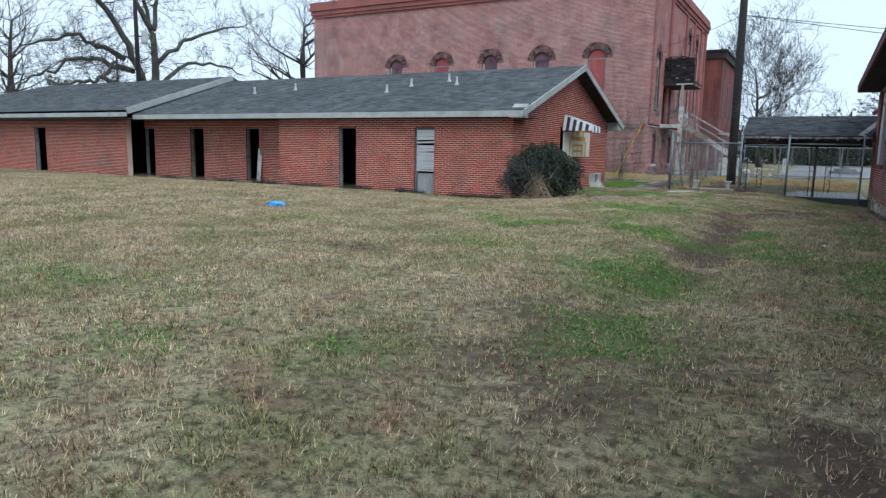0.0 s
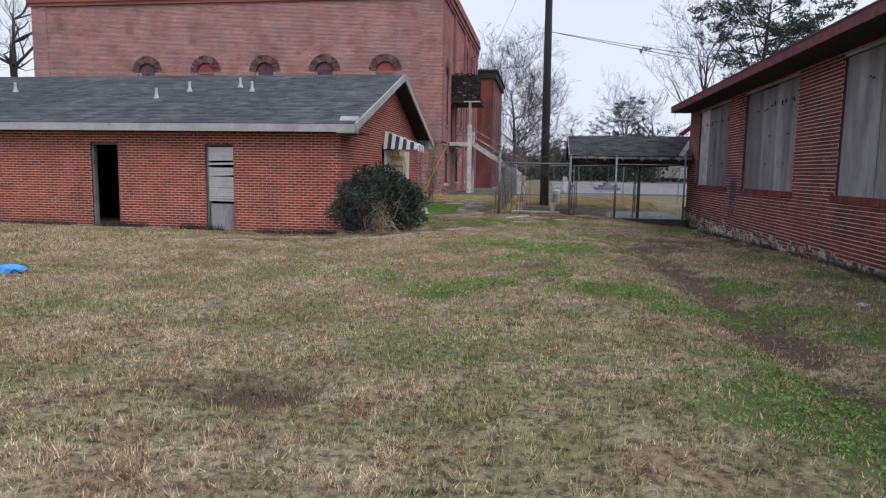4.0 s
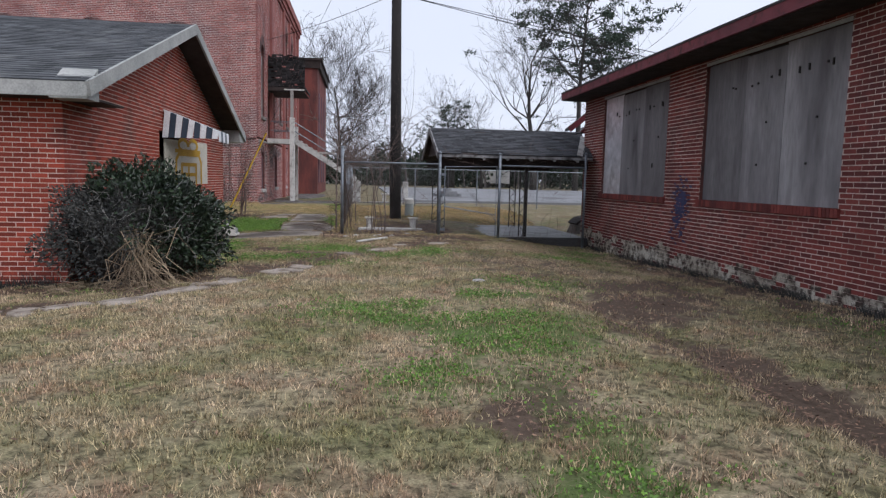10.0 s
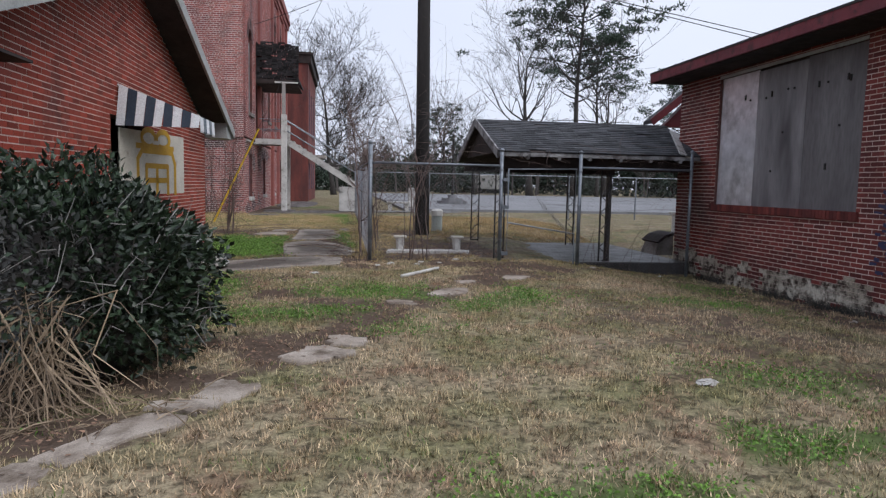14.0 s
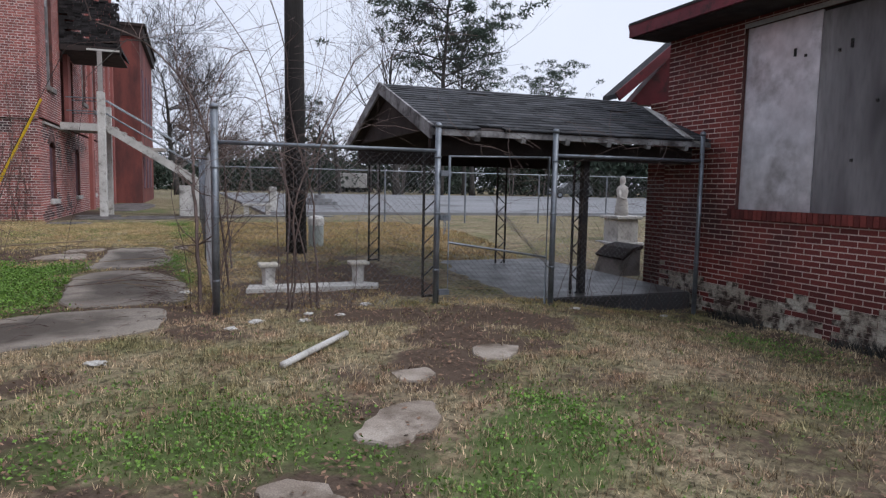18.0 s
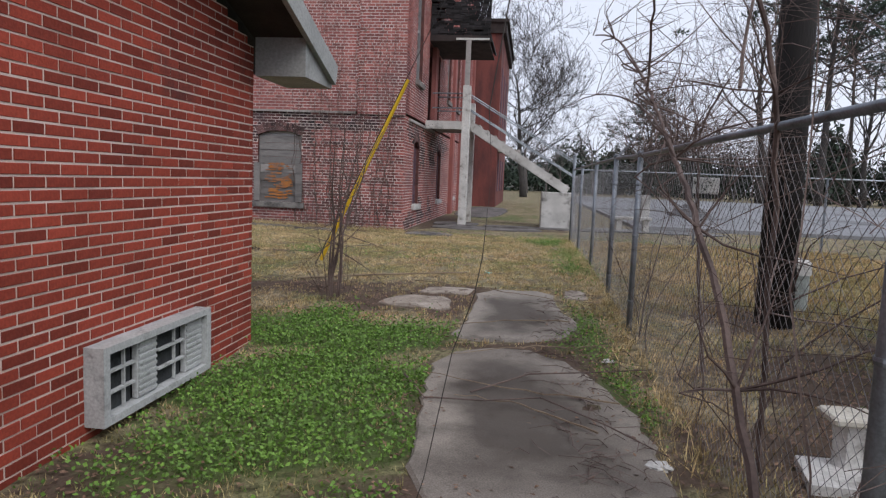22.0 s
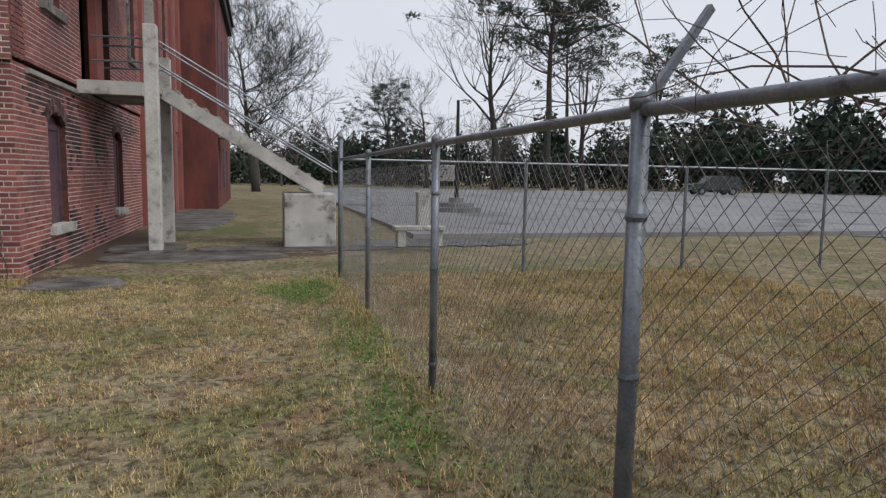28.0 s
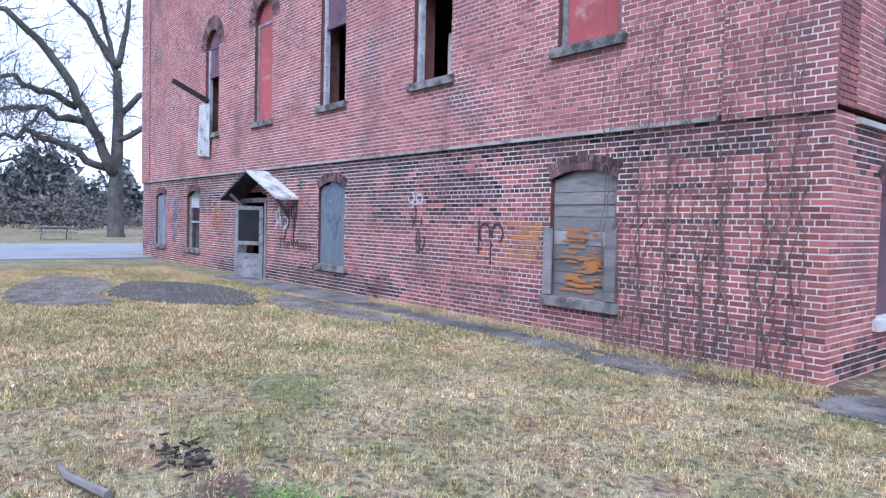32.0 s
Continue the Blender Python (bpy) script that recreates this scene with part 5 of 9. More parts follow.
# ledge, corner strip and cornice
b = MB()
b.box(MX - MW, MX - 1.28, MS - 0.07, MS + 0.1, BAND, BAND + 0.055)
b.box(MX - 0.1, MX + 0.07, MS + 0.55, MS + 5, BAND - 0.1, BAND - 0.03)
part("ledge", b, M_concrete, main, "thin pale weathered ledge")
for u0, u1 in ((0.0, 1.25), (MW - 1.0, MW)):
    sk = brick_skin((MX + 0.03, MS - 0.075, 0), SU, SN, MW, BAND, MTOP, [], lambda z, a=u0, c=u1: (a, c), seed=35, **kwm)[0]
    b = MB()
    b.box(MX - u1 + 0.032, MX - u0 + 0.03, MS - 0.075, MS - 0.03, BAND - 0.01, MTOP)
    strip = part("corner_strip", b, [M_mortar_m, M_brick_m], main)
    for pol in strip.data.polygons:
        pol.material_index = 1 if abs(pol.normal.x) > 0.5 else 0
    part("brickwork", sk, M_brick_m, strip)["kind"] = "stuff"
for k, (d, z0, z1) in enumerate(((0.08, 11.0, 11.2), (0.16, 11.2, 11.5), (0.26, 11.5, 11.75), (0.2, 11.75, 12.1))):
    b = MB()
    b.box(MX - MW - d, MX + d, MS - d - 0.08, MS, z0, z1)
    part("cornice", b, M_brick_m, main)
    b = MB()
    b.box(MX, MX + d + 0.04, MS, 61, z0, z1)
    part("cornice", b, M_brick_m, main)
for y in (MS + 4.6, MS + 10.0, MS + 13.1, MS + 16.2, MS + 18.3):
    b = MB()
    b.box(MX, MX + 0.14, y - 0.28, y + 0.28, BAND + 0.07 if y < 50 else MG - 0.3, 11.0)
    part("pilaster", b, M_brick_m, main)


M_plum = mat("faded_plum_panel", (0.15, 0.085, 0.105), (0.1, 0.06, 0.08), 1.5, 0.8, spot=(0.06, 0.04, 0.05), spot_scale=3)
M_archbrick = mat("grey_sooted_arch_brick", (0.17, 0.095, 0.088), (0.085, 0.055, 0.055), 2, 0.9, island=0.5)


def window_fill(parent, origin, udir, out, c, w, sill, spring, rise, kind, rng):
    """Arch ring, stone sill, frame and whatever fills the opening."""
    o, u, nn = Vector(origin), Vector(udir), Vector(out)

    def bx(mb, u0, u1, z0, z1, d0, d1):
        vs = []
        for zz in (z0, z1):
            for uu, dd in ((u0, d0), (u1, d0), (u1, d1), (u0, d1)):
                vs.append(tuple(o + u * uu + nn * dd + Vector((0, 0, zz))))
        mb.add(vs, [(0, 1, 2, 3), (7, 6, 5, 4), (0, 4, 5, 1), (1, 5, 6, 2), (2, 6, 7, 3), (3, 7, 4, 0)])

    win = part("window_sill", MB(), M_concrete, parent, "rough stone sill")
    sm = MB()
    bx(sm, c - w / 2 - 0.1, c + w / 2 + 0.1, sill - 0.14, sill, -0.25, 0.09)
    win.data = sm.mesh("window_sill", M_whitestain if kind == "plum" else M_sill)
    ar = MB()
    arch_ring(ar, origin, udir, out, c - w / 2, c + w / 2, spring, rise, 0.2 if rise > 0.4 else 0.1, 0.012, 26 if rise > 0.4 else 19, 2)
    part("arch_bricks", ar, M_archbrick, parent)
    fr = MB()
    bx(fr, c - w / 2, c - w / 2 + 0.09, sill, spring, -0.2, -0.09)
    bx(fr, c + w / 2 - 0.09, c + w / 2, sill, spring, -0.2, -0.09)
    if kind != "open":
        bx(fr, c - w / 2 + 0.09, c + w / 2 - 0.09, spring - 0.08, spring, -0.19, -0.1)
    part("window_frame", fr, M_plum if kind == "plum" else M_woodframe if kind == "open" else M_doorgrey, parent)
    if rise > 0.1 and kind != "bare":
        hd = MB()
        a = w / 2
        rr = (a * a + rise * rise) / (2 * rise)
        half = math.asin(min(1, a / rr)) if rise < a else math.pi / 2
        pts = [o + u * (c + rr * math.sin(t)) + Vector((0, 0, spring + rise - rr + rr * math.cos(t))) - nn * 0.13 for t in np.linspace(-half, half, 13)]
        hd.prism([tuple(p) for p in pts], tuple(-nn * 0.03))
        part("head_panel", hd, {"red": M_redpanel, "open": M_plum, "plum": M_plum, "board": M_whitestain, "planks": M_whitestain, "plank": M_whitestain}.get(kind, M_plyblue), parent)
    if kind == "red" or kind == "plum":
        pm = MB()
        bx(pm, c - w / 2 + 0.09, c + w / 2 - 0.09, sill, spring - 0.08, -0.16, -0.12)
        part("panel", pm, M_redpanel if kind == "red" else M_plum, parent, "faded red window panel")
    elif kind == "board":
        pm = MB()
        bx(pm, c - w / 2 + 0.02, c + w / 2 - 0.02, sill, spring + rise * 0.5, -0.09, -0.06)
        part("board", pm, M_plyblue, parent, "blue-grey board with sprayed face marks")
    elif kind == "planks":
        z = sill
        k = 0
        while z < spring - 0.05:
            pm = MB()
            h = rng.uniform(0.17, 0.23)
            ofs = rng.uniform(-0.01, 0.01)
            bx(pm, c - w / 2 + 0.02, c + w / 2 - 0.02, z, min(z + h - 0.008, spring), -0.1 + ofs, -0.07 + ofs)
            part("plank", pm, M_oldwood, parent)
            z += h
            k += 1
    elif kind == "open":
        pm = MB()
        bx(pm, c - w / 2 + 0.09, c + w / 2 - 0.09, spring - 0.9, spring - 0.82, -0.19, -0.1)
        bx(pm, c - w / 2 + 0.09, c + w / 2 - 0.09, spring - 0.82, spring - 0.02, -0.16, -0.14)
        part("upper_sash", pm, M_plum, parent, "dark blanked upper sash")
    elif kind == "sash":
        pm = MB()
        bx(pm, c - w / 2 + 0.09, c + w / 2 - 0.09, sill, spring - 0.35, -0.17, -0.15)
        part("glass", pm, M_glass, parent)
        pm = MB()
        bx(pm, c - w / 2 + 0.09, c + w / 2 - 0.09, (sill + spring) / 2 - 0.03, (sill + spring) / 2 + 0.03, -0.15, -0.11)
        bx(pm, c - w / 2 + 0.09, c + w / 2 - 0.09, spring - 0.4, spring - 0.08, -0.15, -0.11)
        part("sash", pm, M_woodframe, parent)
    return bx


rw = random.Random(4)
for (c, w, a, sp, r), kind in zip(low_w, ("planks", "board", "sash", "board")):
    bxf = window_fill(main, SO, SU, SN, c, w, a, sp, r, kind, rw)
for c, kind in zip(up_c, ("red", "open", "open", "red", "open")):
    window_fill(main, (MX, MS - 0.03, 0), SU, SN, c, 1.12, 4.38, 7.05, 0.56, kind, rw)
for c, w, a, sp, r in elow:
    window_fill(main, EO, EU, EN, c, w, a, sp, r, "plum", rw)
for (c, w, a, sp, r), kind in zip(eup, ("sash", "sash", "red", "red")):
    window_fill(main, (MX + 0.03, MS, 0), EU, EN, c, w, a, sp, r, kind, rw)
# side boards on the planked window, a hanging door, a cream inner panel
b = MB()
b.box(MX - 4.0, MX - 3.84, MS - 0.05, MS - 0.015, 0.72, 1.72)
part("side_board", b, M_oldwood, main)
b = MB()
b.box(MX - 2.86, MX - 2.68, MS - 0.05, MS - 0.015, 0.72, 1.72)
part("side_board", b, M_oldwood, main)
b = MB()
b.prism([(MX - 18.95, MS - 0.09, 3.75), (MX - 17.95, MS - 0.09, 3.65), (MX - 17.85, MS - 0.12, 5.3), (MX - 18.75, MS - 0.12, 5.35)], (0, -0.03, 0))
part("hanging_board", b, M_whitestain, main, "loose pale board hanging below an upper window")
b = MB()
b.beam((MX - 18.4, MS, 5.45), (MX - 19.0, MS - 0.9, 6.05), 0.06, 0.16)
part("broken_timber", b, M_pole, main)
b = MB()
b.box(MX - 7.3, MX - 6.4, MS + 0.7, MS + 0.74, 4.4, 5.45)
part("inner_panel", b, M_cream, main, "cream plaster panel inside a window")
b = MB()
for i in range(7):
    b.beam((MX - 10.8 + 0.1 * i, MS + 0.6 + 0.2 * i, 4.4), (MX - 10.1, MS + 1.4, 4.6 + 0.13 * i), 0.05, 0.12)
part("fallen_lath", b, M_oldwood, main)
# door with a small hood
D0, D1 = MX - door_u[1], MX - door_u[0]
b = MB()
b.box(D0, D0 + 0.12, MS - 0.03, MS + 0.25, MG, 2.32)
b.box(D1 - 0.12, D1, MS - 0.03, MS + 0.25, MG, 2.32)
b.box(D0 + 0.12, D1 - 0.12, MS - 0.03, MS + 0.25, 2.2, 2.32)
part("door_frame", b, M_doorgrey, main, "worn grey door frame")
hd = part("door", MB(), M_woodframe, main, "half-open pale panelled door")
b = MB()
p0, dv, nv = Vector((D1 - 0.14, MS - 0.02, MG)), Vector((-0.35, -0.9, 0)).normalized(), Vector((0.9, -0.35, 0)).normalized()
dv = Vector((-0.86, -0.5, 0)).normalized()
p0 = Vector((D1 - 0.14, MS - 0.04, MG + 0.03))


def leaf(mb, a0, a1, z0, z1, d0, d1):
    nn = Vector((dv.y, -dv.x, 0))
    vs = []
    for zz in (z0, z1):
        for aa, dd in ((a0, d0), (a1, d0), (a1, d1), (a0, d1)):
            vs.append(tuple(p0 + dv * aa + nn * dd + Vector((0, 0, zz))))
    mb.add(vs, [(0, 1, 2, 3), (7, 6, 5, 4), (0, 4, 5, 1), (1, 5, 6, 2), (2, 6, 7, 3), (3, 7, 4, 0)])


for a0, a1, z0, z1 in ((0, 0.12, 0, 2.0), (0.8, 0.92, 0, 2.0), (0.12, 0.8, 0, 0.2), (0.12, 0.8, 0.62, 0.72), (0.12, 0.8, 1.9, 2.0), (0.12, 0.8, 0.95, 1.05)):
    leaf(b, a0, a1, z0, z1, -0.02, 0.025)
leaf(b, 0.12, 0.8, 0.2, 0.62, -0.008, 0.012)
hd.data = b.mesh("door", M_doorgrey)
b = MB()
leaf(b, 0.12, 0.8, 1.05, 1.9, -0.006, 0.006)
part("door_glass", b, M_glass, hd)
hc, hw, hy = (D0 + D1) / 2 + 1.0, 1.8, MS - 0.6
# Left slope takes a dark material that stands for the hood's shaded underside.
for s in (-1, 1):
    b = MB()
    b.prism([(hc + s * hw, MS, 2.3), (hc, MS, 3.02), (hc, hy, 3.02), (hc + s * hw, hy, 2.3)], (0, 0, -0.06))
    part("door_hood", b, M_whitestain if s > 0 else M_shingle_d, main, "pale metal hood roof over the door")
    b = MB()
    b.beam((hc + s * 1.15, MS, 1.9), (hc + s * 1.3, hy + 0.1, 2.42), 0.06, 0.08)
    part("hood_bracket", b, M_oldwood, main)
# sprayed marks on the wall
b = MB()
rng = random.Random(77)


def scrawl(mb, cx, cz, w, h, n, r, flat):
    for k in range(n):
        x, z = cx + rng.uniform(-w, w) * 0.7, cz + rng.uniform(-h, h) * 0.7
        pts = ellipse_pts(x, z, rng.uniform(0.1, 0.3) * w, rng.uniform(0.2, 0.5) * h, 12, rng.uniform(0, 180), rng.uniform(200, 420))
        stroke(mb, pts, r, SO, SU, SN, flat + k * 0.0006)


scrawl(b, 12.6, 1.7, 0.5, 0.6, 7, 0.028, 0.009)
scrawl(b, 7.2, 1.65, 0.35, 0.4, 6, 0.02, 0.009)
for pts in (ellipse_pts(5.35, 1.6, 0.13, 0.16, 14, -60, 200), ellipse_pts(5.05, 1.6, 0.13, 0.16, 14, -20, 240), [(5.5, 1.8), (5.5, 1.25)], [(5.2, 1.45), (5.2, 1.1)]):
    stroke(b, pts, 0.022, SO, SU, SN, 0.0095)
part("sprayed_scrawl", b, M_blackspray, main, "black spray-paint scrawl")["kind"] = "stuff"
b = MB()
scrawl(b, 13.1, 2.0, 0.45, 0.55, 8, 0.025, 0.012)
scrawl(b, 7.3, 2.1, 0.35, 0.2, 4, 0.015, 0.012)
part("sprayed_scrawl", b, M_whitespray, main, "white spray-paint scrawl")["kind"] = "stuff"
b = MB()
for pts in ([(-0.2, 0.45), (-0.2, 0.75)], [(0.2, 0.45), (0.2, 0.8)], ellipse_pts(0, 0.2, 0.3, 0.28, 12, 190, 350), ellipse_pts(0.05, -0.15, 0.1, 0.3), ellipse_pts(0, 0.55, 0.42, 0.5, 18, 0, 180)):
    stroke(b, [(10.5 - x * 0.9, 1.75 + z * 0.8) for x, z in pts], 0.045, (MX, MS + 0.055, 0), SU, SN, 0.0)
scrawl(b, 21.4, 1.7, 0.5, 0.7, 9, 0.05, 0.011)
part("sprayed_face", b, M_cyanspray, main, "blue sprayed face on board and wall")["kind"] = "stuff"
txt = bpy.data.curves.new("lettering", "FONT")
txt.body, txt.size, txt.extrude, txt.align_x = "The Mann", 0.42, 0.002, "CENTER"
tob = new("lettering_curve", txt)
tob.matrix_world = Matrix.Translation((MX - 12.3, MS - 0.012, 1.0)) @ Euler((radians(90), 0, 0)).to_matrix().to_4x4()
tme = bpy.data.meshes.new_from_object(tob)
tme.transform(tob.matrix_world)
bpy.data.objects.remove(tob)
tme.materials.append(M_blackspray)
part("sprayed_lettering", tme, None, main, "black sprayed lettering")
b = MB()
scrawl(b, 17.5, 1.7, 0.5, 0.35, 9, 0.03, 0.0125)
part("sprayed_scrawl", b, M_orange, main, "faded orange spray-paint scrawl")["kind"] = "stuff"
# orange wash beside and on the planked window: bricks and boards painted over
b = MB()
rng = random.Random(12)
for k in range(74):
    row = rng.randrange(0, 9)
    z = MG - 0.4 + 0.0745 * (20 + row) + 0.002
    u0 = 4.05 + abs(rng.gauss(0, 0.5)) * (1 - 0.05 * row)
    h, ln = rng.uniform(0.025, 0.058), rng.uniform(0.06, 0.19)
    z += rng.uniform(0, 0.058 - h)
    vs = [(MX - u0, MS - 0.0078 - 0.00001 * k, z), (MX - u0 - ln, MS - 0.0078 - 0.00001 * k, z), (MX - u0 - ln * rng.uniform(0.7, 1), MS - 0.0078 - 0.00001 * k, z + h), (MX - u0 - 0.02, MS - 0.0078 - 0.00001 * k, z + h)]
    b.add(vs, [(0, 1, 2, 3)])
part("orange_wash", b, M_orange, main, "faded orange spray paint")["kind"] = "stuff"
b = MB()
for k in range(60):
    u0, z = 2.95 + rng.uniform(0, 0.5), 0.78 + rng.uniform(0, 0.92)
    ln, h = rng.uniform(0.08, 0.36), rng.uniform(0.015, 0.055)
    dz = rng.uniform(-0.015, 0.015)
    y = MS + 0.056 - 0.0002 * k
    b.add([(MX - u0, y, z), (MX - u0 - ln, y, z + dz), (MX - u0 - ln * rng.uniform(0.8, 1), y, z + dz + h), (MX - u0 - rng.uniform(0, 0.06), y, z + h)], [(0, 1, 2, 3)])
part("orange_spray", b, M_orange, main)["kind"] = "stuff"
# farther wing
M_wingbrick = mat("streaked_wing_brick", (0.21, 0.066, 0.056), (0.14, 0.05, 0.046), 0.5, 0.9, bscale=50, stretch=(1, 1, 0.3), spot=(0.07, 0.035, 0.035), spot_scale=1.0, spot_at=0.58, soft=0.12)
M_charwood = mat("charred_shingle", (0.03, 0.028, 0.03), (0.014, 0.013, 0.014), 3, 0.9, island=0.6, spot=(0.1, 0.09, 0.085), spot_scale=7, spot_at=0.68)
wing = thing("far_wing", (-8, 66, MG), "red brick end wing with dark parapet", "building")
b = MB()
b.box(-16, -7.3, 61.02, 72, MG - 0.4, 9.2)
part("wall", b, M_wingbrick, wing)
b = MB()
b.box(-16.2, -7.1, 60.9, 72.2, 9.2, 9.9)
b.box(-16.3, -6.98, 60.8, 72.3, 9.75, 9.9)
part("parapet", b, M_soffit, wing)
for y in (62.5, 65.5, 68.5):
    b = MB()
    b.box(-7.3, -7.25, y - 0.5, y + 0.5, 0.9, 2.7)
    part("window", b, M_plum, wing)
    b = MB()
    b.box(-7.3, -7.25, y - 0.5, y + 0.5, 4.6, 7.6)
    part("window", b, M_plum, wing)
b = MB()
b.box(-7.25, -6.1, 61.3, 63.1, 3.05, 3.2)
part("door_canopy", b, M_concrete, wing)
# porch, column, platform and stair on the east face
st = thing("fire_stair", (-6.5, 46, MG), "derelict outdoor stair with concrete column and pipe rails", "stair")
b = MB()
b.box(-7.62, -7.38, 45.35, 45.6, MG - 0.2, 4.3, 0.012)
part("column", b, M_white, st, "peeling white concrete column")
b = MB()
b.box(-7.6, -7.38, 47.15, 47.38, MG - 0.2, 3.98, 0.012)
part("column", b, M_white, st)
b = MB()
b.box(-7.58, -7.44, 45.4, 45.54, 4.3, 5.65)
part("upper_post", b, M_oldwood, st)
b = MB()
b.box(MX + 0.04, -7.62, 45.2, 45.42, 2.98, 3.22)
part("platform_beam", b, M_whitestain, st)
b = MB()
b.box(MX + 0.04, -7.38, 45.6, 48.4, 3.08, 3.2)
part("platform", b, M_concrete, st)
P, Q = Vector((-7.38, 45.75, 3.15)), Vector((-4.3, 45.75, 1.25))
for dy in (0.3, 1.3):
    b = MB()
    b.beam(P + Vector((0, dy, 0)), Q + Vector((0, dy, 0)), 0.1, 0.26)
    part("stringer", b, M_whitestain, st)
for i in range(12):
    c = P.lerp(Q, (i + 0.5) / 12)
    b = MB()
    b.box(c.x - 0.15, c.x + 0.15, 46.1, 47.0, c.z + 0.08, c.z + 0.13)
    part("tread", b, M_concrete, st)
for dy in (0.3, 1.3):
    for h in (0.55, 1.0):
        b = MB()
        b.tube([(MX + 0.1, 45.75 + dy, 3.24 + h - 0.1), (-7.5, 45.75 + dy, 3.2 + h - 0.05), tuple(Q + Vector((0.3, dy, h - 0.15)))], 0.022, 6)
        part("rail", b, M_steel, st)
b = MB()
b.box(-5.1, -4.05, 45.75, 47.0, MG - 0.3, 1.2, 0.02)
part("stair_base", b, M_whitestain, st, "streaked white concrete stair base")
# ruined porch roof
pr = thing("porch_roof", (-7.8, 46.5, 5.6), "rotting dark shingled porch roof on the wall", "roof")
b = MB()
b.prism([(MX + 0.04, 45.6, 7.4), (MX + 0.04, 48.6, 7.4), (-6.85, 48.6, 5.85), (-6.85, 45.6, 5.85)], (0, 0, -0.1))
part("roof_deck", b, M_charwood, pr)
b = MB()
rng = random.Random(3)
for i in range(26):
    z = 5.8 + 0.062 * i
    w1 = rng.uniform(0.5, 1.0)
    k = 0
    x = MX + 0.05
    while x < -6.9:
        w = rng.uniform(0.14, 0.3)
        if rng.random() < (0.95 if i < 24 else 0.6):
            b.box(x, min(x + w - 0.01, -6.88), 45.56 - rng.uniform(0, 0.03), 45.6, z, z + 0.057)
        x += w
part("gable_shingles", b, M_charwood, pr, "dark rotting shingles")["kind"] = "stuff"
b = MB()
b.box(MX + 0.04, -6.85, 45.52, 45.66, 5.62, 5.8)
part("porch_beam", b, M_soffit, pr)
b = MB()
b.box(-7.9, -6.9, 45.48, 45.53, 5.66, 5.72)
part("trim_strip", b, M_white, pr)
b = MB()
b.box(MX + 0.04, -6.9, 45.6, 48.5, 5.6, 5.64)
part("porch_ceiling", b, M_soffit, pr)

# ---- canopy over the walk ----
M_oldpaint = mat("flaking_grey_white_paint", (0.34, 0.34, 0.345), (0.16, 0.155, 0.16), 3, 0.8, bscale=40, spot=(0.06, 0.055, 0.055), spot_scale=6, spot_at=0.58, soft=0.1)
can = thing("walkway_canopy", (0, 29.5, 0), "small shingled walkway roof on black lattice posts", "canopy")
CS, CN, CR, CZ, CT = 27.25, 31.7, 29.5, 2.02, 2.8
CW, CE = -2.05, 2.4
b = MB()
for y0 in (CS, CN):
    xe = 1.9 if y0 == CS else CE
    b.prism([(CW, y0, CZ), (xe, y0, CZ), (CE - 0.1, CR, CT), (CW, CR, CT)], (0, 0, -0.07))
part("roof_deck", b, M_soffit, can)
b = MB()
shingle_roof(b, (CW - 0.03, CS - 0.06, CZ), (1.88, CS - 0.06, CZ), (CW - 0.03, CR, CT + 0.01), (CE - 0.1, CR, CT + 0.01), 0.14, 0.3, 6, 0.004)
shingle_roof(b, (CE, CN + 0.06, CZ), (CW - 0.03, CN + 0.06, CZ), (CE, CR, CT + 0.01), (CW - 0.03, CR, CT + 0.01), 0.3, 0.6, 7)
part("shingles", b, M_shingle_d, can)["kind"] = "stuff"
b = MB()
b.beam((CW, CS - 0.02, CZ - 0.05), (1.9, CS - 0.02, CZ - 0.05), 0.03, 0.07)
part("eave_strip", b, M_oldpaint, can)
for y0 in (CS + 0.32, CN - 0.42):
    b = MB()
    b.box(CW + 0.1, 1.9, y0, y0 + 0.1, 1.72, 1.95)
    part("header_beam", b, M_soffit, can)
for i in range(6):
    b = MB()
    x = -1.5 + i * 0.6
    b.beam((x, CS - 0.04, CZ - 0.1), (x, CS + 0.5, CZ + 0.06), 0.06, 0.08)
    part("rafter_tail", b, M_oldpaint, can)
for y0 in (CS, CN):
    b = MB()
    b.beam((CW - 0.02, y0 - (0.04 if y0 == CS else -0.04), CZ - 0.05), (CW - 0.02, CR, CT - 0.05), 0.03, 0.16)
    part("barge_board", b, M_oldpaint, can, "pale weathered barge board")
# Added dark sheet stands for the shaded inside of the open gable.
b = MB()
b.prism([(CW + 0.12, CS + 0.5, CZ + 0.02), (CW + 0.12, CN - 0.5, CZ + 0.02), (CW + 0.12, CR, CT - 0.12)], (0.03, 0, 0))
part("gable_board", b, M_soffit, can)
b = MB()
b.beam((1.62, CS - 0.04, CZ - 0.0), (2.25, CR - 0.6, CT - 0.2), 0.3, 0.03, (0.3, -0.5, 1))
part("flashing", b, M_whitestain, can, "pale metal flashing")
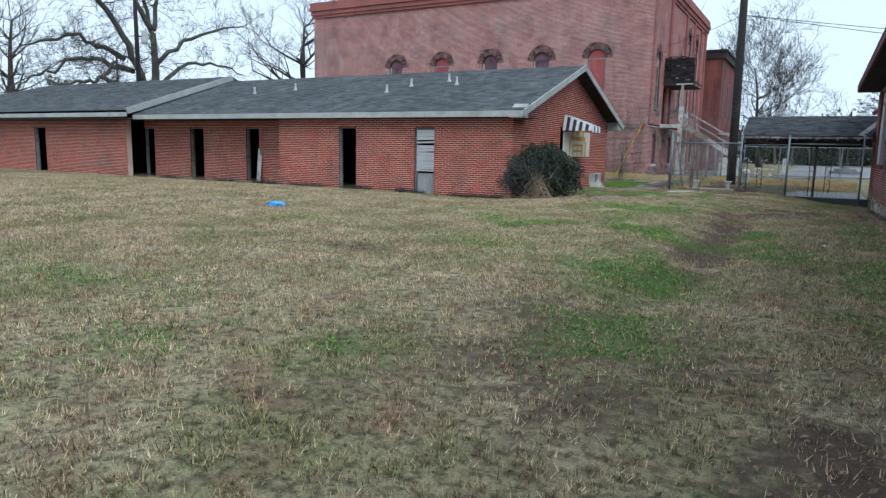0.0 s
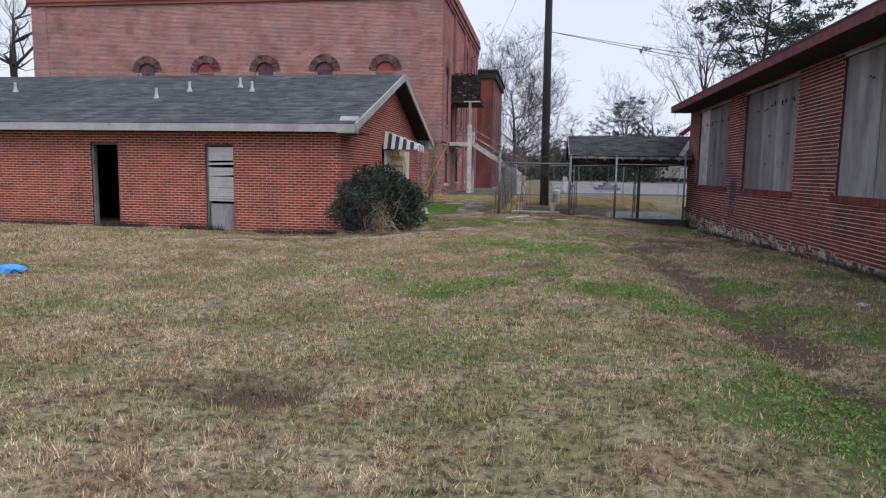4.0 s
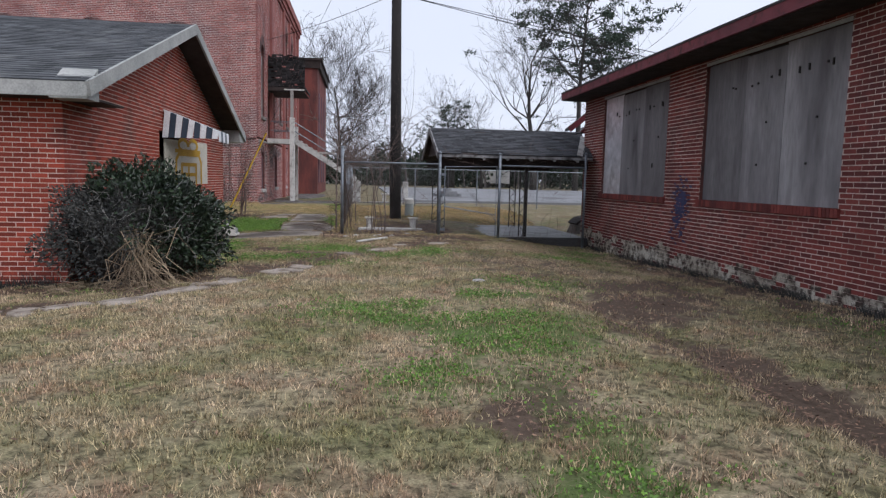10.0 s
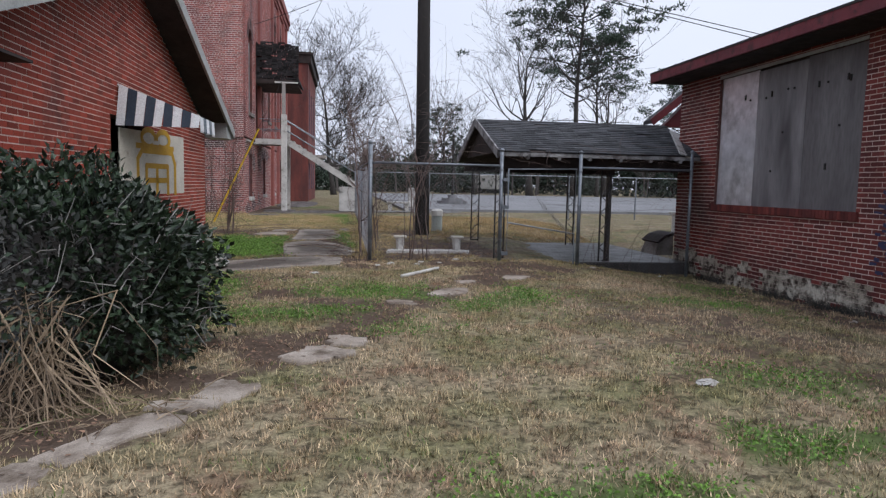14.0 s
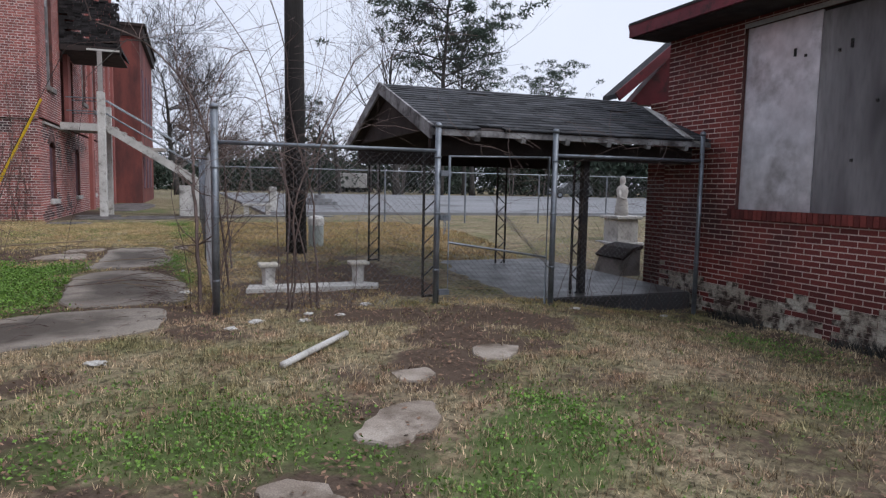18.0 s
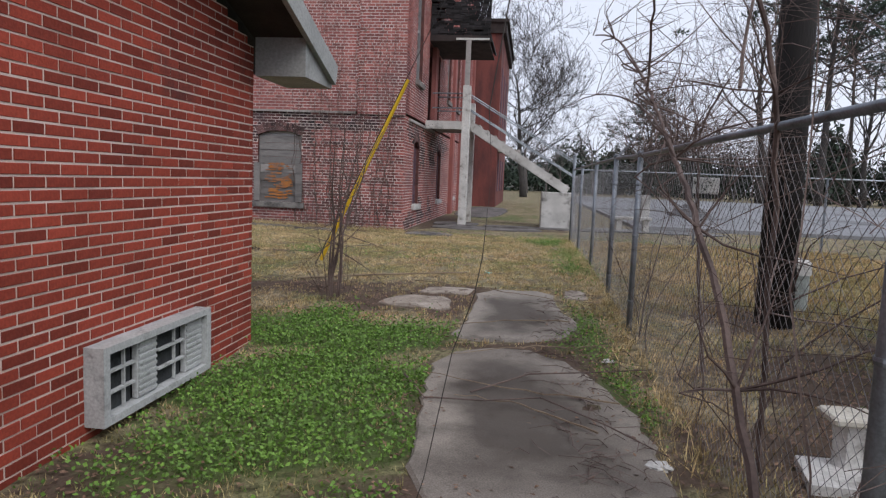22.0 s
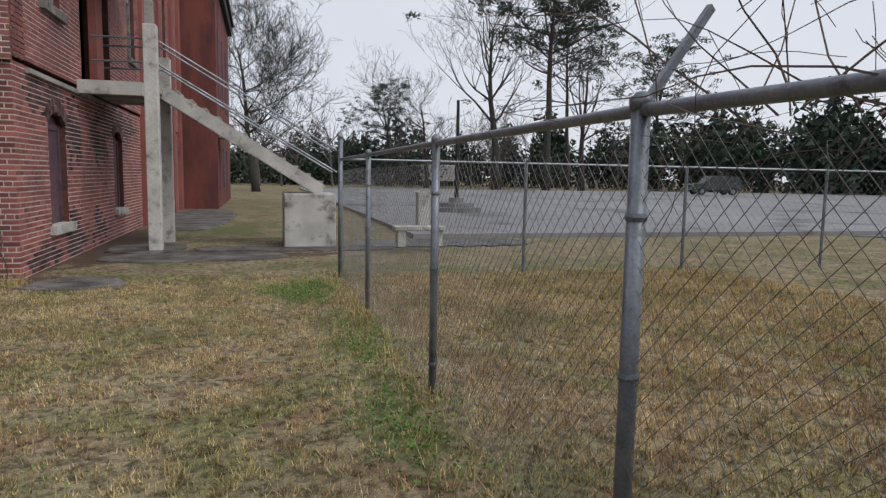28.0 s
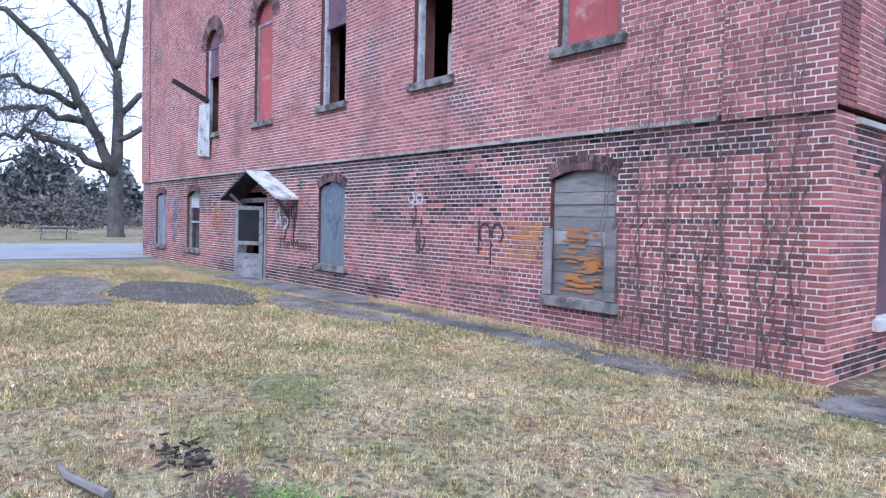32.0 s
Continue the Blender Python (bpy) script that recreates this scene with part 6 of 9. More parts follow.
for x, y in ((-1.92, 27.62), (-1.68, 31.25), (0.25, 27.78), (0.75, 31.25)):
    po = part("lattice_post", MB(), M_iron, can)
    b = MB()
    g = gz(x, y) - 0.05
    for s in (-0.09, 0.09):
        b.box(x + s - 0.013, x + s + 0.013, y - 0.013, y + 0.013, g, 1.8)
    z, s = g + 0.1, 1
    while z < 1.7:
        b.beam((x - 0.09 * s, y, z), (x + 0.09 * s, y, z + 0.17), 0.014, 0.014)
        if x < 0:
            s = 1
        else:
            s = -s
        z += 0.2 if x < 0 else 0.17
    b.box(x - 0.1, x + 0.1, y - 0.012, y + 0.012, g + 0.06, g + 0.085)
    b.box(x - 0.1, x + 0.1, y - 0.012, y + 0.012, 1.72, 1.76)
    if x == 0.25:
        b.box(x + 0.03, x + 0.11, y - 0.05, y + 0.05, g, 1.8)
    po.data = b.mesh("lattice_post", M_iron)
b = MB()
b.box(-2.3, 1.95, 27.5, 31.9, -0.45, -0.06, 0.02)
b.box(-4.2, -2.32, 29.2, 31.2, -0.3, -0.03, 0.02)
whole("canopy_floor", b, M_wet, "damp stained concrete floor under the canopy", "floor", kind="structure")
stp = thing("concrete_step", (2.3, 30.0, -0.1), "dark broken concrete step block by the entry", "step")
b = MB()
b.prism([(2.3, 29.72, -0.15), (2.4, 29.72, 0.12), (2.55, 29.72, 0.26), (2.75, 29.72, 0.32), (2.75, 29.72, -0.15)], (0, 0.75, 0))
part("block", b, M_concrete, stp)
b = MB()
b.prism([(2.38, 29.68, 0.13), (2.55, 29.68, 0.27), (2.78, 29.68, 0.33), (2.78, 29.68, 0.39), (2.53, 29.68, 0.33), (2.33, 29.68, 0.17)], (0, 0.83, 0))
part("coping", b, M_soffit, stp)
# broken bench: two pedestals on a white footing
bench = thing("broken_bench", (-3.1, 28.65, 0), "broken white concrete bench pedestals on a footing", "bench")
b = MB()
pts = [(-4.02, 28.42), (-3.4, 28.38), (-2.9, 28.42), (-2.36, 28.38), (-2.3, 28.62), (-2.5, 28.8), (-3.2, 28.78), (-3.95, 28.8)]
b.prism([(x, y, -0.08) for x, y in pts], (0, 0, 0.13))
part("footing", b, M_white, bench)
for x in (-3.72, -2.55):
    b = MB()
    b.lathe(x, 28.72, [(0.085, 0.04), (0.08, 0.1), (0.085, 0.22), (0.098, 0.29)], 6)
    ped = part("pedestal", b, M_white, bench)
    b = MB()
    b.box(x - 0.13, x + 0.13, 28.6, 28.84, 0.29, 0.335, 0.012)
    part("cap", b, M_cream, ped)

# ---- chain-link fence and gate ----


def pipe(mb, p, q, r, n=8):
    mb.tube([p, q], r, n)


def chain_link(mb, a, c, z0a, z0c, h, pitch=0.051, r=0.0013, sag=0.0):
    """Crossing wires between two ground points."""
    a, c = Vector((*a, 0)), Vector((*c, 0))
    L = (c - a).length
    d = (c - a).normalized()
    nn = Vector((-d.y, d.x, 0))
    k = -h
    while k < L:
        for s in (1, -1):
            u0, u1 = (k, k + h) if s > 0 else (k + h, k)
            t0, t1 = 0.0, 1.0
            du = u1 - u0
            for lim in (0.0, L):
                tt = (lim - u0) / du
                if (du > 0 and lim == 0.0) or (du < 0 and lim == L):
                    t0 = max(t0, tt)
                else:
                    t1 = min(t1, tt)
            if t1 - t0 < 0.02:
                continue
            pts = []
            for t in (t0, t1):
                u = u0 + du * t
                zb = z0a + (z0c - z0a) * u / L
                pts.append(a + d * u + nn * (0.004 * s) + Vector((0, 0, zb + h * t)))
            mb.tube(pts, r, 3, False)
        k += pitch * 1.414


fen = thing("chain_link_fence", (-4.42, 34, 0), "rusting galvanised chain-link fence with pipe rails", "fence")
FX = -4.42
posts = [(-4.40, 27.12, 2.1, 0.038), (FX, 31.75, 1.8, 0.028), (FX, 33.6, 1.84, 0.03), (FX, 36.05, 1.85, 0.028), (FX, 38.95, 1.85, 0.028), (FX, 41.6, 2.15, 0.036)]
for x, y, z, r in posts:
    b = MB()
    pipe(b, (x, y, gz(x, y) - 0.2), (x, y, z), r)
    b.lathe(x, y, [(r + 0.006, z - 0.02), (r + 0.008, z + 0.015), (r * 0.5, z + 0.035)], 8)
    po = part("post", b, M_steel, fen, smooth=True)
    for zz in (0.35, 1.0, 1.5):
        b = MB()
        b.lathe(x, y, [(r + 0.003, zz - 0.012), (r + 0.006, zz), (r + 0.003, zz + 0.012)], 8)
        part("band", b, M_steel, po)
b = MB()
b.tube([(-4.40, 27.12, 1.76), (FX, 29.5, 1.77), (FX, 31.75, 1.78), (FX, 33.6, 1.82), (FX, 36.05, 1.825), (FX, 38.95, 1.825), (FX, 41.6, 1.83)], 0.021, 8)
part("top_rail", b, M_steel, fen, smooth=True)
b = MB()
for (x0, y0, z0, _), (x1, y1, z1, _) in zip(posts, posts[1:]):
    chain_link(b, (x0, y0), (x1, y1), gz(x0, y0), gz(x1, y1), 1.7 - gz(x0, y0))
part("chain_mesh", b, M_wire, fen, "sagging chain-link wire mesh")["kind"] = "stuff"
b = MB()
b.beam((FX, 33.6, 1.82), (FX + 0.28, 33.68, 2.16), 0.02, 0.026)
part("barb_arm", b, M_steel, fen, "slanted barbed-wire arm")
# front run with gate
fr = thing("fence_front", (-3, 27.12, 0), "galvanised chain-link fence panels beside the gate", "fence")
for x, z, r in ((-2.02, 2.03, 0.036), (-0.52, 2.03, 0.036), (1.68, 2.1, 0.03)):
    b = MB()
    pipe(b, (x, 27.12, gz(x, 27.12) - 0.2), (x, 27.12, z), r)
    b.lathe(x, 27.12, [(r + 0.006, z - 0.02), (r + 0.008, z + 0.015), (r * 0.5, z + 0.035)], 8)
    po = part("post", b, M_steel, fr, smooth=True)
    for zz in (0.4, 1.05, 1.68):
        b = MB()
        b.lathe(x, 27.12, [(r + 0.003, zz - 0.014), (r + 0.008, zz), (r + 0.003, zz + 0.014)], 8)
        part("band", b, M_steel, po)
for x0, x1 in ((-4.40, -2.02), (-0.52, 1.68)):
    b = MB()
    pipe(b, (x0, 27.12, 1.75), (x1, 27.12, 1.75), 0.021)
    part("top_rail", b, M_steel, fr, smooth=True)
    b = MB()
    chain_link(b, (x0, 27.12), (x1, 27.12), gz(x0, 27.12), gz(x1, 27.12), 1.72)
    part("chain_mesh", b, M_wire, fr)["kind"] = "stuff"
gate = thing("gate", (-1.9, 27.1, 0), "closed chain-link gate with torn sagging mesh", "gate")
GL, GR = (-1.9, 27.06), (-0.6, 27.12)
b = MB()
b.tube([(GL[0], GL[1], -0.1), (GL[0], GL[1], 1.69), (GR[0], GR[1], 1.72), (GR[0], GR[1], -0.07), (GL[0], GL[1], -0.1)], 0.02, 8)
part("gate_frame", b, M_steel, gate, smooth=True)
b = MB()
pipe(b, (GL[0], GL[1], 0.72), (GR[0], GR[1], 0.52), 0.014)
part("brace", b, M_steel, gate)
b = MB()
chain_link(b, GL, GR, -0.08, -0.06, 0.85)
part("chain_mesh", b, M_wire, gate)["kind"] = "stuff"
b = MB()
rng = random.Random(2)
for i in range(26):
    t = i / 26
    x = GL[0] + 0.5 + 0.75 * t
    top = 1.25 - 0.75 * t
    b.tube([(x, 27.05, top), (x + 0.05, 27.0, top - 0.12), (x + 0.16, 26.99, top - 0.2 - 0.1 * rng.random())], 0.0018, 3, False)
    b.tube([(x + 0.12, 27.04, top - 0.02), (x, 27.0, top - 0.15)], 0.0018, 3, False)
part("torn_mesh", b, M_wire, gate, "torn curling wire mesh")["kind"] = "stuff"
for z in (0.15, 1.0, 1.5):
    b = MB()
    b.box(-2.0, -1.88, 27.05, 27.13, z - 0.03, z + 0.03)
    part("hinge", b, M_steel, gate)
for i in range(7):
    b = MB()
    a = i * 0.9
    b.tube([(-1.97 + 0.016 * math.cos(t + a), 27.0 + 0.008 * math.sin(3 * t), 1.02 - 0.03 * i + 0.022 * math.sin(t)) for t in np.linspace(0, 6.28, 9)], 0.004, 5)
    part("chain", b, M_steel, gate)
# far fence beyond the lawn
ff = thing("far_fence", (8, 41.6, 0.2), "far chain-link fence along the car park", "fence")
for i in range(11):
    x = -4.42 + 2.9 * i
    if i:
        b = MB()
        pipe(b, (x, 41.6, 0.0), (x, 41.6, 1.85), 0.028, 6)
        part("post", b, M_steel, ff)
b = MB()
b.tube([(-4.42, 41.6, 1.83), (24.6, 41.6, 1.83)], 0.02, 6)
part("top_rail", b, M_steel, ff)
b = MB()
chain_link(b, (-4.42, 41.6), (24.6, 41.6), 0.1, 0.1, 1.7, 0.11, 0.0015)
part("chain_mesh", b, M_wire, ff)["kind"] = "stuff"

# ---- utility pole, guy wire and lines ----
pole = thing("utility_pole", (-2.85, 32.35, 0), "dark creosoted wooden utility pole", "pole")
b = MB()
b.tube([(-2.85, 32.35, -0.3), (-2.88, 32.35, 3), (-2.95, 32.35, 11.5)], [0.19, 0.175, 0.13], 14)
part("shaft", b, M_pole, pole, smooth=True)
b = MB()
b.tube([(-8.55, 34.41, gz(-8.5, 34.4)), (-5.03, 33.35, 7.0), (-2.95, 32.35, 11.2)], 0.006, 5)
part("guy_wire", b, M_iron, pole)
A, B = Vector((-8.5, 34.4, 0.1)), Vector((-7.18, 34.11, 2.8))
b = MB()
b.tube([A.lerp(B, 0.05), B], 0.027, 10)
part("guy_guard", b, M_yellow, pole, "yellow plastic guy-wire guard")
for q in ((-8.7, 44.9, 7.95), (16.5, 29.3, 2.9), (16.5, 31.3, 3.9)):
    b = MB()
    p = Vector((-2.93, 32.35, 7.14))
    q = Vector(q)
    b.tube([tuple(p.lerp(q, t) + Vector((0, 0, -0.5 * t * (1 - t)))) for t in np.linspace(0, 1, 14)], 0.011, 4)
    part("wire", b, M_black, pole)

pole2 = thing("utility_pole", (-44.6, 34.2, 0), "far dark utility pole with a grey transformer", "pole")
b = MB()
b.tube([(-44.6, 34.2, -0.3), (-44.6, 34.2, 6), (-44.65, 34.2, 12.0)], [0.19, 0.17, 0.13], 10)
part("shaft", b, M_pole, pole2, smooth=True)
b = MB()
b.lathe(-44.3, 34.65, [(0.2, 8.7), (0.24, 8.8), (0.24, 9.55), (0.2, 9.65), (0.08, 9.7)], 12)
part("transformer", b, M_acgrey, pole2, "grey transformer can")
b = MB()
b.beam((-44.6, 34.2, 9.2), (-44.3, 34.65, 9.2), 0.08, 0.1)
part("bracket", b, M_iron, pole2)
for z0, q in ((10.6, (-110, 37, 9.5)), (8.4, (-110, 37, 7.6)), (7.7, (-110, 38, 6.9))):
    b = MB()
    p, q = Vector((-44.6, 34.2, z0)), Vector(q)
    b.tube([tuple(p.lerp(q, t) + Vector((0, 0, -3.0 * t * (1 - t)))) for t in np.linspace(0, 1, 14)], 0.016, 4)
    part("wire", b, M_black, pole2)

# ---- paving ----


def blob(mb, pts, top=0.02, thick=0.12, seed=0, jag=0.06, cuts=2):
    """A worn slab with a ragged rim, following the ground."""
    rng = random.Random(seed)
    for _ in range(cuts):
        cut = []
        for i, (x, y) in enumerate(pts):
            x2, y2 = pts[(i + 1) % len(pts)]
            cut += [(x * 0.78 + x2 * 0.22, y * 0.78 + y2 * 0.22), (x * 0.22 + x2 * 0.78, y * 0.22 + y2 * 0.78)]
        pts = cut
    rim = []
    for i, (x, y) in enumerate(pts):
        x2, y2 = pts[(i + 1) % len(pts)]
        n = max(1, int(math.hypot(x2 - x, y2 - y) / 0.16))
        for k in range(n):
            t = k / n
            rim.append((x + (x2 - x) * t + rng.uniform(-jag, jag), y + (y2 - y) * t + rng.uniform(-jag, jag)))
    cx, cy = sum(p[0] for p in rim) / len(rim), sum(p[1] for p in rim) / len(rim)
    n = len(rim)
    vs, fs = [], []
    for k, dz in ((1.0, -thick), (1.0, top - 0.012), (0.975, top)):
        for x, y in rim:
            xx, yy = cx + (x - cx) * k, cy + (y - cy) * k
            vs.append((xx, yy, gz(xx, yy) + dz))
    for r in range(2):
        for i in range(n):
            j = (i + 1) % n
            fs.append((r * n + i, r * n + j, r * n + n + j, r * n + n + i))
    vs.append((cx, cy, gz(cx, cy) + top + 0.002))
    fs += [(2 * n + i, 2 * n + (i + 1) % n, 3 * n) for i in range(n)]
    return mb.add(vs, fs)


walkway = thing("concrete_walk", (-5.4, 30, 0), "cracked stained concrete walk half covered by soil", "path", kind="structure")
SLABS = [
    [(-7.35, 26.2), (-6.3, 25.95), (-4.95, 26.4), (-4.85, 27.4), (-4.95, 27.65), (-5.9, 27.6), (-7.2, 27.35)],
    [(-5.95, 27.85), (-5.4, 27.85), (-4.72, 27.95), (-4.68, 28.7), (-4.72, 29.5), (-5.0, 30.4), (-5.55, 30.85), (-6.2, 30.55), (-6.1, 29.1)],
    [(-6.15, 31.0), (-5.55, 30.97), (-5.0, 31.25), (-4.9, 31.9), (-5.1, 32.5), (-5.1, 33.35), (-6.05, 33.3), (-6.02, 31.9)],
    [(-5.0, 33.0), (-4.72, 32.95), (-4.7, 33.5), (-4.98, 33.55)],
    [(-7.2, 32.55), (-6.85, 32.3), (-6.25, 32.1), (-6.3, 32.75), (-6.9, 32.9)],
    [(-6.75, 33.0), (-6.12, 32.9), (-6.1, 33.35), (-6.65, 33.4)],
    [(-3.85, 23.46), (-3.5, 23.85), (-3.17, 23.88), (-3.33, 23.42), (-3.67, 23.2)],
    [(-3.3, 24.58), (-2.95, 24.63), (-2.97, 24.37), (-3.25, 24.26)],
    [(-2.42, 25.14), (-2.0, 25.09), (-2.2, 24.68), (-2.53, 24.66)],
    [(-4.4, 23.0), (-4.09, 22.98), (-3.98, 22.7), (-4.3, 22.65)],
]
# the half-buried walk that crosses the lawn to the gate: broken slabs along a line
LINE = [Vector(p) for p in ((-10.6, 17.1), (-8.6, 17.5), (-7.2, 17.95), (-6.3, 18.6), (-5.7, 19.45), (-5.2, 20.25), (-4.7, 21.1), (-4.3, 21.95), (-3.95, 22.75), (-3.5, 23.55), (-3.05, 24.4), (-2.5, 25.2), (-1.9, 26.0), (-1.5, 26.9))]
rw2 = random.Random(63)
for a, c in zip(LINE[:8], LINE[1:8]):
    d = (c - a).normalized()
    nn = Vector((-d.y, d.x))
    ln, at_ = (c - a).length, 0.0
    while at_ < ln - 0.1:
        w = min(rw2.uniform(0.35, 0.8), ln - at_)
        if rw2.random() < 0.62 and w > 0.2:
            p0, p1 = a + d * (at_ + 0.02), a + d * (at_ + w - 0.03)
            l0, l1 = rw2.uniform(0.08, 0.34), rw2.uniform(0.08, 0.34)
            r0, r1 = rw2.uniform(0.06, 0.3), rw2.uniform(0.06, 0.3)
            SLABS.append([tuple(p0 - nn * r0), tuple((p0 + p1) / 2 - nn * (r0 + r1) * 0.5 * rw2.uniform(0.7, 1.2)), tuple(p1 - nn * r1), tuple(p1 + nn * l1), tuple((p0 + p1) / 2 + nn * (l0 + l1) * 0.5 * rw2.uniform(0.6, 1.2)), tuple(p0 + nn * l0)])
        at_ += w
for i, pts in enumerate(SLABS):
    sl = part("slab", blob(MB(), pts, 0.018 if i < 10 else 0.012 + 0.006 * (i % 3), 0.1, i, 0.03 if i < 10 else 0.05, 1 if i < 6 else 2), M_slab if i < 3 else M_slabsoil, walkway)
    al = sl.data.attributes.new("algae", "FLOAT", "POINT")
    al.data[len(sl.data.vertices) - 1].value = 1.0
M_apron = mat("dark_damp_apron_concrete", (0.2, 0.185, 0.18), (0.11, 0.1, 0.098), 1.2, 0.85, bscale=90, spot=(0.045, 0.04, 0.038), spot_scale=1.8, spot_at=0.54, soft=0.12, fine=0.45)
M_tar = mat("dark_tar_patch", (0.075, 0.073, 0.075), (0.045, 0.044, 0.046), 1.5, 0.85, bscale=90, spot=(0.12, 0.115, 0.11), spot_scale=3, spot_at=0.66)
apron = thing("building_apron", (-14, 41.5, 0.2), "broken concrete apron along the old building", "path", kind="structure")
x = -9.9
k = 0
while x > -24:
    w = 1.5 + 0.3 * (k % 3)
    part("slab", blob(MB(), [(x, 40.9 + 0.12 * (k % 2)), (x, 41.9), (x - w + 0.06, 41.9), (x - w + 0.06, 40.85)], 0.012, 0.1, 40 + k, 0.04), M_apron, apron)
    x -= w
    k += 1
for pts in ([(-8.6, 41.0), (-7.3, 41.1), (-7.4, 42.0), (-8.3, 42.1)], [(-8.2, 43.6), (-5.2, 43.8), (-5.0, 44.9), (-8.3, 44.9)], [(-8.4, 45.0), (-7.0, 45.1), (-7.0, 46.6), (-8.4, 46.6)], [(-6.8, 45.2), (-3.0, 45.0), (-2.8, 45.9), (-6.8, 46.0)], [(-16.9, 39.7), (-14.5, 40.3), (-14.6, 40.8), (-18.6, 40.8), (-18.9, 40.3)], [(-8.5, 50), (-6.6, 50), (-6.4, 60), (-8.6, 60)]):
    part("slab", blob(MB(), pts, 0.03, 0.1, int(pts[0][1] * 7), 0.05), M_apron, apron)
part("slab", blob(MB(), [(-20.3, 37.5), (-18.7, 38.1), (-17.2, 39.5), (-19.2, 40.2), (-21.6, 40.2), (-23.5, 38.8)], 0.032, 0.1, 9, 0.06), M_tar, apron)
for pts in ([(-19.3, 35.8), (-18.6, 37.6), (-20.2, 37.3), (-21.3, 37.8), (-23.2, 38.5), (-26.0, 37.6), (-22.0, 36.0)],):
    part("slab", blob(MB(), pts, 0.03, 0.1, 5, 0.06), M_apron, apron)
b = MB()
b.box(-2.0, 140, 47.5, 100, 0.0, 0.2)
whole("car_park", b, M_asphalt, "worn grey asphalt car park", "road", kind="structure")
b = MB()
b.box(-46, -32.3, 30, 55, 0.0, 0.2)
whole("side_road", b, M_asphalt, "grey asphalt side road", "road", kind="structure")
b = MB()
for x0, x1, y0, y1 in ((-3.6, 0.5, 45.6, 47.0), (4, 7, 50, 51.4), (9, 13, 57, 58), (11, 24, 46.6, 47.45), (2, 5, 62, 63)):
    blob(b, [(x0, y0), (x1, y0), (x1, y1), (x0, y1)], 0.03 if y0 < 47 else 0.03, 0.02, int(x0 * 3 + 50), 0.15)
whole("asphalt_patches", b, M_wet, "dark damp asphalt patches", "road", kind="structure")

# ---- trees ----


def limb(mb, p, d, length, r, depth, rng, droop, wander, kids, tips=None, sides=5, minr=0.004):
    """One limb with its forks."""
    n = 4 if depth > 1 else 3
    pts, rr = [tuple(p)], [r]
    d = d.normalized()
    q = p.copy()
    for i in range(n):
        d = (d + Vector((rng.uniform(-1, 1), rng.uniform(-1, 1), rng.uniform(-0.7, 0.9))) * wander + Vector((0, 0, droop))).normalized()
        q = q + d * (length / n)
        pts.append(tuple(q))
        rr.append(max(minr, r * (1 - 0.55 * (i + 1) / n)))
    mb.tube(pts, rr, sides if depth > 1 else 3, False)
    if depth <= 0:
        if tips is not None:
            tips.append((q.copy(), d.copy()))
        return
    for k in range(kids):
        i = rng.randint(1 if k else n, n)
        base = Vector(pts[i])
        ax = Vector((rng.uniform(-1, 1), rng.uniform(-1, 1), rng.uniform(-0.4, 0.8))).normalized()
        nd = (d * rng.uniform(0.5, 0.9) + ax * rng.uniform(0.45, 0.9)).normalized()
        limb(mb, base, nd, length * rng.uniform(0.55, 0.8), max(minr, rr[i] * rng.uniform(0.55, 0.75)), depth - 1, rng, droop, wander, kids, tips, sides, minr)


def bare_tree(x, y, h, seed, r=None, depth=5, label="leafless grey winter tree", spread=0.5, mat_=None, z=None, kids=3, name="bare_tree", first=0.3, thick=0.5):
    rng = random.Random(seed)
    z = gz(x, y) if z is None else z
    r = r or h * 0.02
    t = thing(name, (x, y, z), label, "tree", "bare winter trees")
    tr, cr = MB(), MB()
    lean = Vector((rng.uniform(-0.08, 0.08), rng.uniform(-0.08, 0.08), 1))
    pts = [Vector((x, y, z - 0.3))]
    nseg = 7
    for i in range(nseg):
        lean = (lean + Vector((rng.uniform(-0.1, 0.1), rng.uniform(-0.1, 0.1), 0.05))).normalized()
        pts.append(pts[-1] + lean * (h * 0.75 / nseg))
    rad = [r * 1.35] + [r * (1 - 0.8 * i / nseg) for i in range(1, nseg + 1)]
    tr.tube([tuple(p) for p in pts], rad, 9)
    part("trunk", tr, mat_ or M_barkdark, t, smooth=True)
    for i in range(2, nseg + 1):
        for k in range(3 if i < nseg else 4):
            if i / nseg < first:
                continue
            a = rng.uniform(0, 6.28)
            d = Vector((math.cos(a) * spread * 1.6, math.sin(a) * spread * 1.6, rng.uniform(0.35, 1.0)))
            limb(cr, pts[i], d, h * rng.uniform(0.16, 0.3), rad[i] * thick, depth - 2, rng, 0.02, 0.22, kids, None, 5, 0.012 if h > 8 else 0.004)
    part("crown", cr, mat_ or M_barkdark, t)
    return t


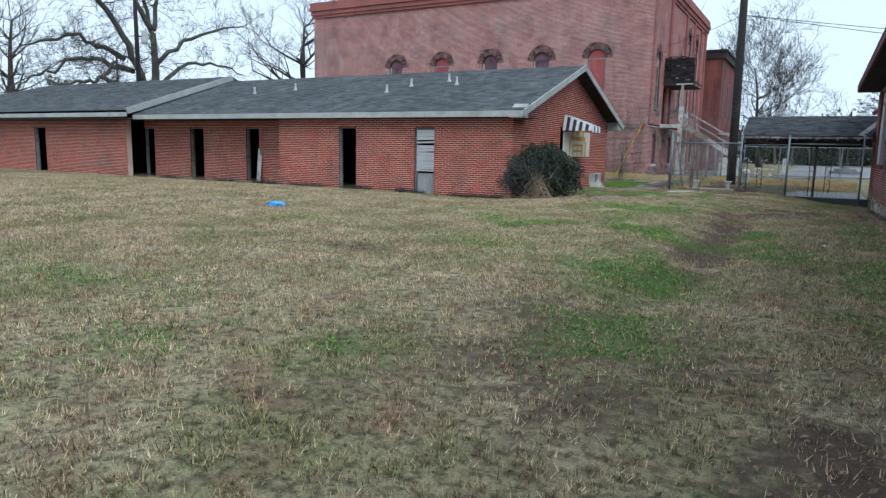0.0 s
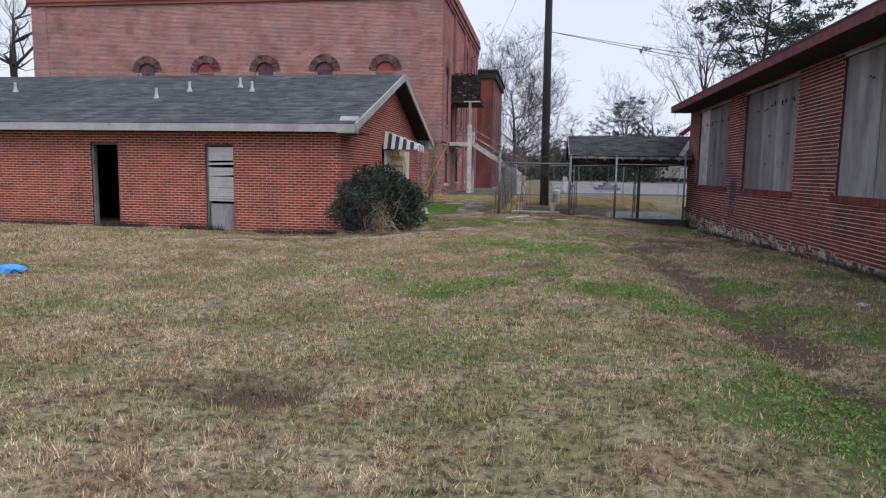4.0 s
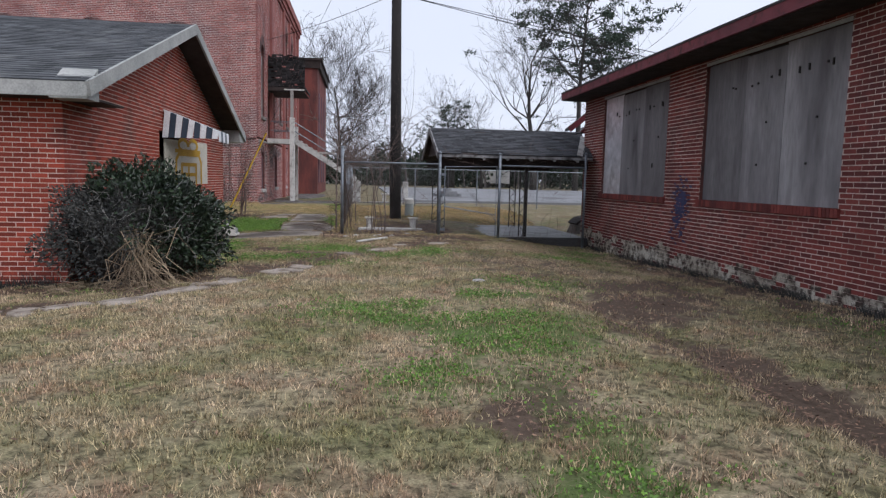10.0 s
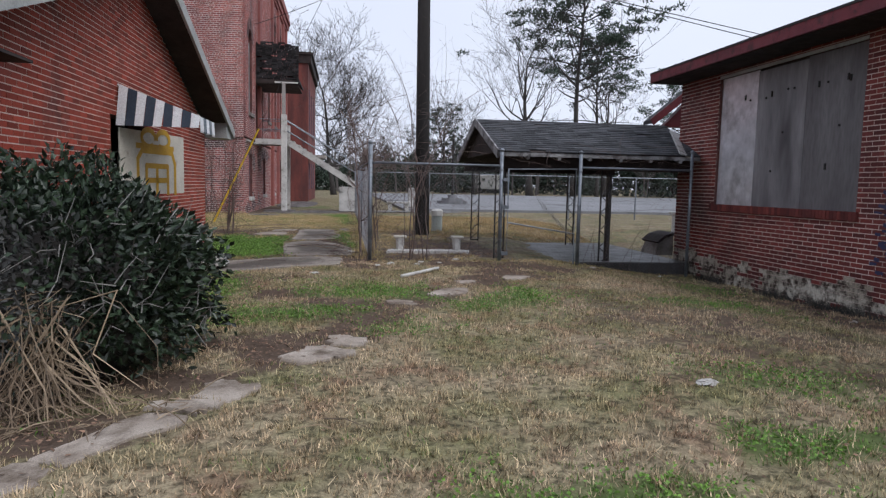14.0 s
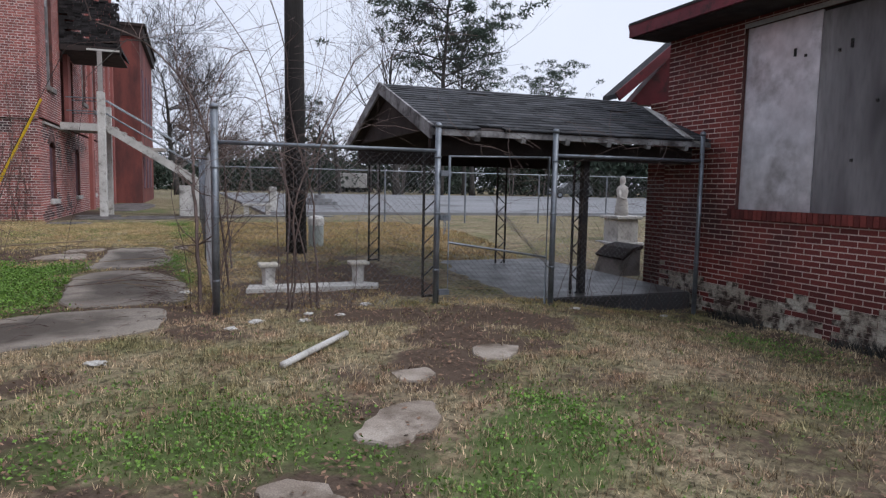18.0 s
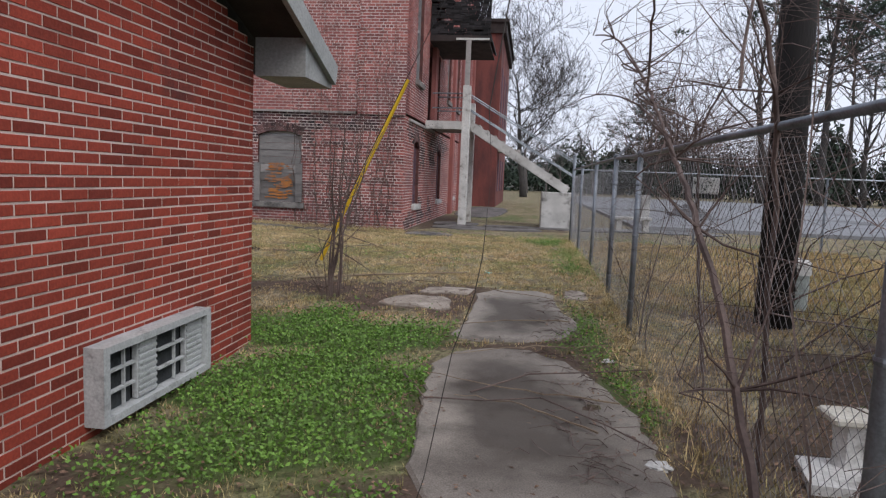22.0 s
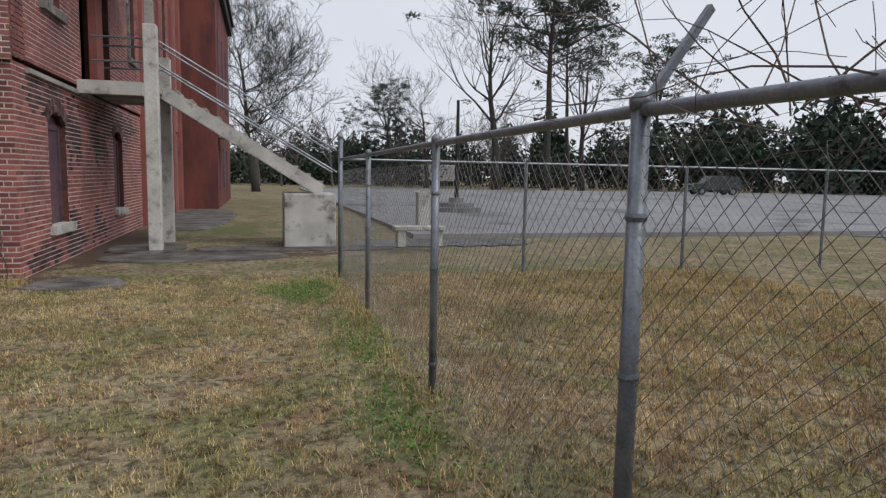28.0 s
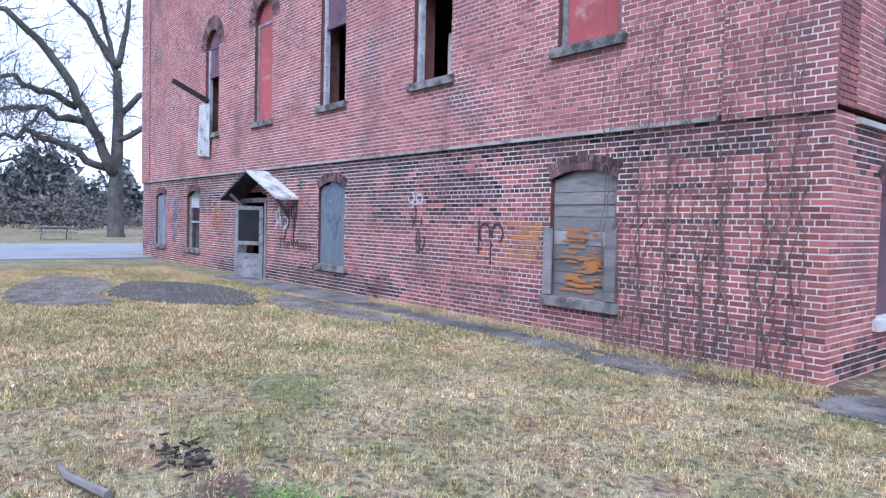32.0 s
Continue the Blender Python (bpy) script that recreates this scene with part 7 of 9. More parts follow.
def needle_clump(mb, c, rx, rz, n, rng, s):
    """A tuft of many short needle sprays."""
    vs = np.zeros((n, 3, 3))
    for i in range(n):
        u = rng.normal(0, 1, 3)
        u /= np.linalg.norm(u) + 1e-9
        p = np.array(c) + u * np.array([rx, rx, rz]) * rng.uniform(0.25, 1) ** 0.6
        d = rng.normal(0, 1, 3) + u * 1.2 + np.array([0, 0, 0.4])
        d /= np.linalg.norm(d)
        w = np.cross(d, rng.normal(0, 1, 3))
        w /= np.linalg.norm(w) + 1e-9
        vs[i, 0], vs[i, 1], vs[i, 2] = p - w * s * 0.22, p + w * s * 0.22, p + d * s
    mb.addnp(vs.reshape(-1, 3), np.arange(n * 3).reshape(-1, 3))


def pine(x, y, h, seed, label="tall loblolly pine with open crown", bare=0.45, dens=1.0):
    rng = random.Random(seed)
    ng = np.random.default_rng(seed)
    z = gz(x, y)
    t = thing("pine_tree", (x, y, z), label, "tree", "pines beyond the car park")
    tr, br, cr = MB(), MB(), MB()
    pts = [Vector((x, y, z - 0.3))]
    d = Vector((0, 0, 1))
    for i in range(9):
        d = (d + Vector((rng.uniform(-0.05, 0.05), rng.uniform(-0.05, 0.05), 0.1))).normalized()
        pts.append(pts[-1] + d * h / 9)
    rad = [h * 0.016 * (1 - 0.85 * i / 9) for i in range(10)]
    tr.tube([tuple(p) for p in pts], rad, 9)
    part("trunk", tr, M_barkdark, t, smooth=True)
    for k in range(30):
        f = bare + (0.99 - bare) * (k + rng.random()) / 30
        i = min(8, int(f * 9))
        p = pts[i].lerp(pts[i + 1], f * 9 - i)
        a = k * 2.4 + rng.uniform(-0.6, 0.6)
        ln = h * 0.31 * (1.0 - 0.75 * ((f - bare) / (1 - bare)) ** 1.6) * rng.uniform(0.55, 1.15)
        if rng.random() < 0.12:
            continue
        tips = []
        limb(br, p, Vector((math.cos(a), math.sin(a), rng.uniform(-0.05, 0.5))), ln, h * 0.0042, 2, rng, 0.03, 0.24, 3, tips, 4, 0.012)
        for q, dd in tips:
            if rng.random() < 0.9:
                c = q + Vector((rng.uniform(-0.5, 0.5), rng.uniform(-0.5, 0.5), rng.uniform(0, 0.3))) * (h * 0.02)
                needle_clump(cr, c, h * 0.032, h * 0.011, int(42 * dens), ng, h * 0.017)
    part("bough_growth", br, M_barkdark, t)["kind"] = "stuff"
    cn = part("crown", cr, M_needle, t)
    return t


pine(26, 103, 29, 5)
pine(33, 112, 22, 9, bare=0.5, dens=0.7)
pine(47, 116, 20, 15, "dark pine beyond the car park", 0.4, 0.7)
pine(10, 118, 13, 17, "small dark pine beyond the lawn", 0.3, 0.7)
bare_tree(20, 103, 24, 3, depth=6, spread=0.4, first=0.4)
bare_tree(31, 104, 19, 4, depth=5, spread=0.4)
bare_tree(10.2, 116, 15, 7, 0.25, 5, spread=0.35, first=0.45)
bare_tree(-6.0, 88, 15.5, 8, 0.3, 6, label="leafless oak behind the brick wing", spread=1.0, first=0.2, kids=4)
bare_tree(14, 112, 14, 12, depth=5)


M_oakbark = mat("grey_oak_bark", (0.125, 0.115, 0.11), (0.065, 0.062, 0.055), 1.5, 0.95, bscale=20, bump=0.6, spot=(0.05, 0.055, 0.035), spot_scale=2, spot_at=0.6)


def great_oak(x, y):
    """A huge forked oak: trunk, long sagging limbs reaching south, and fine twigs. Limbs run in (reach, height)."""
    rng = random.Random(21)
    t = thing("oak_tree", (x, y, 0), "huge leafless forked oak with long sagging mossy limbs", "tree", "bare winter trees")
    side, away = Vector((-0.22, -0.975, 0)), Vector((-0.975, 0.22, 0))
    limbs = (((0, -0.3), (0.1, 2.5), (0, 5.1), (-0.1, 9), (0, 12.4)), ((0, 12.4), (1.9, 15.7), (5.2, 18.8), (9, 20.5)), ((0, 12.4), (-0.6, 15.5), (-0.9, 18.8), (-0.5, 22)), ((0.2, 4.9), (1.5, 8), (2.8, 10.7), (4.9, 13.8), (7.3, 15.7), (10.5, 17.2), (14, 18)),
             ((2.6, 9.9), (5, 10.6), (7, 11.6), (9.7, 10.5), (12.5, 9.0)), ((1.9, 8.5), (4.5, 9.1), (6.4, 9.4), (8.2, 8.4), (10.5, 7.2), (13, 5.6)), ((0.6, 5.0), (3.3, 6.7), (5.2, 7.2), (7.3, 6.8), (10, 6.3), (14, 4.6)), ((0, 9), (-3, 12), (-6.5, 13.5), (-10, 14.5)), ((0, 7), (-3.5, 9.5), (-7, 10), (-10, 9.2)), ((4.5, 9.1), (5.6, 7.6), (6.6, 7.2)), ((0, 12.0), (1.0, 16.5), (2.0, 20.0), (3.5, 23)))
    rad = (0.62, 0.3, 0.26, 0.42, 0.28, 0.27, 0.3, 0.26, 0.24, 0.16, 0.22)
    for k, (lm, r) in enumerate(zip(limbs, rad)):
        mb, pts = MB(), []
        drift = rng.uniform(-0.35, 0.35)
        for (a0, z0), (a1, z1) in zip(lm, lm[1:]):
            for q in range(4):
                f = q / 4
                a, z = a0 + (a1 - a0) * f, z0 + (z1 - z0) * f
                wob = 0.0 if k == 0 else 0.16
                pts.append(Vector((x, y, z)) + side * a + away * (drift * abs(a) + rng.gauss(0, wob)) + Vector((0, 0, rng.gauss(0, wob))))
        pts.append(Vector((x, y, lm[-1][1])) + side * lm[-1][0] + away * drift * abs(lm[-1][0]))
        n = len(pts)
        rr = [r * (1 - (0.55 if k == 0 else 0.8) * i / (n - 1)) for i in range(n)]
        if k == 0:
            rr[0] *= 1.5
        mb.tube([tuple(p) for p in pts], rr, 9 if k == 0 else 7)
        part("trunk" if k == 0 else "limb", mb, M_oakbark, t, smooth=True)
        tw = MB()
        for i in range(3 if k else 12, n):
            for _ in range(2):
                d = Vector((rng.gauss(0, 1), rng.gauss(0, 1), rng.gauss(0.15, 0.8)))
                limb(tw, pts[i], d, rng.uniform(0.9, 2.4), max(0.025, rr[i] * rng.uniform(0.14, 0.3)), 3, rng, -0.02, 0.45, 3, None, 4, 0.012)
        if tw.n:
            part("twig_growth", tw, M_oakbark, t)["kind"] = "stuff"
    return t


great_oak(-59.5, 47.0)
bare_tree(-52, 60, 20, 25, 0.5, 6, label="leafless oak beside the old building", spread=0.9, first=0.3, thick=0.75)
bare_tree(-72, 40, 18, 26, 0.5, 5, spread=0.7)
bare_tree(-80, 33, 15, 27, 0.4, 5, spread=0.7)
bare_tree(-41, 66, 17, 28, 0.4, 5, spread=0.8)


def hedge_crown(mb, x, y, z0, w, h, n, rng):
    """A ragged leafy mass of many small sprays."""
    vs = []
    ph = rng.uniform(0, 6.28, 6)
    for i in range(n):
        a, e = rng.uniform(0, 6.28), rng.uniform(-0.5, 1.0)
        k = 0.75 + 0.25 * math.sin(a * 3 + ph[0]) * math.sin(e * 5 + ph[1]) + 0.12 * math.sin(a * 7 + ph[2])
        r = k * rng.uniform(0.6, 1.0)
        p = np.array([x + math.cos(a) * math.cos(e * 1.5) * w * r, y + math.sin(a) * math.cos(e * 1.5) * w * 0.8 * r, z0 + h * max(0.02, (0.3 + 0.7 * math.sin(e * 1.5)) * k * rng.uniform(0.7, 1.05) if e > 0 else rng.uniform(0.02, 0.5))])
        s = rng.uniform(0.25, 0.6) * h * 0.09
        d1, d2 = rng.normal(0, 1, 3), rng.normal(0, 1, 3)
        d1 /= np.linalg.norm(d1)
        d2 /= np.linalg.norm(d2)
        vs += [p - d1 * s, p + d1 * s, p + d2 * s * 1.5]
    mb.addnp(np.array(vs), np.arange(len(vs)).reshape(-1, 3))


ng = np.random.default_rng(44)
tl = MB()
x = -14.0
while x < 150:
    h = ng.uniform(5, 9) if x < 30 else ng.uniform(7, 13)
    w = ng.uniform(3.5, 6.5)
    hedge_crown(tl, x, 125 + ng.uniform(-6, 10) - max(0, x - 40) * 0.25, 0, w, h, 1500, ng)
    x += w * 0.62
for x, y, h, w in ((48, 112, 11, 8), (54, 106, 12, 8), (65, 100, 14, 8), (76, 94, 13, 8), (88, 86, 14, 8), (99, 74, 13, 8), (2, 140, 9, 7), (8, 138, 8, 6), (15, 132, 11, 7), (60, 98, 13, 7), (70, 95, 12, 8), (82, 90, 13, 8), (95, 80, 13, 8), (104, 66, 12, 8), (110, 50, 12, 9)):
    hedge_crown(tl, x, y, 0, w, h, 1300, ng)
tl2 = MB()
for y in range(8, 100, 3):
    hedge_crown(tl2, -125 + ng.uniform(-8, 8), y, 0, 6, ng.uniform(5, 13), 3200, ng)
# Pale tone with distance haze put into the colour.
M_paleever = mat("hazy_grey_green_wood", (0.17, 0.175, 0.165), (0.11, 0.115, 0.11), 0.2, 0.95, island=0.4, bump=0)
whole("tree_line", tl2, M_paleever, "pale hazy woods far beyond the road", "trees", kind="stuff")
whole("tree_line", tl, M_ever, "dark ragged tree line far beyond the lawn", "trees", kind="stuff")
tw = MB()
rng = random.Random(91)
for i in range(60):
    far_left = i % 4 == 3
    x = rng.uniform(-8, 120) if not far_left else rng.uniform(-122, -105)
    y = (118 + rng.uniform(-8, 12) - max(0, x - 40) * 0.25) if not far_left else rng.uniform(5, 100)
    h = rng.uniform(7, 13)
    p = Vector((x, y, 0))
    top = p + Vector((rng.uniform(-0.6, 0.6), 0, h * 0.5))
    tw.tube([tuple(p), tuple(top)], [h * 0.014, h * 0.009], 5)
    for k in range(7):
        a = rng.uniform(0, 6.28)
        limb(tw, p.lerp(top, rng.uniform(0.45, 1.0)), Vector((math.cos(a) * 0.7, math.sin(a) * 0.7, rng.uniform(0.5, 1.1))), h * 0.3, h * 0.006, 2, rng, 0.0, 0.25, 3, None, 3, 0.02)
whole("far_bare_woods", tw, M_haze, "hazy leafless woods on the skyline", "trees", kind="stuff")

# ---- the big shrub by the corner ----
bush = thing("evergreen_bush", (-7.0, 20.55, -0.12), "large overgrown evergreen bush with grey dead patch", "bush")
BX, BY, BZ = -7.0, 20.6, gz(-7, 20.5)


def leaf_quads(mb, P, D, ln, wd, rng):
    """Pointed leaves at points P along directions D."""
    n = len(P)
    s = np.cross(D, rng.normal(0, 1, (n, 3)))
    s /= np.linalg.norm(s, axis=1, keepdims=True) + 1e-9
    L = (rng.uniform(0.7, 1.2, n) * ln)[:, None]
    W = (rng.uniform(0.7, 1.2, n) * wd)[:, None]
    up = np.cross(s, D) * 0.15
    vs = np.stack([P, P + D * L * 0.5 + s * W, P + D * L + up * L, P + D * L * 0.5 - s * W], 1)
    mb.addnp(vs.reshape(-1, 3), np.arange(n * 4).reshape(-1, 4))


M_greytwig = mat("grey_dead_twig", (0.26, 0.25, 0.235), (0.15, 0.145, 0.14), 4, 0.9, bump=0)
ng = np.random.default_rng(6)
green_m, grey_m = MB(), MB()
N = 21000
u = ng.normal(0, 1, (N, 3))
u[:, 2] = np.abs(u[:, 2]) * 1.1 - 0.35
u /= np.linalg.norm(u, axis=1, keepdims=True)
lumpy = 1 + 0.12 * np.sin(u[:, 1] * 4.5 + 0.8) * np.sin(u[:, 0] * 3.5 + 0.5) + 0.10 * np.sin(u[:, 0] * 7 + 1) * np.sin(u[:, 1] * 6) + 0.09 * np.sin(u[:, 2] * 9 + u[:, 0] * 5) + 0.05 * np.sin(u[:, 0] * 17 + u[:, 1] * 15)
rad = lumpy * ng.uniform(0.72, 1.03, N)
P = np.stack([BX + u[:, 0] * 1.12 * rad, BY + u[:, 1] * 1.15 * rad, BZ + 0.55 + u[:, 2] * 0.98 * rad], 1)
P[:, 2] = np.maximum(P[:, 2], BZ + 0.04 + ng.uniform(0, 0.15, N))
D = u + ng.normal(0, 0.7, (N, 3))
D /= np.linalg.norm(D, axis=1, keepdims=True)
dead = (u[:, 0] - 0.45 * u[:, 1] * -1 < -0.05 + ng.normal(0, 0.25, N)) & (u[:, 1] < 0.1) & (u[:, 2] < 0.75)
leaf_quads(green_m, P[~dead], D[~dead], 0.075, 0.02, ng)
leaf_quads(grey_m, P[dead], D[dead], 0.06, 0.014, ng)
part("leaves", green_m, M_leaf, bush, "dark glossy green leaves")["kind"] = "stuff"
part("dead_leaves", grey_m, M_leafgrey, bush, "grey dead leaves")["kind"] = "stuff"
b = MB()
rng = random.Random(31)
for i in range(60):
    a = rng.uniform(0, 6.28)
    limb(b, Vector((BX + rng.uniform(-0.3, 0.3), BY + rng.uniform(-0.3, 0.3), BZ - 0.05)), Vector((math.cos(a), math.sin(a), rng.uniform(0.3, 1.6))), rng.uniform(0.6, 0.95), 0.012, 1, rng, 0.02, 0.2, 3, None, 4, 0.002)
part("stems", b, M_twig, bush)["kind"] = "stuff"
# Added dark core stands in for the shade among the leaves.
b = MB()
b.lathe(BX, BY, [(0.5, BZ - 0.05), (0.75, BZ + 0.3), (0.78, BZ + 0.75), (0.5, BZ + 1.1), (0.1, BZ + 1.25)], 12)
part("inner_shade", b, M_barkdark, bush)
b = MB()
for i in range(150):
    a, e = rng.uniform(-3.0, 0.3), rng.uniform(-0.1, 0.9)
    p = Vector((BX + 1.08 * math.cos(a) * math.cos(e), BY + 1.1 * math.sin(a) * math.cos(e), BZ + 0.5 + 0.95 * math.sin(e)))
    t1 = Vector((rng.gauss(0, 1), rng.gauss(0, 1), rng.gauss(0.3, 1))).normalized()
    t2 = Vector((rng.gauss(0, 1), rng.gauss(0, 1), rng.gauss(0, 1))).normalized()
    ln = rng.uniform(0.1, 0.28)
    b.tube([tuple(p), tuple(p + t1 * ln * 0.5), tuple(p + (t1 + t2 * 0.6) * ln)], [0.005, 0.004, 0.002], 3, False)
part("twig_growth", b, M_greytwig, bush, "grey bare twigs")["kind"] = "stuff"
clump = MB()
for i in range(120):
    g0, g1, k = rng.gauss(0, 1), rng.gauss(0, 1), rng.uniform(0.12, 0.8)
    p = Vector((-6.68 + g0 * 0.07, 19.66 + rng.gauss(0, 0.07), BZ + k))
    e = Vector((-6.6 + g1 * 0.26, 19.36 + rng.gauss(0, 0.16), BZ + 0.02 + (0.25 * rng.random() if i % 4 == 0 else 0)))
    q = p.lerp(e, 0.35) + Vector((0.12 * rng.gauss(0, 1), -0.1, rng.uniform(0.0, 0.3)))
    q2 = p.lerp(e, 0.7) + Vector((0.1 * rng.gauss(0, 1), -0.08, rng.uniform(-0.02, 0.14)))
    w = rng.uniform(0.5, 1.5)
    clump.tube([tuple(p), tuple(q), tuple(q2), tuple(e)], [0.003 * w, 0.005 * w, 0.004 * w, 0.002 * w], 3, False)
for i in range(160):
    p = Vector((-6.3 + rng.gauss(0, 0.75), 19.35 + rng.gauss(0, 0.22), BZ + rng.uniform(0.02, 0.1)))
    d = Vector((rng.gauss(0, 1), rng.gauss(0, 0.5), rng.gauss(0, 0.15))).normalized() * rng.uniform(0.15, 0.5)
    clump.tube([tuple(p), tuple(p + d * 0.5 + Vector((0, 0, 0.03))), tuple(p + d)], [0.004, 0.005, 0.002], 3, False)
whole("dead_grass_clump", clump, M_straw, "pale dead grass clump before the bush", "grass", kind="stuff")


# ---- vines and twiggy shrubs ----


def vine(mb, p, d, ln, r, rng, droop=-0.03, wander=0.25, twigs=3, depth=1):
    pts, rr = [tuple(p)], [r]
    q = Vector(p)
    d = Vector(d).normalized()
    n = max(4, int(ln / 0.16))
    for i in range(n):
        d = (d + Vector((rng.gauss(0, 1), rng.gauss(0, 1), rng.gauss(0, 0.8))) * wander * 0.5 + Vector((0, 0, droop * (0.3 + i / n)))).normalized()
        q = q + d * (ln / n)
        if p[0] > -4.9 and q.x < -4.8 and q.y > 26.5:
            q.x = -4.8
            d.x = abs(d.x)
        if q.z < gz(q.x, q.y) + 0.01:
            q.z = gz(q.x, q.y) + 0.01
            d.z = abs(d.z)
        pts.append(tuple(q))
        rr.append(max(0.0013, r * (1 - 0.75 * (i + 1) / n)))
    mb.tube(pts, rr, 5 if r > 0.006 else 3, False)
    if depth:
        for k in range(twigs):
            i = rng.randint(n // 3, n)
            ax = Vector((rng.uniform(-1, 1), rng.uniform(-1, 1), rng.uniform(-0.5, 0.9)))
            vine(mb, pts[i], ax, ln * rng.uniform(0.2, 0.45), max(0.0015, rr[i] * 0.6), rng, droop, wander, 2, depth - 1)


rng = random.Random(101)
gv_ = MB()
for i in range(6):
    p = (rng.choice((-4.5, -4.3, -3.75, -3.65, -3.55)) + rng.uniform(-0.12, 0.12), rng.uniform(26.95, 27.35), -0.02)
    vine(gv_, p, (rng.uniform(-0.22, 0.22), rng.uniform(-0.1, 0.2), 1), rng.uniform(1.6, 4.4), rng.uniform(0.003, 0.009), rng, -0.035, 0.22, 6, 2)
for i in range(12):
    p = (rng.uniform(-4.2, -2.2), rng.uniform(26.95, 27.3), -0.02)
    vine(gv_, p, (rng.uniform(-0.3, 0.3), rng.uniform(-0.1, 0.2), 1), rng.uniform(0.5, 1.6), rng.uniform(0.002, 0.005), rng, -0.03, 0.3, 4, 1)
for i in range(5):
    p = (-3.6 + rng.gauss(0, 0.18), rng.uniform(26.98, 27.3), -0.02)
    vine(gv_, p, (rng.uniform(-0.16, 0.2), rng.uniform(-0.05, 0.15), 1), rng.uniform(3.0, 5.6), rng.uniform(0.007, 0.015), rng, -0.06, 0.2, 8, 2)
whole("gate_vines", gv_, M_twig, "leafless brown vines climbing the gate fence", "vine", kind="stuff")
pv = MB()
for i in range(12):
    a = rng.uniform(0, 6.28)
    vine(pv, (-2.85 + 0.2 * math.cos(a), 32.35 + 0.2 * math.sin(a), rng.uniform(0, 2.2)), (math.cos(a) * 0.12, math.sin(a) * 0.12, 1), rng.uniform(2, 3.6), 0.007, rng, -0.02, 0.2, 5, 1)
whole("pole_vines", pv, M_twig, "leafless vines round the utility pole", "vine", kind="stuff")
cv = MB()
for i in range(26):
    x = rng.uniform(-2.3, 1.9)
    vine(cv, (x, 27.15 + rng.uniform(-0.1, 0.1), rng.uniform(1.6, 2.1)), (rng.uniform(-1, 1), rng.uniform(-0.4, 0.2), rng.uniform(-0.3, 0.5)), rng.uniform(0.5, 1.4), 0.004, rng, -0.05, 0.35, 3, 1)
for i in range(14):
    x = rng.uniform(-0.4, 1.7)
    vine(cv, (x, 27.25, gz(x, 27.2)), (rng.uniform(-0.3, 0.3), 0, 1), rng.uniform(0.7, 2.1), 0.004, rng, -0.03, 0.25, 3, 1)
whole("canopy_vines", cv, M_twig, "dry vines hanging along the canopy eave", "vine", kind="stuff")
wv = MB()
for i in range(18):
    y = rng.uniform(28.3, 32.2)
    vine(wv, (FX + rng.uniform(0.02, 0.2), y, gz(FX, y)), (rng.uniform(-0.1, 0.15), rng.uniform(-0.2, 0.2), 1), rng.uniform(1.0, 2.3), rng.uniform(0.002, 0.007), rng, -0.03, 0.34, 4, 1)
for i in range(95):
    y = rng.uniform(29.8, 32.9)
    vine(wv, (FX + rng.uniform(0.0, 0.25), y, 1.75), (rng.uniform(-0.2, 0.7), rng.uniform(-0.9, 0.9), rng.uniform(0.1, 0.6)), rng.uniform(0.5, 1.5), rng.uniform(0.003, 0.006), rng, -0.05, 0.3, 5, 1)
for pts, r in (([(-4.55, 27.4, 0.0), (-4.57, 27.9, 0.65), (-4.6, 28.6, 1.28), (-4.6, 29.3, 1.66), (-4.62, 30.0, 2.05), (-4.62, 30.8, 2.41), (-4.68, 32.3, 3.0), (-4.8, 33.6, 3.3)], 0.022), ([(-4.6, 29.5, 1.8), (-4.75, 30.2, 2.1), (-4.95, 31.0, 2.25), (-5.15, 32.0, 2.25)], 0.009), ([(-4.62, 30.4, 2.2), (-4.7, 29.9, 2.6), (-4.8, 29.2, 2.9), (-4.9, 28.3, 3.1)], 0.011), ([(-4.1, 30.2, 0.1), (-4.15, 30.5, 1.2), (-4.2, 30.4, 1.9), (-4.1, 30.0, 2.3)], 0.016), ([(-4.2, 28.6, 0.0), (-4.3, 28.4, 0.9), (-4.45, 28.1, 1.9), (-4.75, 27.9, 2.5), (-5.1, 27.7, 2.8), (-5.5, 27.4, 2.88)], 0.016), ([(-4.45, 28.65, 2.0), (-4.3, 29.0, 2.6), (-4.0, 29.6, 3.1), (-3.5, 30.4, 3.3)], 0.010)):
    P = [Vector(pts[0])] + [Vector(p) for p in pts] + [Vector(pts[-1])]
    smooth = []
    for i in range(1, len(P) - 2):
        for t in np.linspace(0, 1, 7)[:-1]:
            smooth.append(tuple(0.5 * (2 * P[i] + (P[i + 1] - P[i - 1]) * t + (2 * P[i - 1] - 5 * P[i] + 4 * P[i + 1] - P[i + 2]) * t * t + (3 * P[i] - P[i - 1] - 3 * P[i + 1] + P[i + 2]) * t * t * t) + Vector((rng.gauss(0, 0.006), rng.gauss(0, 0.006), 0))))
    wv.tube(smooth, [r * (1 - 0.6 * k / (len(smooth) - 1)) for k in range(len(smooth))], 6)
    for p in pts[1:]:
        for _ in range(5 if p is not pts[-1] else 1):
            vine(wv, p, (rng.uniform(-1, 1), rng.uniform(-1, 1), rng.uniform(-0.2, 0.8)), rng.uniform(0.4, 1.1), r * 0.35, rng, -0.04, 0.3, 3, 1)
for y0 in (31.5, 32.2):
    vine(wv, (FX + 0.06, y0, gz(FX, y0)), (0.05, rng.uniform(-0.25, 0.25), 1), 2.2, rng.uniform(0.008, 0.011), rng, -0.01, 0.2, 3, 1)
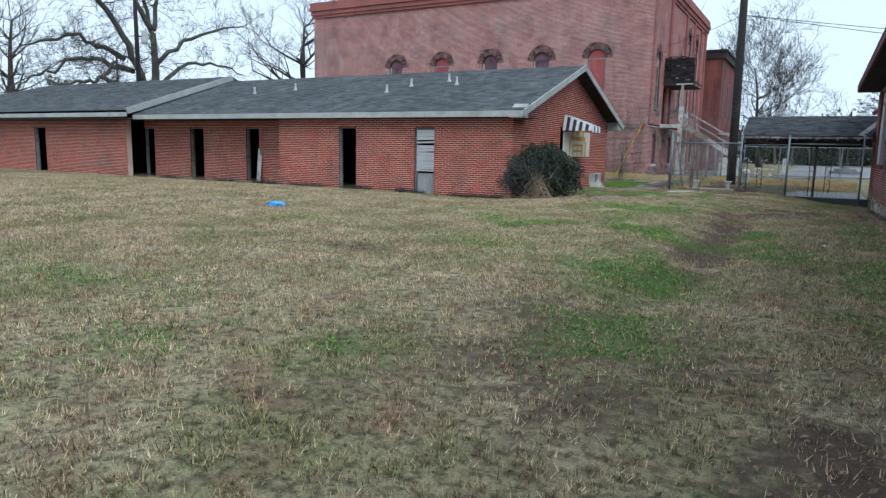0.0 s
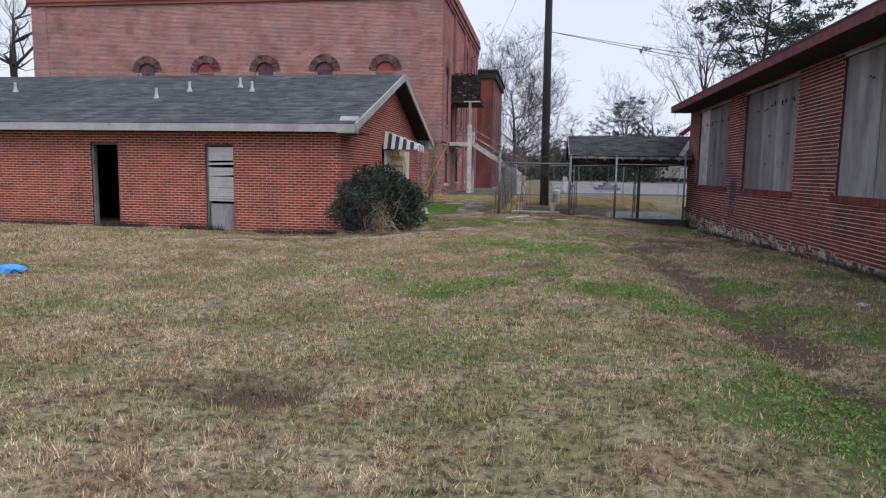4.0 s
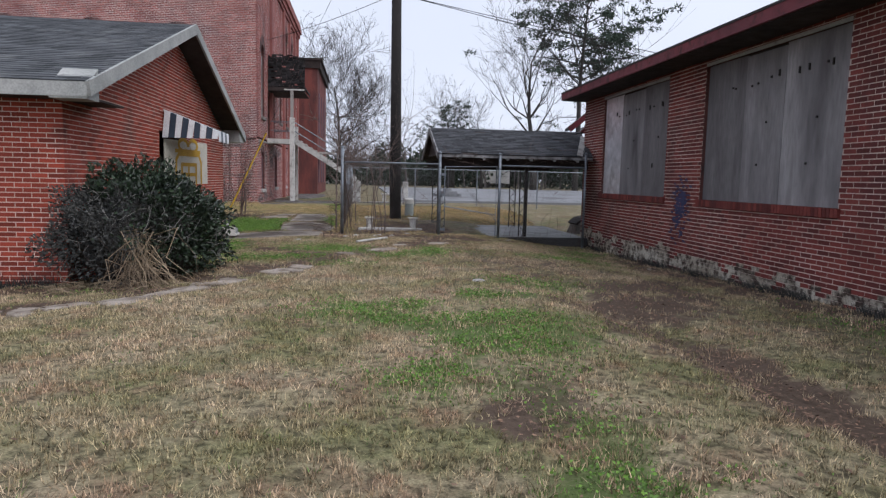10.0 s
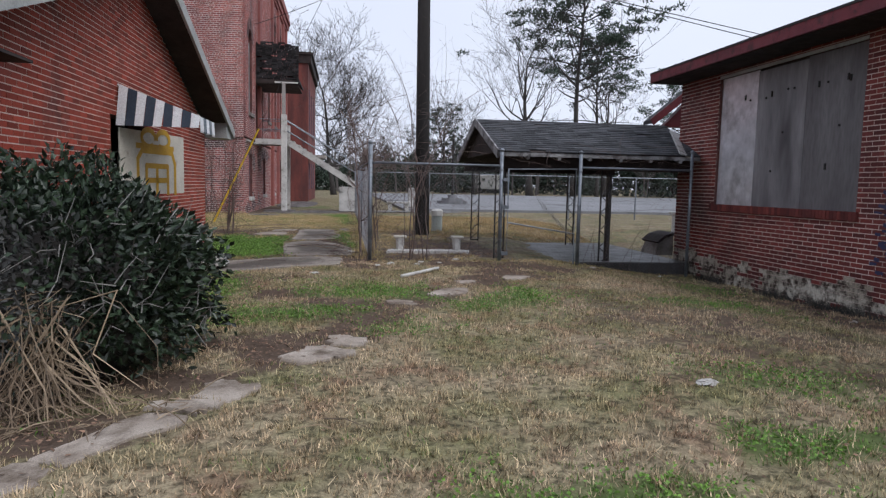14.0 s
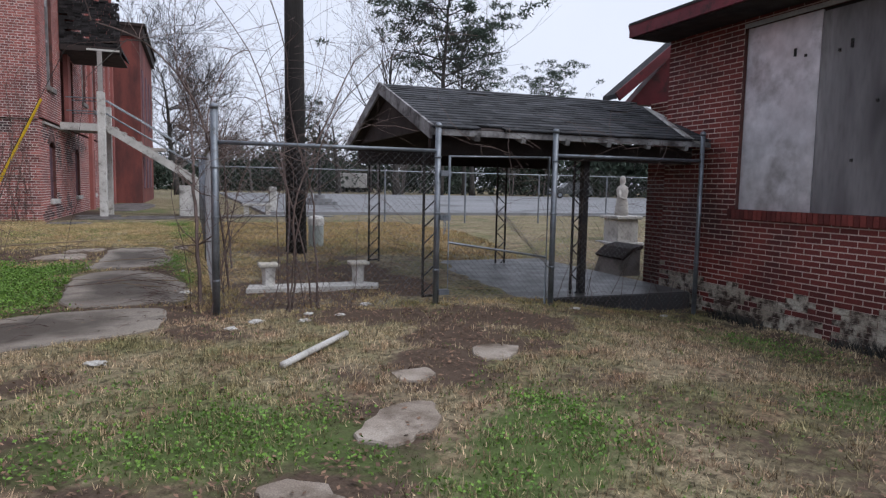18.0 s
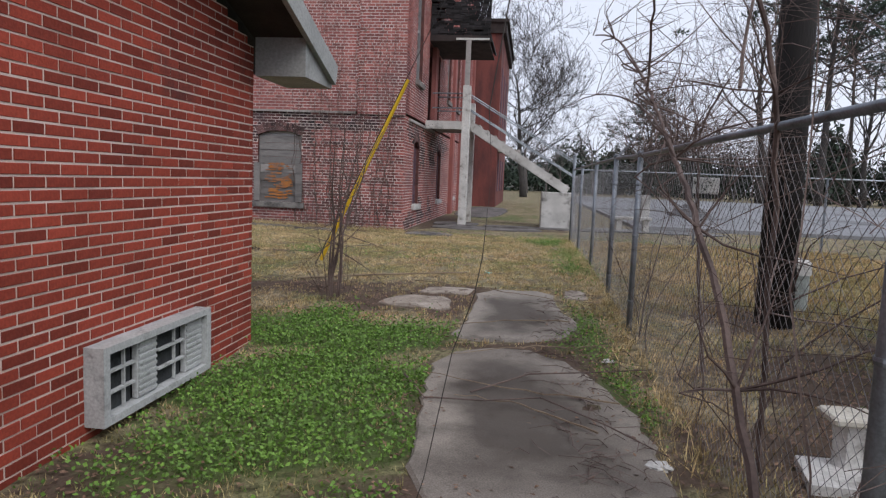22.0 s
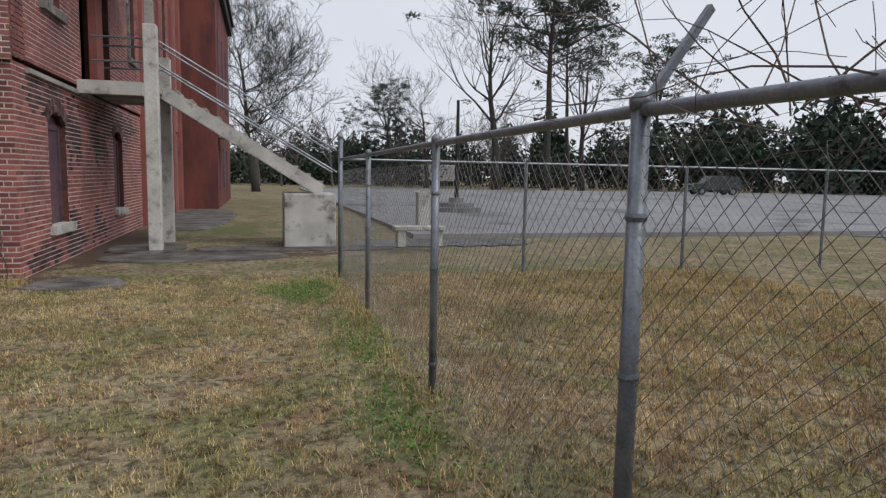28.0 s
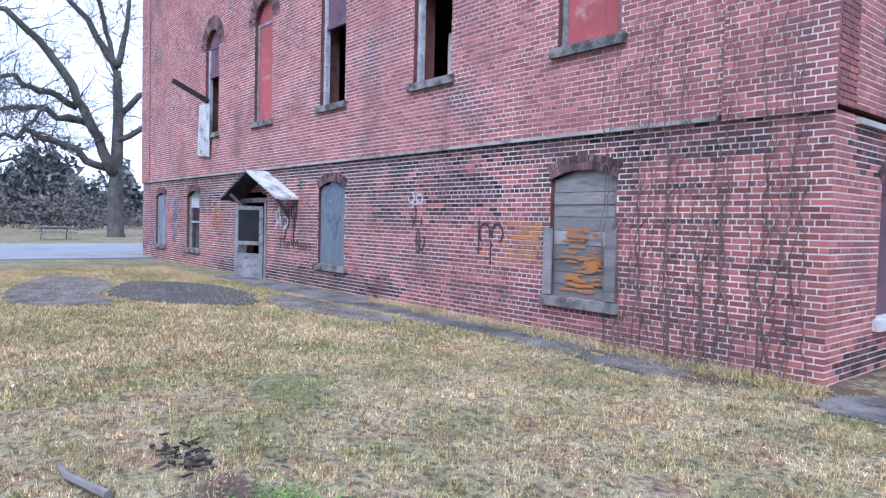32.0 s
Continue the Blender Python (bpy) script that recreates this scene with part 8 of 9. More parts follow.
for i in range(34):
    y = rng.uniform(30.2, 33.6)
    vine(wv, (FX + rng.uniform(0.0, 0.25), y, 1.78), (rng.uniform(-0.5, 0.5), rng.uniform(-0.9, 0.9), rng.uniform(0.2, 0.9)), rng.uniform(0.5, 1.6), rng.uniform(0.002, 0.005), rng, -0.07, 0.3, 5, 1)
whole("fence_vines", wv, M_twig, "tangled leafless vines on the chain-link fence", "vine", kind="stuff")
sv = MB()
for i in range(8):
    a = rng.uniform(0, 6.28)
    vine(sv, (-7.7 + 0.06 * math.cos(a), 32.6 + 0.06 * math.sin(a), gz(-7.7, 32.6) - 0.02), (0.06 * math.cos(a), 0.06 * math.sin(a), 1), rng.uniform(1.2, 2.5), rng.uniform(0.009, 0.02), rng, -0.01, 0.12, 5, 1)
for i in range(14):
    a = rng.uniform(0, 6.28)
    vine(sv, (-7.7 + 0.14 * math.cos(a), 32.6 + 0.14 * math.sin(a), gz(-7.7, 32.6) - 0.02), (0.3 * math.cos(a), 0.3 * math.sin(a), 1), rng.uniform(0.4, 1.3), rng.uniform(0.003, 0.007), rng, -0.03, 0.2, 4, 1)
whole("bare_shrub", sv, M_twig, "small leafless shrub beside the walk", "shrub", kind="stuff")
bv = MB()
for i in range(34):
    u = rng.uniform(0.1, 3.0) if i % 3 else rng.uniform(0.25, 2.2)
    q = Vector((MX - u, MS - 0.02, MG))
    pts = [tuple(q)]
    zz, uu = MG, u
    top = rng.uniform(1.8, 5.4) if i < 14 else rng.uniform(4.0, 8.5)
    while zz < top:
        zz += 0.14
        uu += rng.uniform(-0.05, 0.055)
        pts.append((MX - uu, MS - 0.022 - (0.055 if zz > BAND - 0.1 else 0) - (0.05 if uu < 1.3 and zz > BAND else 0), zz))
    bv.tube(pts, [(0.011 if i < 14 else 0.008) * (1 - 0.8 * k / len(pts)) for k in range(len(pts))], 4, False)
    for p in pts[3::3]:
        d = rng.choice((-1, 1))
        bv.tube([p, (p[0] + d * 0.1, p[1], p[2] + 0.1), (p[0] + d * rng.uniform(0.12, 0.3), p[1], p[2] + rng.uniform(0.1, 0.35))], [0.004, 0.003, 0.0015], 3, False)
for i in range(60):
    u = rng.gauss(1.9, 0.5)
    vine(bv, (MX - u, MS - rng.uniform(0.05, 0.3), MG + 0.0), (rng.uniform(-1, 1), -0.2, rng.uniform(0.1, 0.8)), rng.uniform(0.2, 0.7), 0.004, rng, -0.05, 0.4, 2, 1)
whole("wall_creeper", bv, M_twig, "dead leafless creeper on the brick wall", "vine", kind="stuff")

M_char = mat("charred_debris", (0.05, 0.038, 0.035), (0.02, 0.017, 0.017), 6, 0.9, island=0.6)
# ---- loose things ----
b = MB()
b.tube([(-4.01, 24.89, 0.03), (-3.35, 25.76, 0.04)], 0.027, 12)
whole("plastic_pipe", b, M_white, "white plastic pipe lying on the grass", "pipe", smooth=True)
b = MB()
b.tube([(-4.45, 28.65, 2.5), (-4.8, 28.1, 2.85), (-5.2, 27.5, 2.75), (-5.52, 27.12, 2.3), (-5.6, 27.05, 1.69), (-5.585, 27.05, 1.5), (-5.6, 27.05, 1.25), (-5.62, 27.05, 1.13), (-5.68, 27.05, 0.95), (-5.75, 27.03, 0.55), (-5.85, 27.0, 0.2), (-6.0, 26.95, 0.04), (-6.3, 26.8, 0.03)], [0.006, 0.005, 0.004, 0.003] + [0.0016] * 9, 5)
whole("hanging_vine", b, M_barkdark, "thin dark dead vine stem hanging from a branch", "vine", smooth=True)
for pts in ([(-6.3, 29.7, 0.05), (-6.1, 29.35, 0.0), (-5.68, 29.25, 0.03), (-5.33, 29.3, 0.06), (-4.95, 28.95, 0.04), (-4.66, 28.6, 0.02)], [(-5.8, 29.5, 0.0), (-5.4, 29.85, 0.05), (-4.96, 29.9, 0.08), (-4.52, 29.95, 0.12)]):
    b = MB()
    b.tube([(x, y, gz(x, y) + 0.035 + h) for x, y, h in pts], [0.007, 0.006] + [0.005] * (len(pts) - 3) + [0.003], 5)
    whole("fallen_twig", b, M_twig, "thin bare twig fallen across the walk", "twig", "twigs on the walk")
b = MB()
b.tube([(-8.3, 33.1, 0.16), (-7.5, 33.6, 0.18), (-6.27, 34.19, 0.2)], [0.012, 0.013, 0.008], 6)
whole("cane", b, M_straw, "long dry cane lying across the grass edge", "cane")


def crumple(x, y, s, m, label, category, name, seed, flat=0.5):
    """A crumpled scrap."""
    bm = bmesh.new()
    bmesh.ops.create_icosphere(bm, subdivisions=3, radius=1)
    for v in bm.verts:
        n = noise.noise_vector(v.co * 1.7 + Vector((seed, 0, 0)))
        k = noise.noise(v.co * 4 + Vector((0, seed, 0)))
        v.co = Vector((v.co.x * s[0], v.co.y * s[1], (v.co.z + 0.4) * s[2] * flat)) * (1 + 0.35 * k) + Vector((n.x * s[0], n.y * s[1], n.z * s[2])) * 0.35
        v.co += Vector((x, y, gz(x, y) + s[2] * flat * 0.2))
    me = bpy.data.meshes.new(name)
    bm.to_mesh(me)
    bm.free()
    me.materials.append(m)
    return tagged(part(name, me, None), label, category)


crumple(-10.1, 12.25, (0.22, 0.14, 0.13), M_blue, "crumpled bright blue plastic bag on the lawn", "bag", "plastic_bag", 1)
crumple(-12.6, 12.8, (0.12, 0.07, 0.05), M_plyblue, "small pale blue plastic scrap on grass", "litter", "plastic_scrap", 2)
crumple(-6.0, 34.55, (0.06, 0.04, 0.03), mat("teal_plastic", (0.05, 0.42, 0.45), (0.08, 0.5, 0.5), 8, 0.4), "small teal plastic scrap on grass", "litter", "plastic_scrap", 3)
for i, (x, y, s) in enumerate(((-4.72, 28.55, 0.07), (-4.05, 26.6, 0.07), (-3.6, 26.55, 0.06), (-4.3, 26.35, 0.06), (-3.2, 26.75, 0.05), (-2.35, 19.4, 0.07), (-2.8, 27.3, 0.06), (-4.75, 30.6, 0.05), (1.1, 27.0, 0.05), (1.4, 22.5, 0.05), (0.7, 12.2, 0.07), (-3.5, 26.9, 0.05), (-5.3, 25.4, 0.07), (-0.3, 26.9, 0.06))):
    crumple(x, y, (s, s * 0.8, s * 0.6), M_white, "crumpled white paper litter on the ground", "litter", "litter", 10 + i)["group"] = "scraps of litter"
sc = MB()
for i in range(34):
    x, y = -10.3 + rng.gauss(0, 0.17), 35.85 + rng.gauss(0, 0.09)
    d = Vector((rng.gauss(0, 1), rng.gauss(0, 1), rng.gauss(0, 0.3))).normalized() * rng.uniform(0.015, 0.05)
    p = Vector((x, y, gz(x, y) + rng.uniform(0.01, 0.04)))
    sc.beam(tuple(p - d), tuple(p + d), rng.uniform(0.015, 0.05), rng.uniform(0.004, 0.012))
whole("scrap_pile", sc, M_char, "charred dark debris scattered on the lawn", "scrap", kind="stuff")
b = MB()
b.tube([(-10.52, 35.15, gz(-10.5, 35.1) + 0.075), (-10.3, 35.17, gz(-10.3, 35.2) + 0.05), (-9.9, 35.3, gz(-9.9, 35.3) + 0.035)], [0.008, 0.026, 0.03], 7)
whole("log", b, M_oldwood, "short pale split log lying on grass", "log")
cr = thing("plastic_crate", (-6.98, 26.5, 0.0), "broken white plastic crate beside the wall", "crate")
for i in range(4):
    b = MB()
    b.box(-7.2 + 0.02 * i, -6.78, 26.32 + 0.1 * i, 26.35 + 0.1 * i, 0.0, 0.2 - 0.02 * i)
    part("rib", b, M_plyblue if i % 2 else M_white, cr)
b = MB()
b.box(-7.22, -6.76, 26.3, 26.72, 0.0, 0.04)
part("base", b, M_white, cr)
b = MB()
b.tube([(-7.0, 26.5, 0.16), (-6.98, 26.52, 0.27)], 0.025, 8)
part("knob", b, M_white, cr)
ped = thing("junction_pedestal", (-2.35, 33.2, 0.1), "pale green telephone pedestal beside the pole", "utility box")
g = gz(-2.35, 33.2)
b = MB()
b.lathe(-2.35, 33.2, [(0.15, g - 0.1), (0.15, g + 0.45)], 18)
part("body", b, M_vinylgrey, ped, smooth=False)
b = MB()
b.lathe(-2.35, 33.2, [(0.165, g + 0.43), (0.165, g + 0.56), (0.13, g + 0.6), (0.03, g + 0.62)], 18)
part("cap", b, M_white, ped)
# statue on a plinth
pl = thing("statue_plinth", (5.3, 33.9, 0), "stained white plinth under a statue", "plinth")
b = MB()
g = gz(5.3, 33.9)
b.box(5.0, 5.6, 33.6, 34.2, g - 0.1, g + 0.62, 0.02)
part("block", b, M_whitestain, pl)
b = MB()
b.box(4.92, 5.68, 33.52, 34.28, g + 0.62, g + 0.7, 0.015)
part("top_slab", b, M_whitestain, pl)
b = MB()
b.box(4.85, 5.75, 33.45, 34.35, g - 0.1, g + 0.05, 0.01)
part("base_slab", b, M_whitestain, pl)
b = MB()
b.lathe(5.3, 33.9, [(0.17, g + 0.7), (0.16, g + 0.9), (0.12, g + 1.15), (0.15, g + 1.3), (0.13, g + 1.4), (0.05, g + 1.45), (0.07, g + 1.52), (0.075, g + 1.58), (0.05, g + 1.65), (0.01, g + 1.68)], 14)
b.tube([(5.2, 33.85, g + 1.32), (5.12, 33.75, g + 1.15), (5.25, 33.7, g + 1.1)], 0.035, 6)
whole("statue", b, M_stone, "weathered pale robed statue on a plinth", "statue", smooth=True)
wp = MB()
wp.box(-1.68, -1.38, 48.4, 48.7, 0.2, 1.2, 0.02)
whole("white_pillar", wp, M_whitestain, "short white concrete pillar beyond the fence", "pillar")
wb = thing("white_bench", (-2.5, 44.8, 0.25), "low white concrete bench beyond the fence", "bench")
b = MB()
b.box(-3.0, -1.95, 44.65, 45.05, 0.52, 0.6, 0.01)
part("seat", b, M_whitestain, wb)
for x in (-2.85, -2.1):
    b = MB()
    b.box(x - 0.08, x + 0.08, 44.7, 45.0, 0.2, 0.52)
    part("leg", b, M_whitestain, wb)
lamp = thing("yard_post", (2.0, 57.5, 0.25), "tall dark post on a stepped round base", "post")
b = MB()
b.lathe(2.0, 57.5, [(1.0, 0.2), (1.0, 0.38), (0.7, 0.38), (0.7, 0.55), (0.3, 0.55), (0.3, 0.75)], 16)
part("base", b, M_asphalt, lamp)
b = MB()
b.tube([(2.0, 57.5, 0.7), (2.0, 57.5, 4.6)], [0.09, 0.06], 8)
part("shaft", b, M_iron, lamp)
fl = thing("light_pole", (-100, 71, 0), "tall dark light pole with a lamp head", "lamp post")
b = MB()
b.tube([(-100, 71, -0.2), (-100, 71, 15)], [0.2, 0.15], 8)
part("shaft", b, M_pole, fl)
b = MB()
b.beam((-100, 71, 11.6), (-98.8, 70.2, 11.9), 0.08, 0.08)
part("arm", b, M_steel, fl)
b = MB()
b.box(-99.1, -98.5, 69.9, 70.4, 11.75, 11.98, 0.05)
part("lamp_head", b, M_white, fl)
# parked sport utility vehicle
suv = thing("parked_car", (0, 0, 0), "dark green sport utility vehicle parked far off", "car", local=True)
body = MB()
prof = [(-2.3, 0.45), (-2.32, 0.95), (-2.2, 1.05), (-1.95, 1.72), (0.45, 1.75), (1.05, 1.12), (2.15, 1.02), (2.3, 0.85), (2.3, 0.45)]
body.prism([(x, -0.9, z) for x, z in prof], (0, 1.8, 0))
part("body", body, M_carpaint, suv)
for y in (-0.905, 0.905):
    for a0, a1 in ((-1.75, -0.95), (-0.85, -0.05), (0.05, 0.6)):
        b = MB()
        b.prism([(a0, y, 1.12), (a1 + 0.12, y, 1.12), (a1 - 0.1, y, 1.62), (a0 + 0.05, y, 1.62)], (0, 0.01 * (1 if y > 0 else -1), 0))
        part("window", b, M_glass, suv)
b = MB()
b.prism([(-2.27, -0.75, 1.1), (-2.27, 0.75, 1.1), (-2.02, 0.7, 1.65), (-2.02, -0.7, 1.65)], (-0.02, 0, 0))
part("rear_window", b, M_glass, suv)
for x in (-1.45, 1.45):
    for y in (-0.85, 0.85):
        b = MB()
        b.tube([(x, y - 0.12, 0.36), (x, y + 0.12, 0.36)], 0.36, 16)
        wh = part("wheel", b, M_black, suv)
        b = MB()
        b.tube([(x, y - 0.13, 0.36), (x, y + 0.13, 0.36)], 0.2, 12)
        part("rim", b, M_steel, wh)
b = MB()
b.box(2.3, 2.38, -0.85, 0.85, 0.45, 0.65, 0.02)
part("bumper", b, M_steel, suv)
for y in (-0.55, 0.55):
    b = MB()
    b.beam((-1.7, y, 1.8), (0.3, y, 1.8), 0.04, 0.05)
    part("roof_rail", b, M_black, suv)
suv.matrix_basis = pose(34.8, 85, 0.28, 0, 0, 168)
# far house and trailer
fh = thing("far_house", (-5, 140, 0.2), "small pale house far beyond the lawn", "house")
b = MB()
b.box(-12, 3, 138, 146, 0.0, 2.8)
part("wall", b, M_whitestain, fh)
b = MB()
b.prism([(-12.6, 137.5, 2.8), (-12.6, 146.5, 2.8), (-12.6, 142, 4.8)], (16.2, 0, 0))
part("roof", b, M_shingle, fh)
for x in (-10, -6.5, -1.5):
    b = MB()
    b.box(x, x + 1.2, 137.95, 138.0, 1.0, 2.2)
    part("window", b, M_glass, fh)
b = MB()
b.box(-4.2, -3.2, 137.95, 138.0, 0.1, 2.2)
part("door", b, M_dark, fh)
tr_ = thing("far_trailer", (19, 128, 0.2), "white trailer parked at the tree line", "trailer")
b = MB()
b.box(16.5, 22, 127, 129.4, 0.8, 3.2, 0.1)
part("body", b, M_white, tr_)
for x in (18, 20.5):
    b = MB()
    b.tube([(x, 126.9, 0.5), (x, 127.1, 0.5)], 0.45, 12)
    part("wheel", b, M_black, tr_)

# long canes and twigs fallen over the walk
rng = random.Random(313)
for a0, a1, bow in (((-4.75, 30.9), (-6.2, 30.3), 0.25), ((-4.8, 29.5), (-6.3, 30.0), -0.3), ((-5.0, 31.8), (-6.6, 31.1), 0.2), ((-6.9, 33.6), (-4.9, 32.6), 0.15), ((-5.0, 28.9), (-5.9, 29.4), 0.2)):
    b = MB()
    pts = []
    for k in range(13):
        t = k / 12
        x, y = a0[0] + (a1[0] - a0[0]) * t, a0[1] + (a1[1] - a0[1]) * t + bow * 4 * t * (1 - t) * 0.5 + rng.uniform(-0.02, 0.02)
        pts.append((x, y, gz(x, y) + 0.035 + 0.02 * rng.random()))
    b.tube(pts, [0.007 - 0.0004 * k for k in range(13)], 5)
    whole("fallen_cane", b, M_straw, "thin dry cane lying over the concrete walk", "cane", "canes on the walk")
b = MB()
for i in range(420):
    if i % 3:
        x, y = -4.95 + rng.gauss(0, 0.22), rng.uniform(27.6, 33.5)
    elif i % 2:
        x, y = -7.6 + rng.gauss(0, 0.8), 33.1 + rng.gauss(0, 0.3)
    else:
        x, y = rng.uniform(-6.5, -1.5), 27.0 + rng.gauss(0, 0.5)
    a, ln = rng.uniform(0, 6.28), rng.uniform(0.05, 0.3)
    z = gz(x, y) + 0.03
    b.tube([(x, y, z), (x + ln * 0.5 * math.cos(a), y + ln * 0.5 * math.sin(a), z + rng.uniform(0, 0.03)), (x + ln * math.cos(a + 0.3), y + ln * math.sin(a + 0.3), z)], [0.003, 0.003, 0.0015], 3, False)
whole("fallen_twigs", b, M_twig, "small dry twigs scattered over soil and walk", "twigs", kind="stuff")

# brush, thicket and a picnic table far beyond the old building
ng = np.random.default_rng(71)
th = MB()
for y in np.arange(26, 84, 3.2):
    hedge_crown(th, -92 + ng.uniform(-12, 6), y, 0, 5, ng.uniform(2.5, 5.5), 1500, ng)
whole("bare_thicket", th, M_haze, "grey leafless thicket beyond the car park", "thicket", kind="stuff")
pt = thing("picnic_table", (-53, 42, 0.2), "weathered wooden picnic table beyond the pavement", "table")
for k in range(4):
    b = MB()
    b.beam((-53.35 + 0.2 * k, 40.9, 0.95), (-53.35 + 0.2 * k, 43.1, 0.95), 0.17, 0.045)
    part("top_board", b, M_oldwood, pt)
for x in (-53.85, -52.25):
    b = MB()
    b.beam((x, 40.9, 0.62), (x, 43.1, 0.62), 0.24, 0.045)
    part("seat", b, M_oldwood, pt)
for y in (41.3, 42.7):
    for s in (-1, 1):
        b = MB()
        b.beam((-53.05 + 0.65 * s, y, 0.15), (-53.05 + 0.2 * s, y, 0.93), 0.05, 0.1)
        part("leg", b, M_oldwood, pt)
    b = MB()
    b.beam((-53.95, y, 0.57), (-52.15, y, 0.57), 0.05, 0.1)
    part("cross_beam", b, M_oldwood, pt)

# ---- grass, weeds and leaves ----
gr = np.random.default_rng(12)


def in_poly(pts, x, y):
    inside = np.zeros(len(x), bool)
    n = len(pts)
    for i in range(n):
        (x0, y0), (x1, y1) = pts[i], pts[(i + 1) % n]
        cross = ((y0 > y) != (y1 > y)) & (x < (x1 - x0) * (y - y0) / (y1 - y0 + 1e-12) + x0)
        inside ^= cross
    return inside


# look-up grids of ground height and patches over the walked yard
cx_, cy_ = np.arange(-13, 4.01, 0.15), np.arange(0, 46.01, 0.15)
grid_z = np.array([[gz(x, y) + lump(x, y) for x in cx_] for y in cy_])
grid_g = np.array([[patch(GREEN, x, y) for x in cx_] for y in cy_])
grid_s = np.array([[patch(SOIL, x, y) for x in cx_] for y in cy_])


def sample(grid, x, y):
    i = np.clip(((x + 13) / 0.15), 0, len(cx_) - 1.001)
    j = np.clip((y / 0.15), 0, len(cy_) - 1.001)
    a, c = i.astype(int), j.astype(int)
    u, v = i - a, j - c
    return grid[c, a] * (1 - u) * (1 - v) + grid[c, a + 1] * u * (1 - v) + grid[c + 1, a] * (1 - u) * v + grid[c + 1, a + 1] * u * v


def on_slab(x, y):
    on = np.zeros(len(x), bool)
    for pts in SLABS:
        on |= in_poly(pts, x, y)
    return on


def clear(x, y):
    ok = ~((x < LX + 0.05) & (y > LS - 0.05) & (y < LN + 0.05)) & (x < RX - 0.06)
    ok &= ~((x > -2.3) & (y > 27.45) & (y < 31.9)) & ~((y > MS - 0.05) & (x < MX + 0.1))
    return ok & ~on_slab(x, y)


def tufts(n, per, box, hmin, hmax, wide, keep=None, lean=1.0, spread=0.03):
    """Clumps of short blades leaning out from their middle."""
    x, y = gr.uniform(box[0], box[1], n), gr.uniform(box[2], box[3], n)
    if keep is not None:
        k = keep(x, y)
        x, y = x[k], y[k]
    tall = np.repeat(gr.uniform(0.6, 1.15, len(x)), per)
    ox, oy = gr.normal(0, spread, len(x) * per), gr.normal(0, spread, len(x) * per)
    x, y = np.repeat(x, per) + ox, np.repeat(y, per) + oy
    k = clear(x, y)
    x, y, ox, oy, tall = x[k], y[k], ox[k], oy[k], tall[k]
    m = len(x)
    z = sample(grid_z, x, y)
    a = gr.uniform(0, 2 * math.pi, m)
    h = gr.uniform(hmin, hmax, m) * tall
    t = gr.uniform(0.1, 0.85 * lean, m)
    b0 = np.arctan2(oy, ox) + gr.normal(0, 0.9, m)
    dx, dy = np.cos(a) * wide * 0.5, np.sin(a) * wide * 0.5
    P = np.stack([np.stack([x - dx, y - dy, z - 0.004], 1), np.stack([x + dx, y + dy, z - 0.004], 1), np.stack([x + np.cos(b0) * h * t, y + np.sin(b0) * h * t, z + h * (1.05 - 0.6 * t)], 1)], 1)
    mb = MB()
    mb.v, mb.n = [P.reshape(-1, 3)], m * 3
    mb.f = np.arange(m * 3).reshape(-1, 3).tolist()
    return mb


M_blade = lawn_material("winter_grass_blade", (0.48, 0.378, 0.256), (0.28, 0.252, 0.132), (0.41, 0.268, 0.185), 0.72)
M_tan = lawn_material("tan_grass_blade", (0.56, 0.43, 0.235), (0.33, 0.295, 0.135), (0.47, 0.32, 0.165), 0.66, (0.5, 1.45))
M_brownblade = lawn_material("brown_grass_blade", (0.46, 0.33, 0.175), (0.33, 0.25, 0.125), (0.37, 0.235, 0.125), 0.66, (0.5, 1.45))
M_greenblade = mat("green_grass_blade", (0.17, 0.265, 0.07), (0.11, 0.175, 0.05), 3, 0.8, island=0.55, bump=0)
grid_n = np.array([[0.5 + 0.5 * noise.noise((x * 2.2, y * 2.2, 20)) + 0.35 * noise.noise((x * 6.5, y * 6.5, 21)) for x in cx_] for y in cy_])


def thin(x, y):
    n = sample(grid_n, x, y)
    return (gr.random(len(x)) > 0.93 * sample(grid_s, x, y)) & (gr.random(len(x)) > (0.3 + 0.65 * (y > 27.5)) * sample(grid_g, x, y)) & (gr.random(len(x)) < 0.3 + 1.0 * n)


def weedy(x, y):
    return (gr.random(len(x)) < 0.05 + sample(grid_g, x, y)) & (gr.random(len(x)) > 0.6 * sample(grid_s, x, y))


whole("dry_grass", tufts(88000, 11, (-11, 2.0, 1.0, 27), 0.025, 0.07, 0.008, thin), M_blade, "short dry dormant lawn grass", "grass", kind="stuff")
whole("dry_grass", tufts(58000, 10, (-12.5, 1.9, 27, 42), 0.02, 0.065, 0.009, thin), M_tan, "short tan winter grass", "grass", kind="stuff")
whole("green_grass", tufts(90000, 8, (-11, 2.0, 1.0, 42), 0.015, 0.05, 0.008, weedy, 1.1, 0.025), M_greenblade, "sparse green winter grass among the straw", "grass", kind="stuff")
whole("tall_grass", tufts(7000, 7, (-4.2, 3.9, 32.6, 41.6), 0.04, 0.13, 0.009), M_brownblade, "dry tan grass inside the fence", "grass", kind="stuff")
whole("fence_grass", tufts(600, 7, (-4.75, -4.15, 27.2, 42), 0.06, 0.22, 0.007), M_tan, "dry grass tufts along the fence", "grass", kind="stuff")


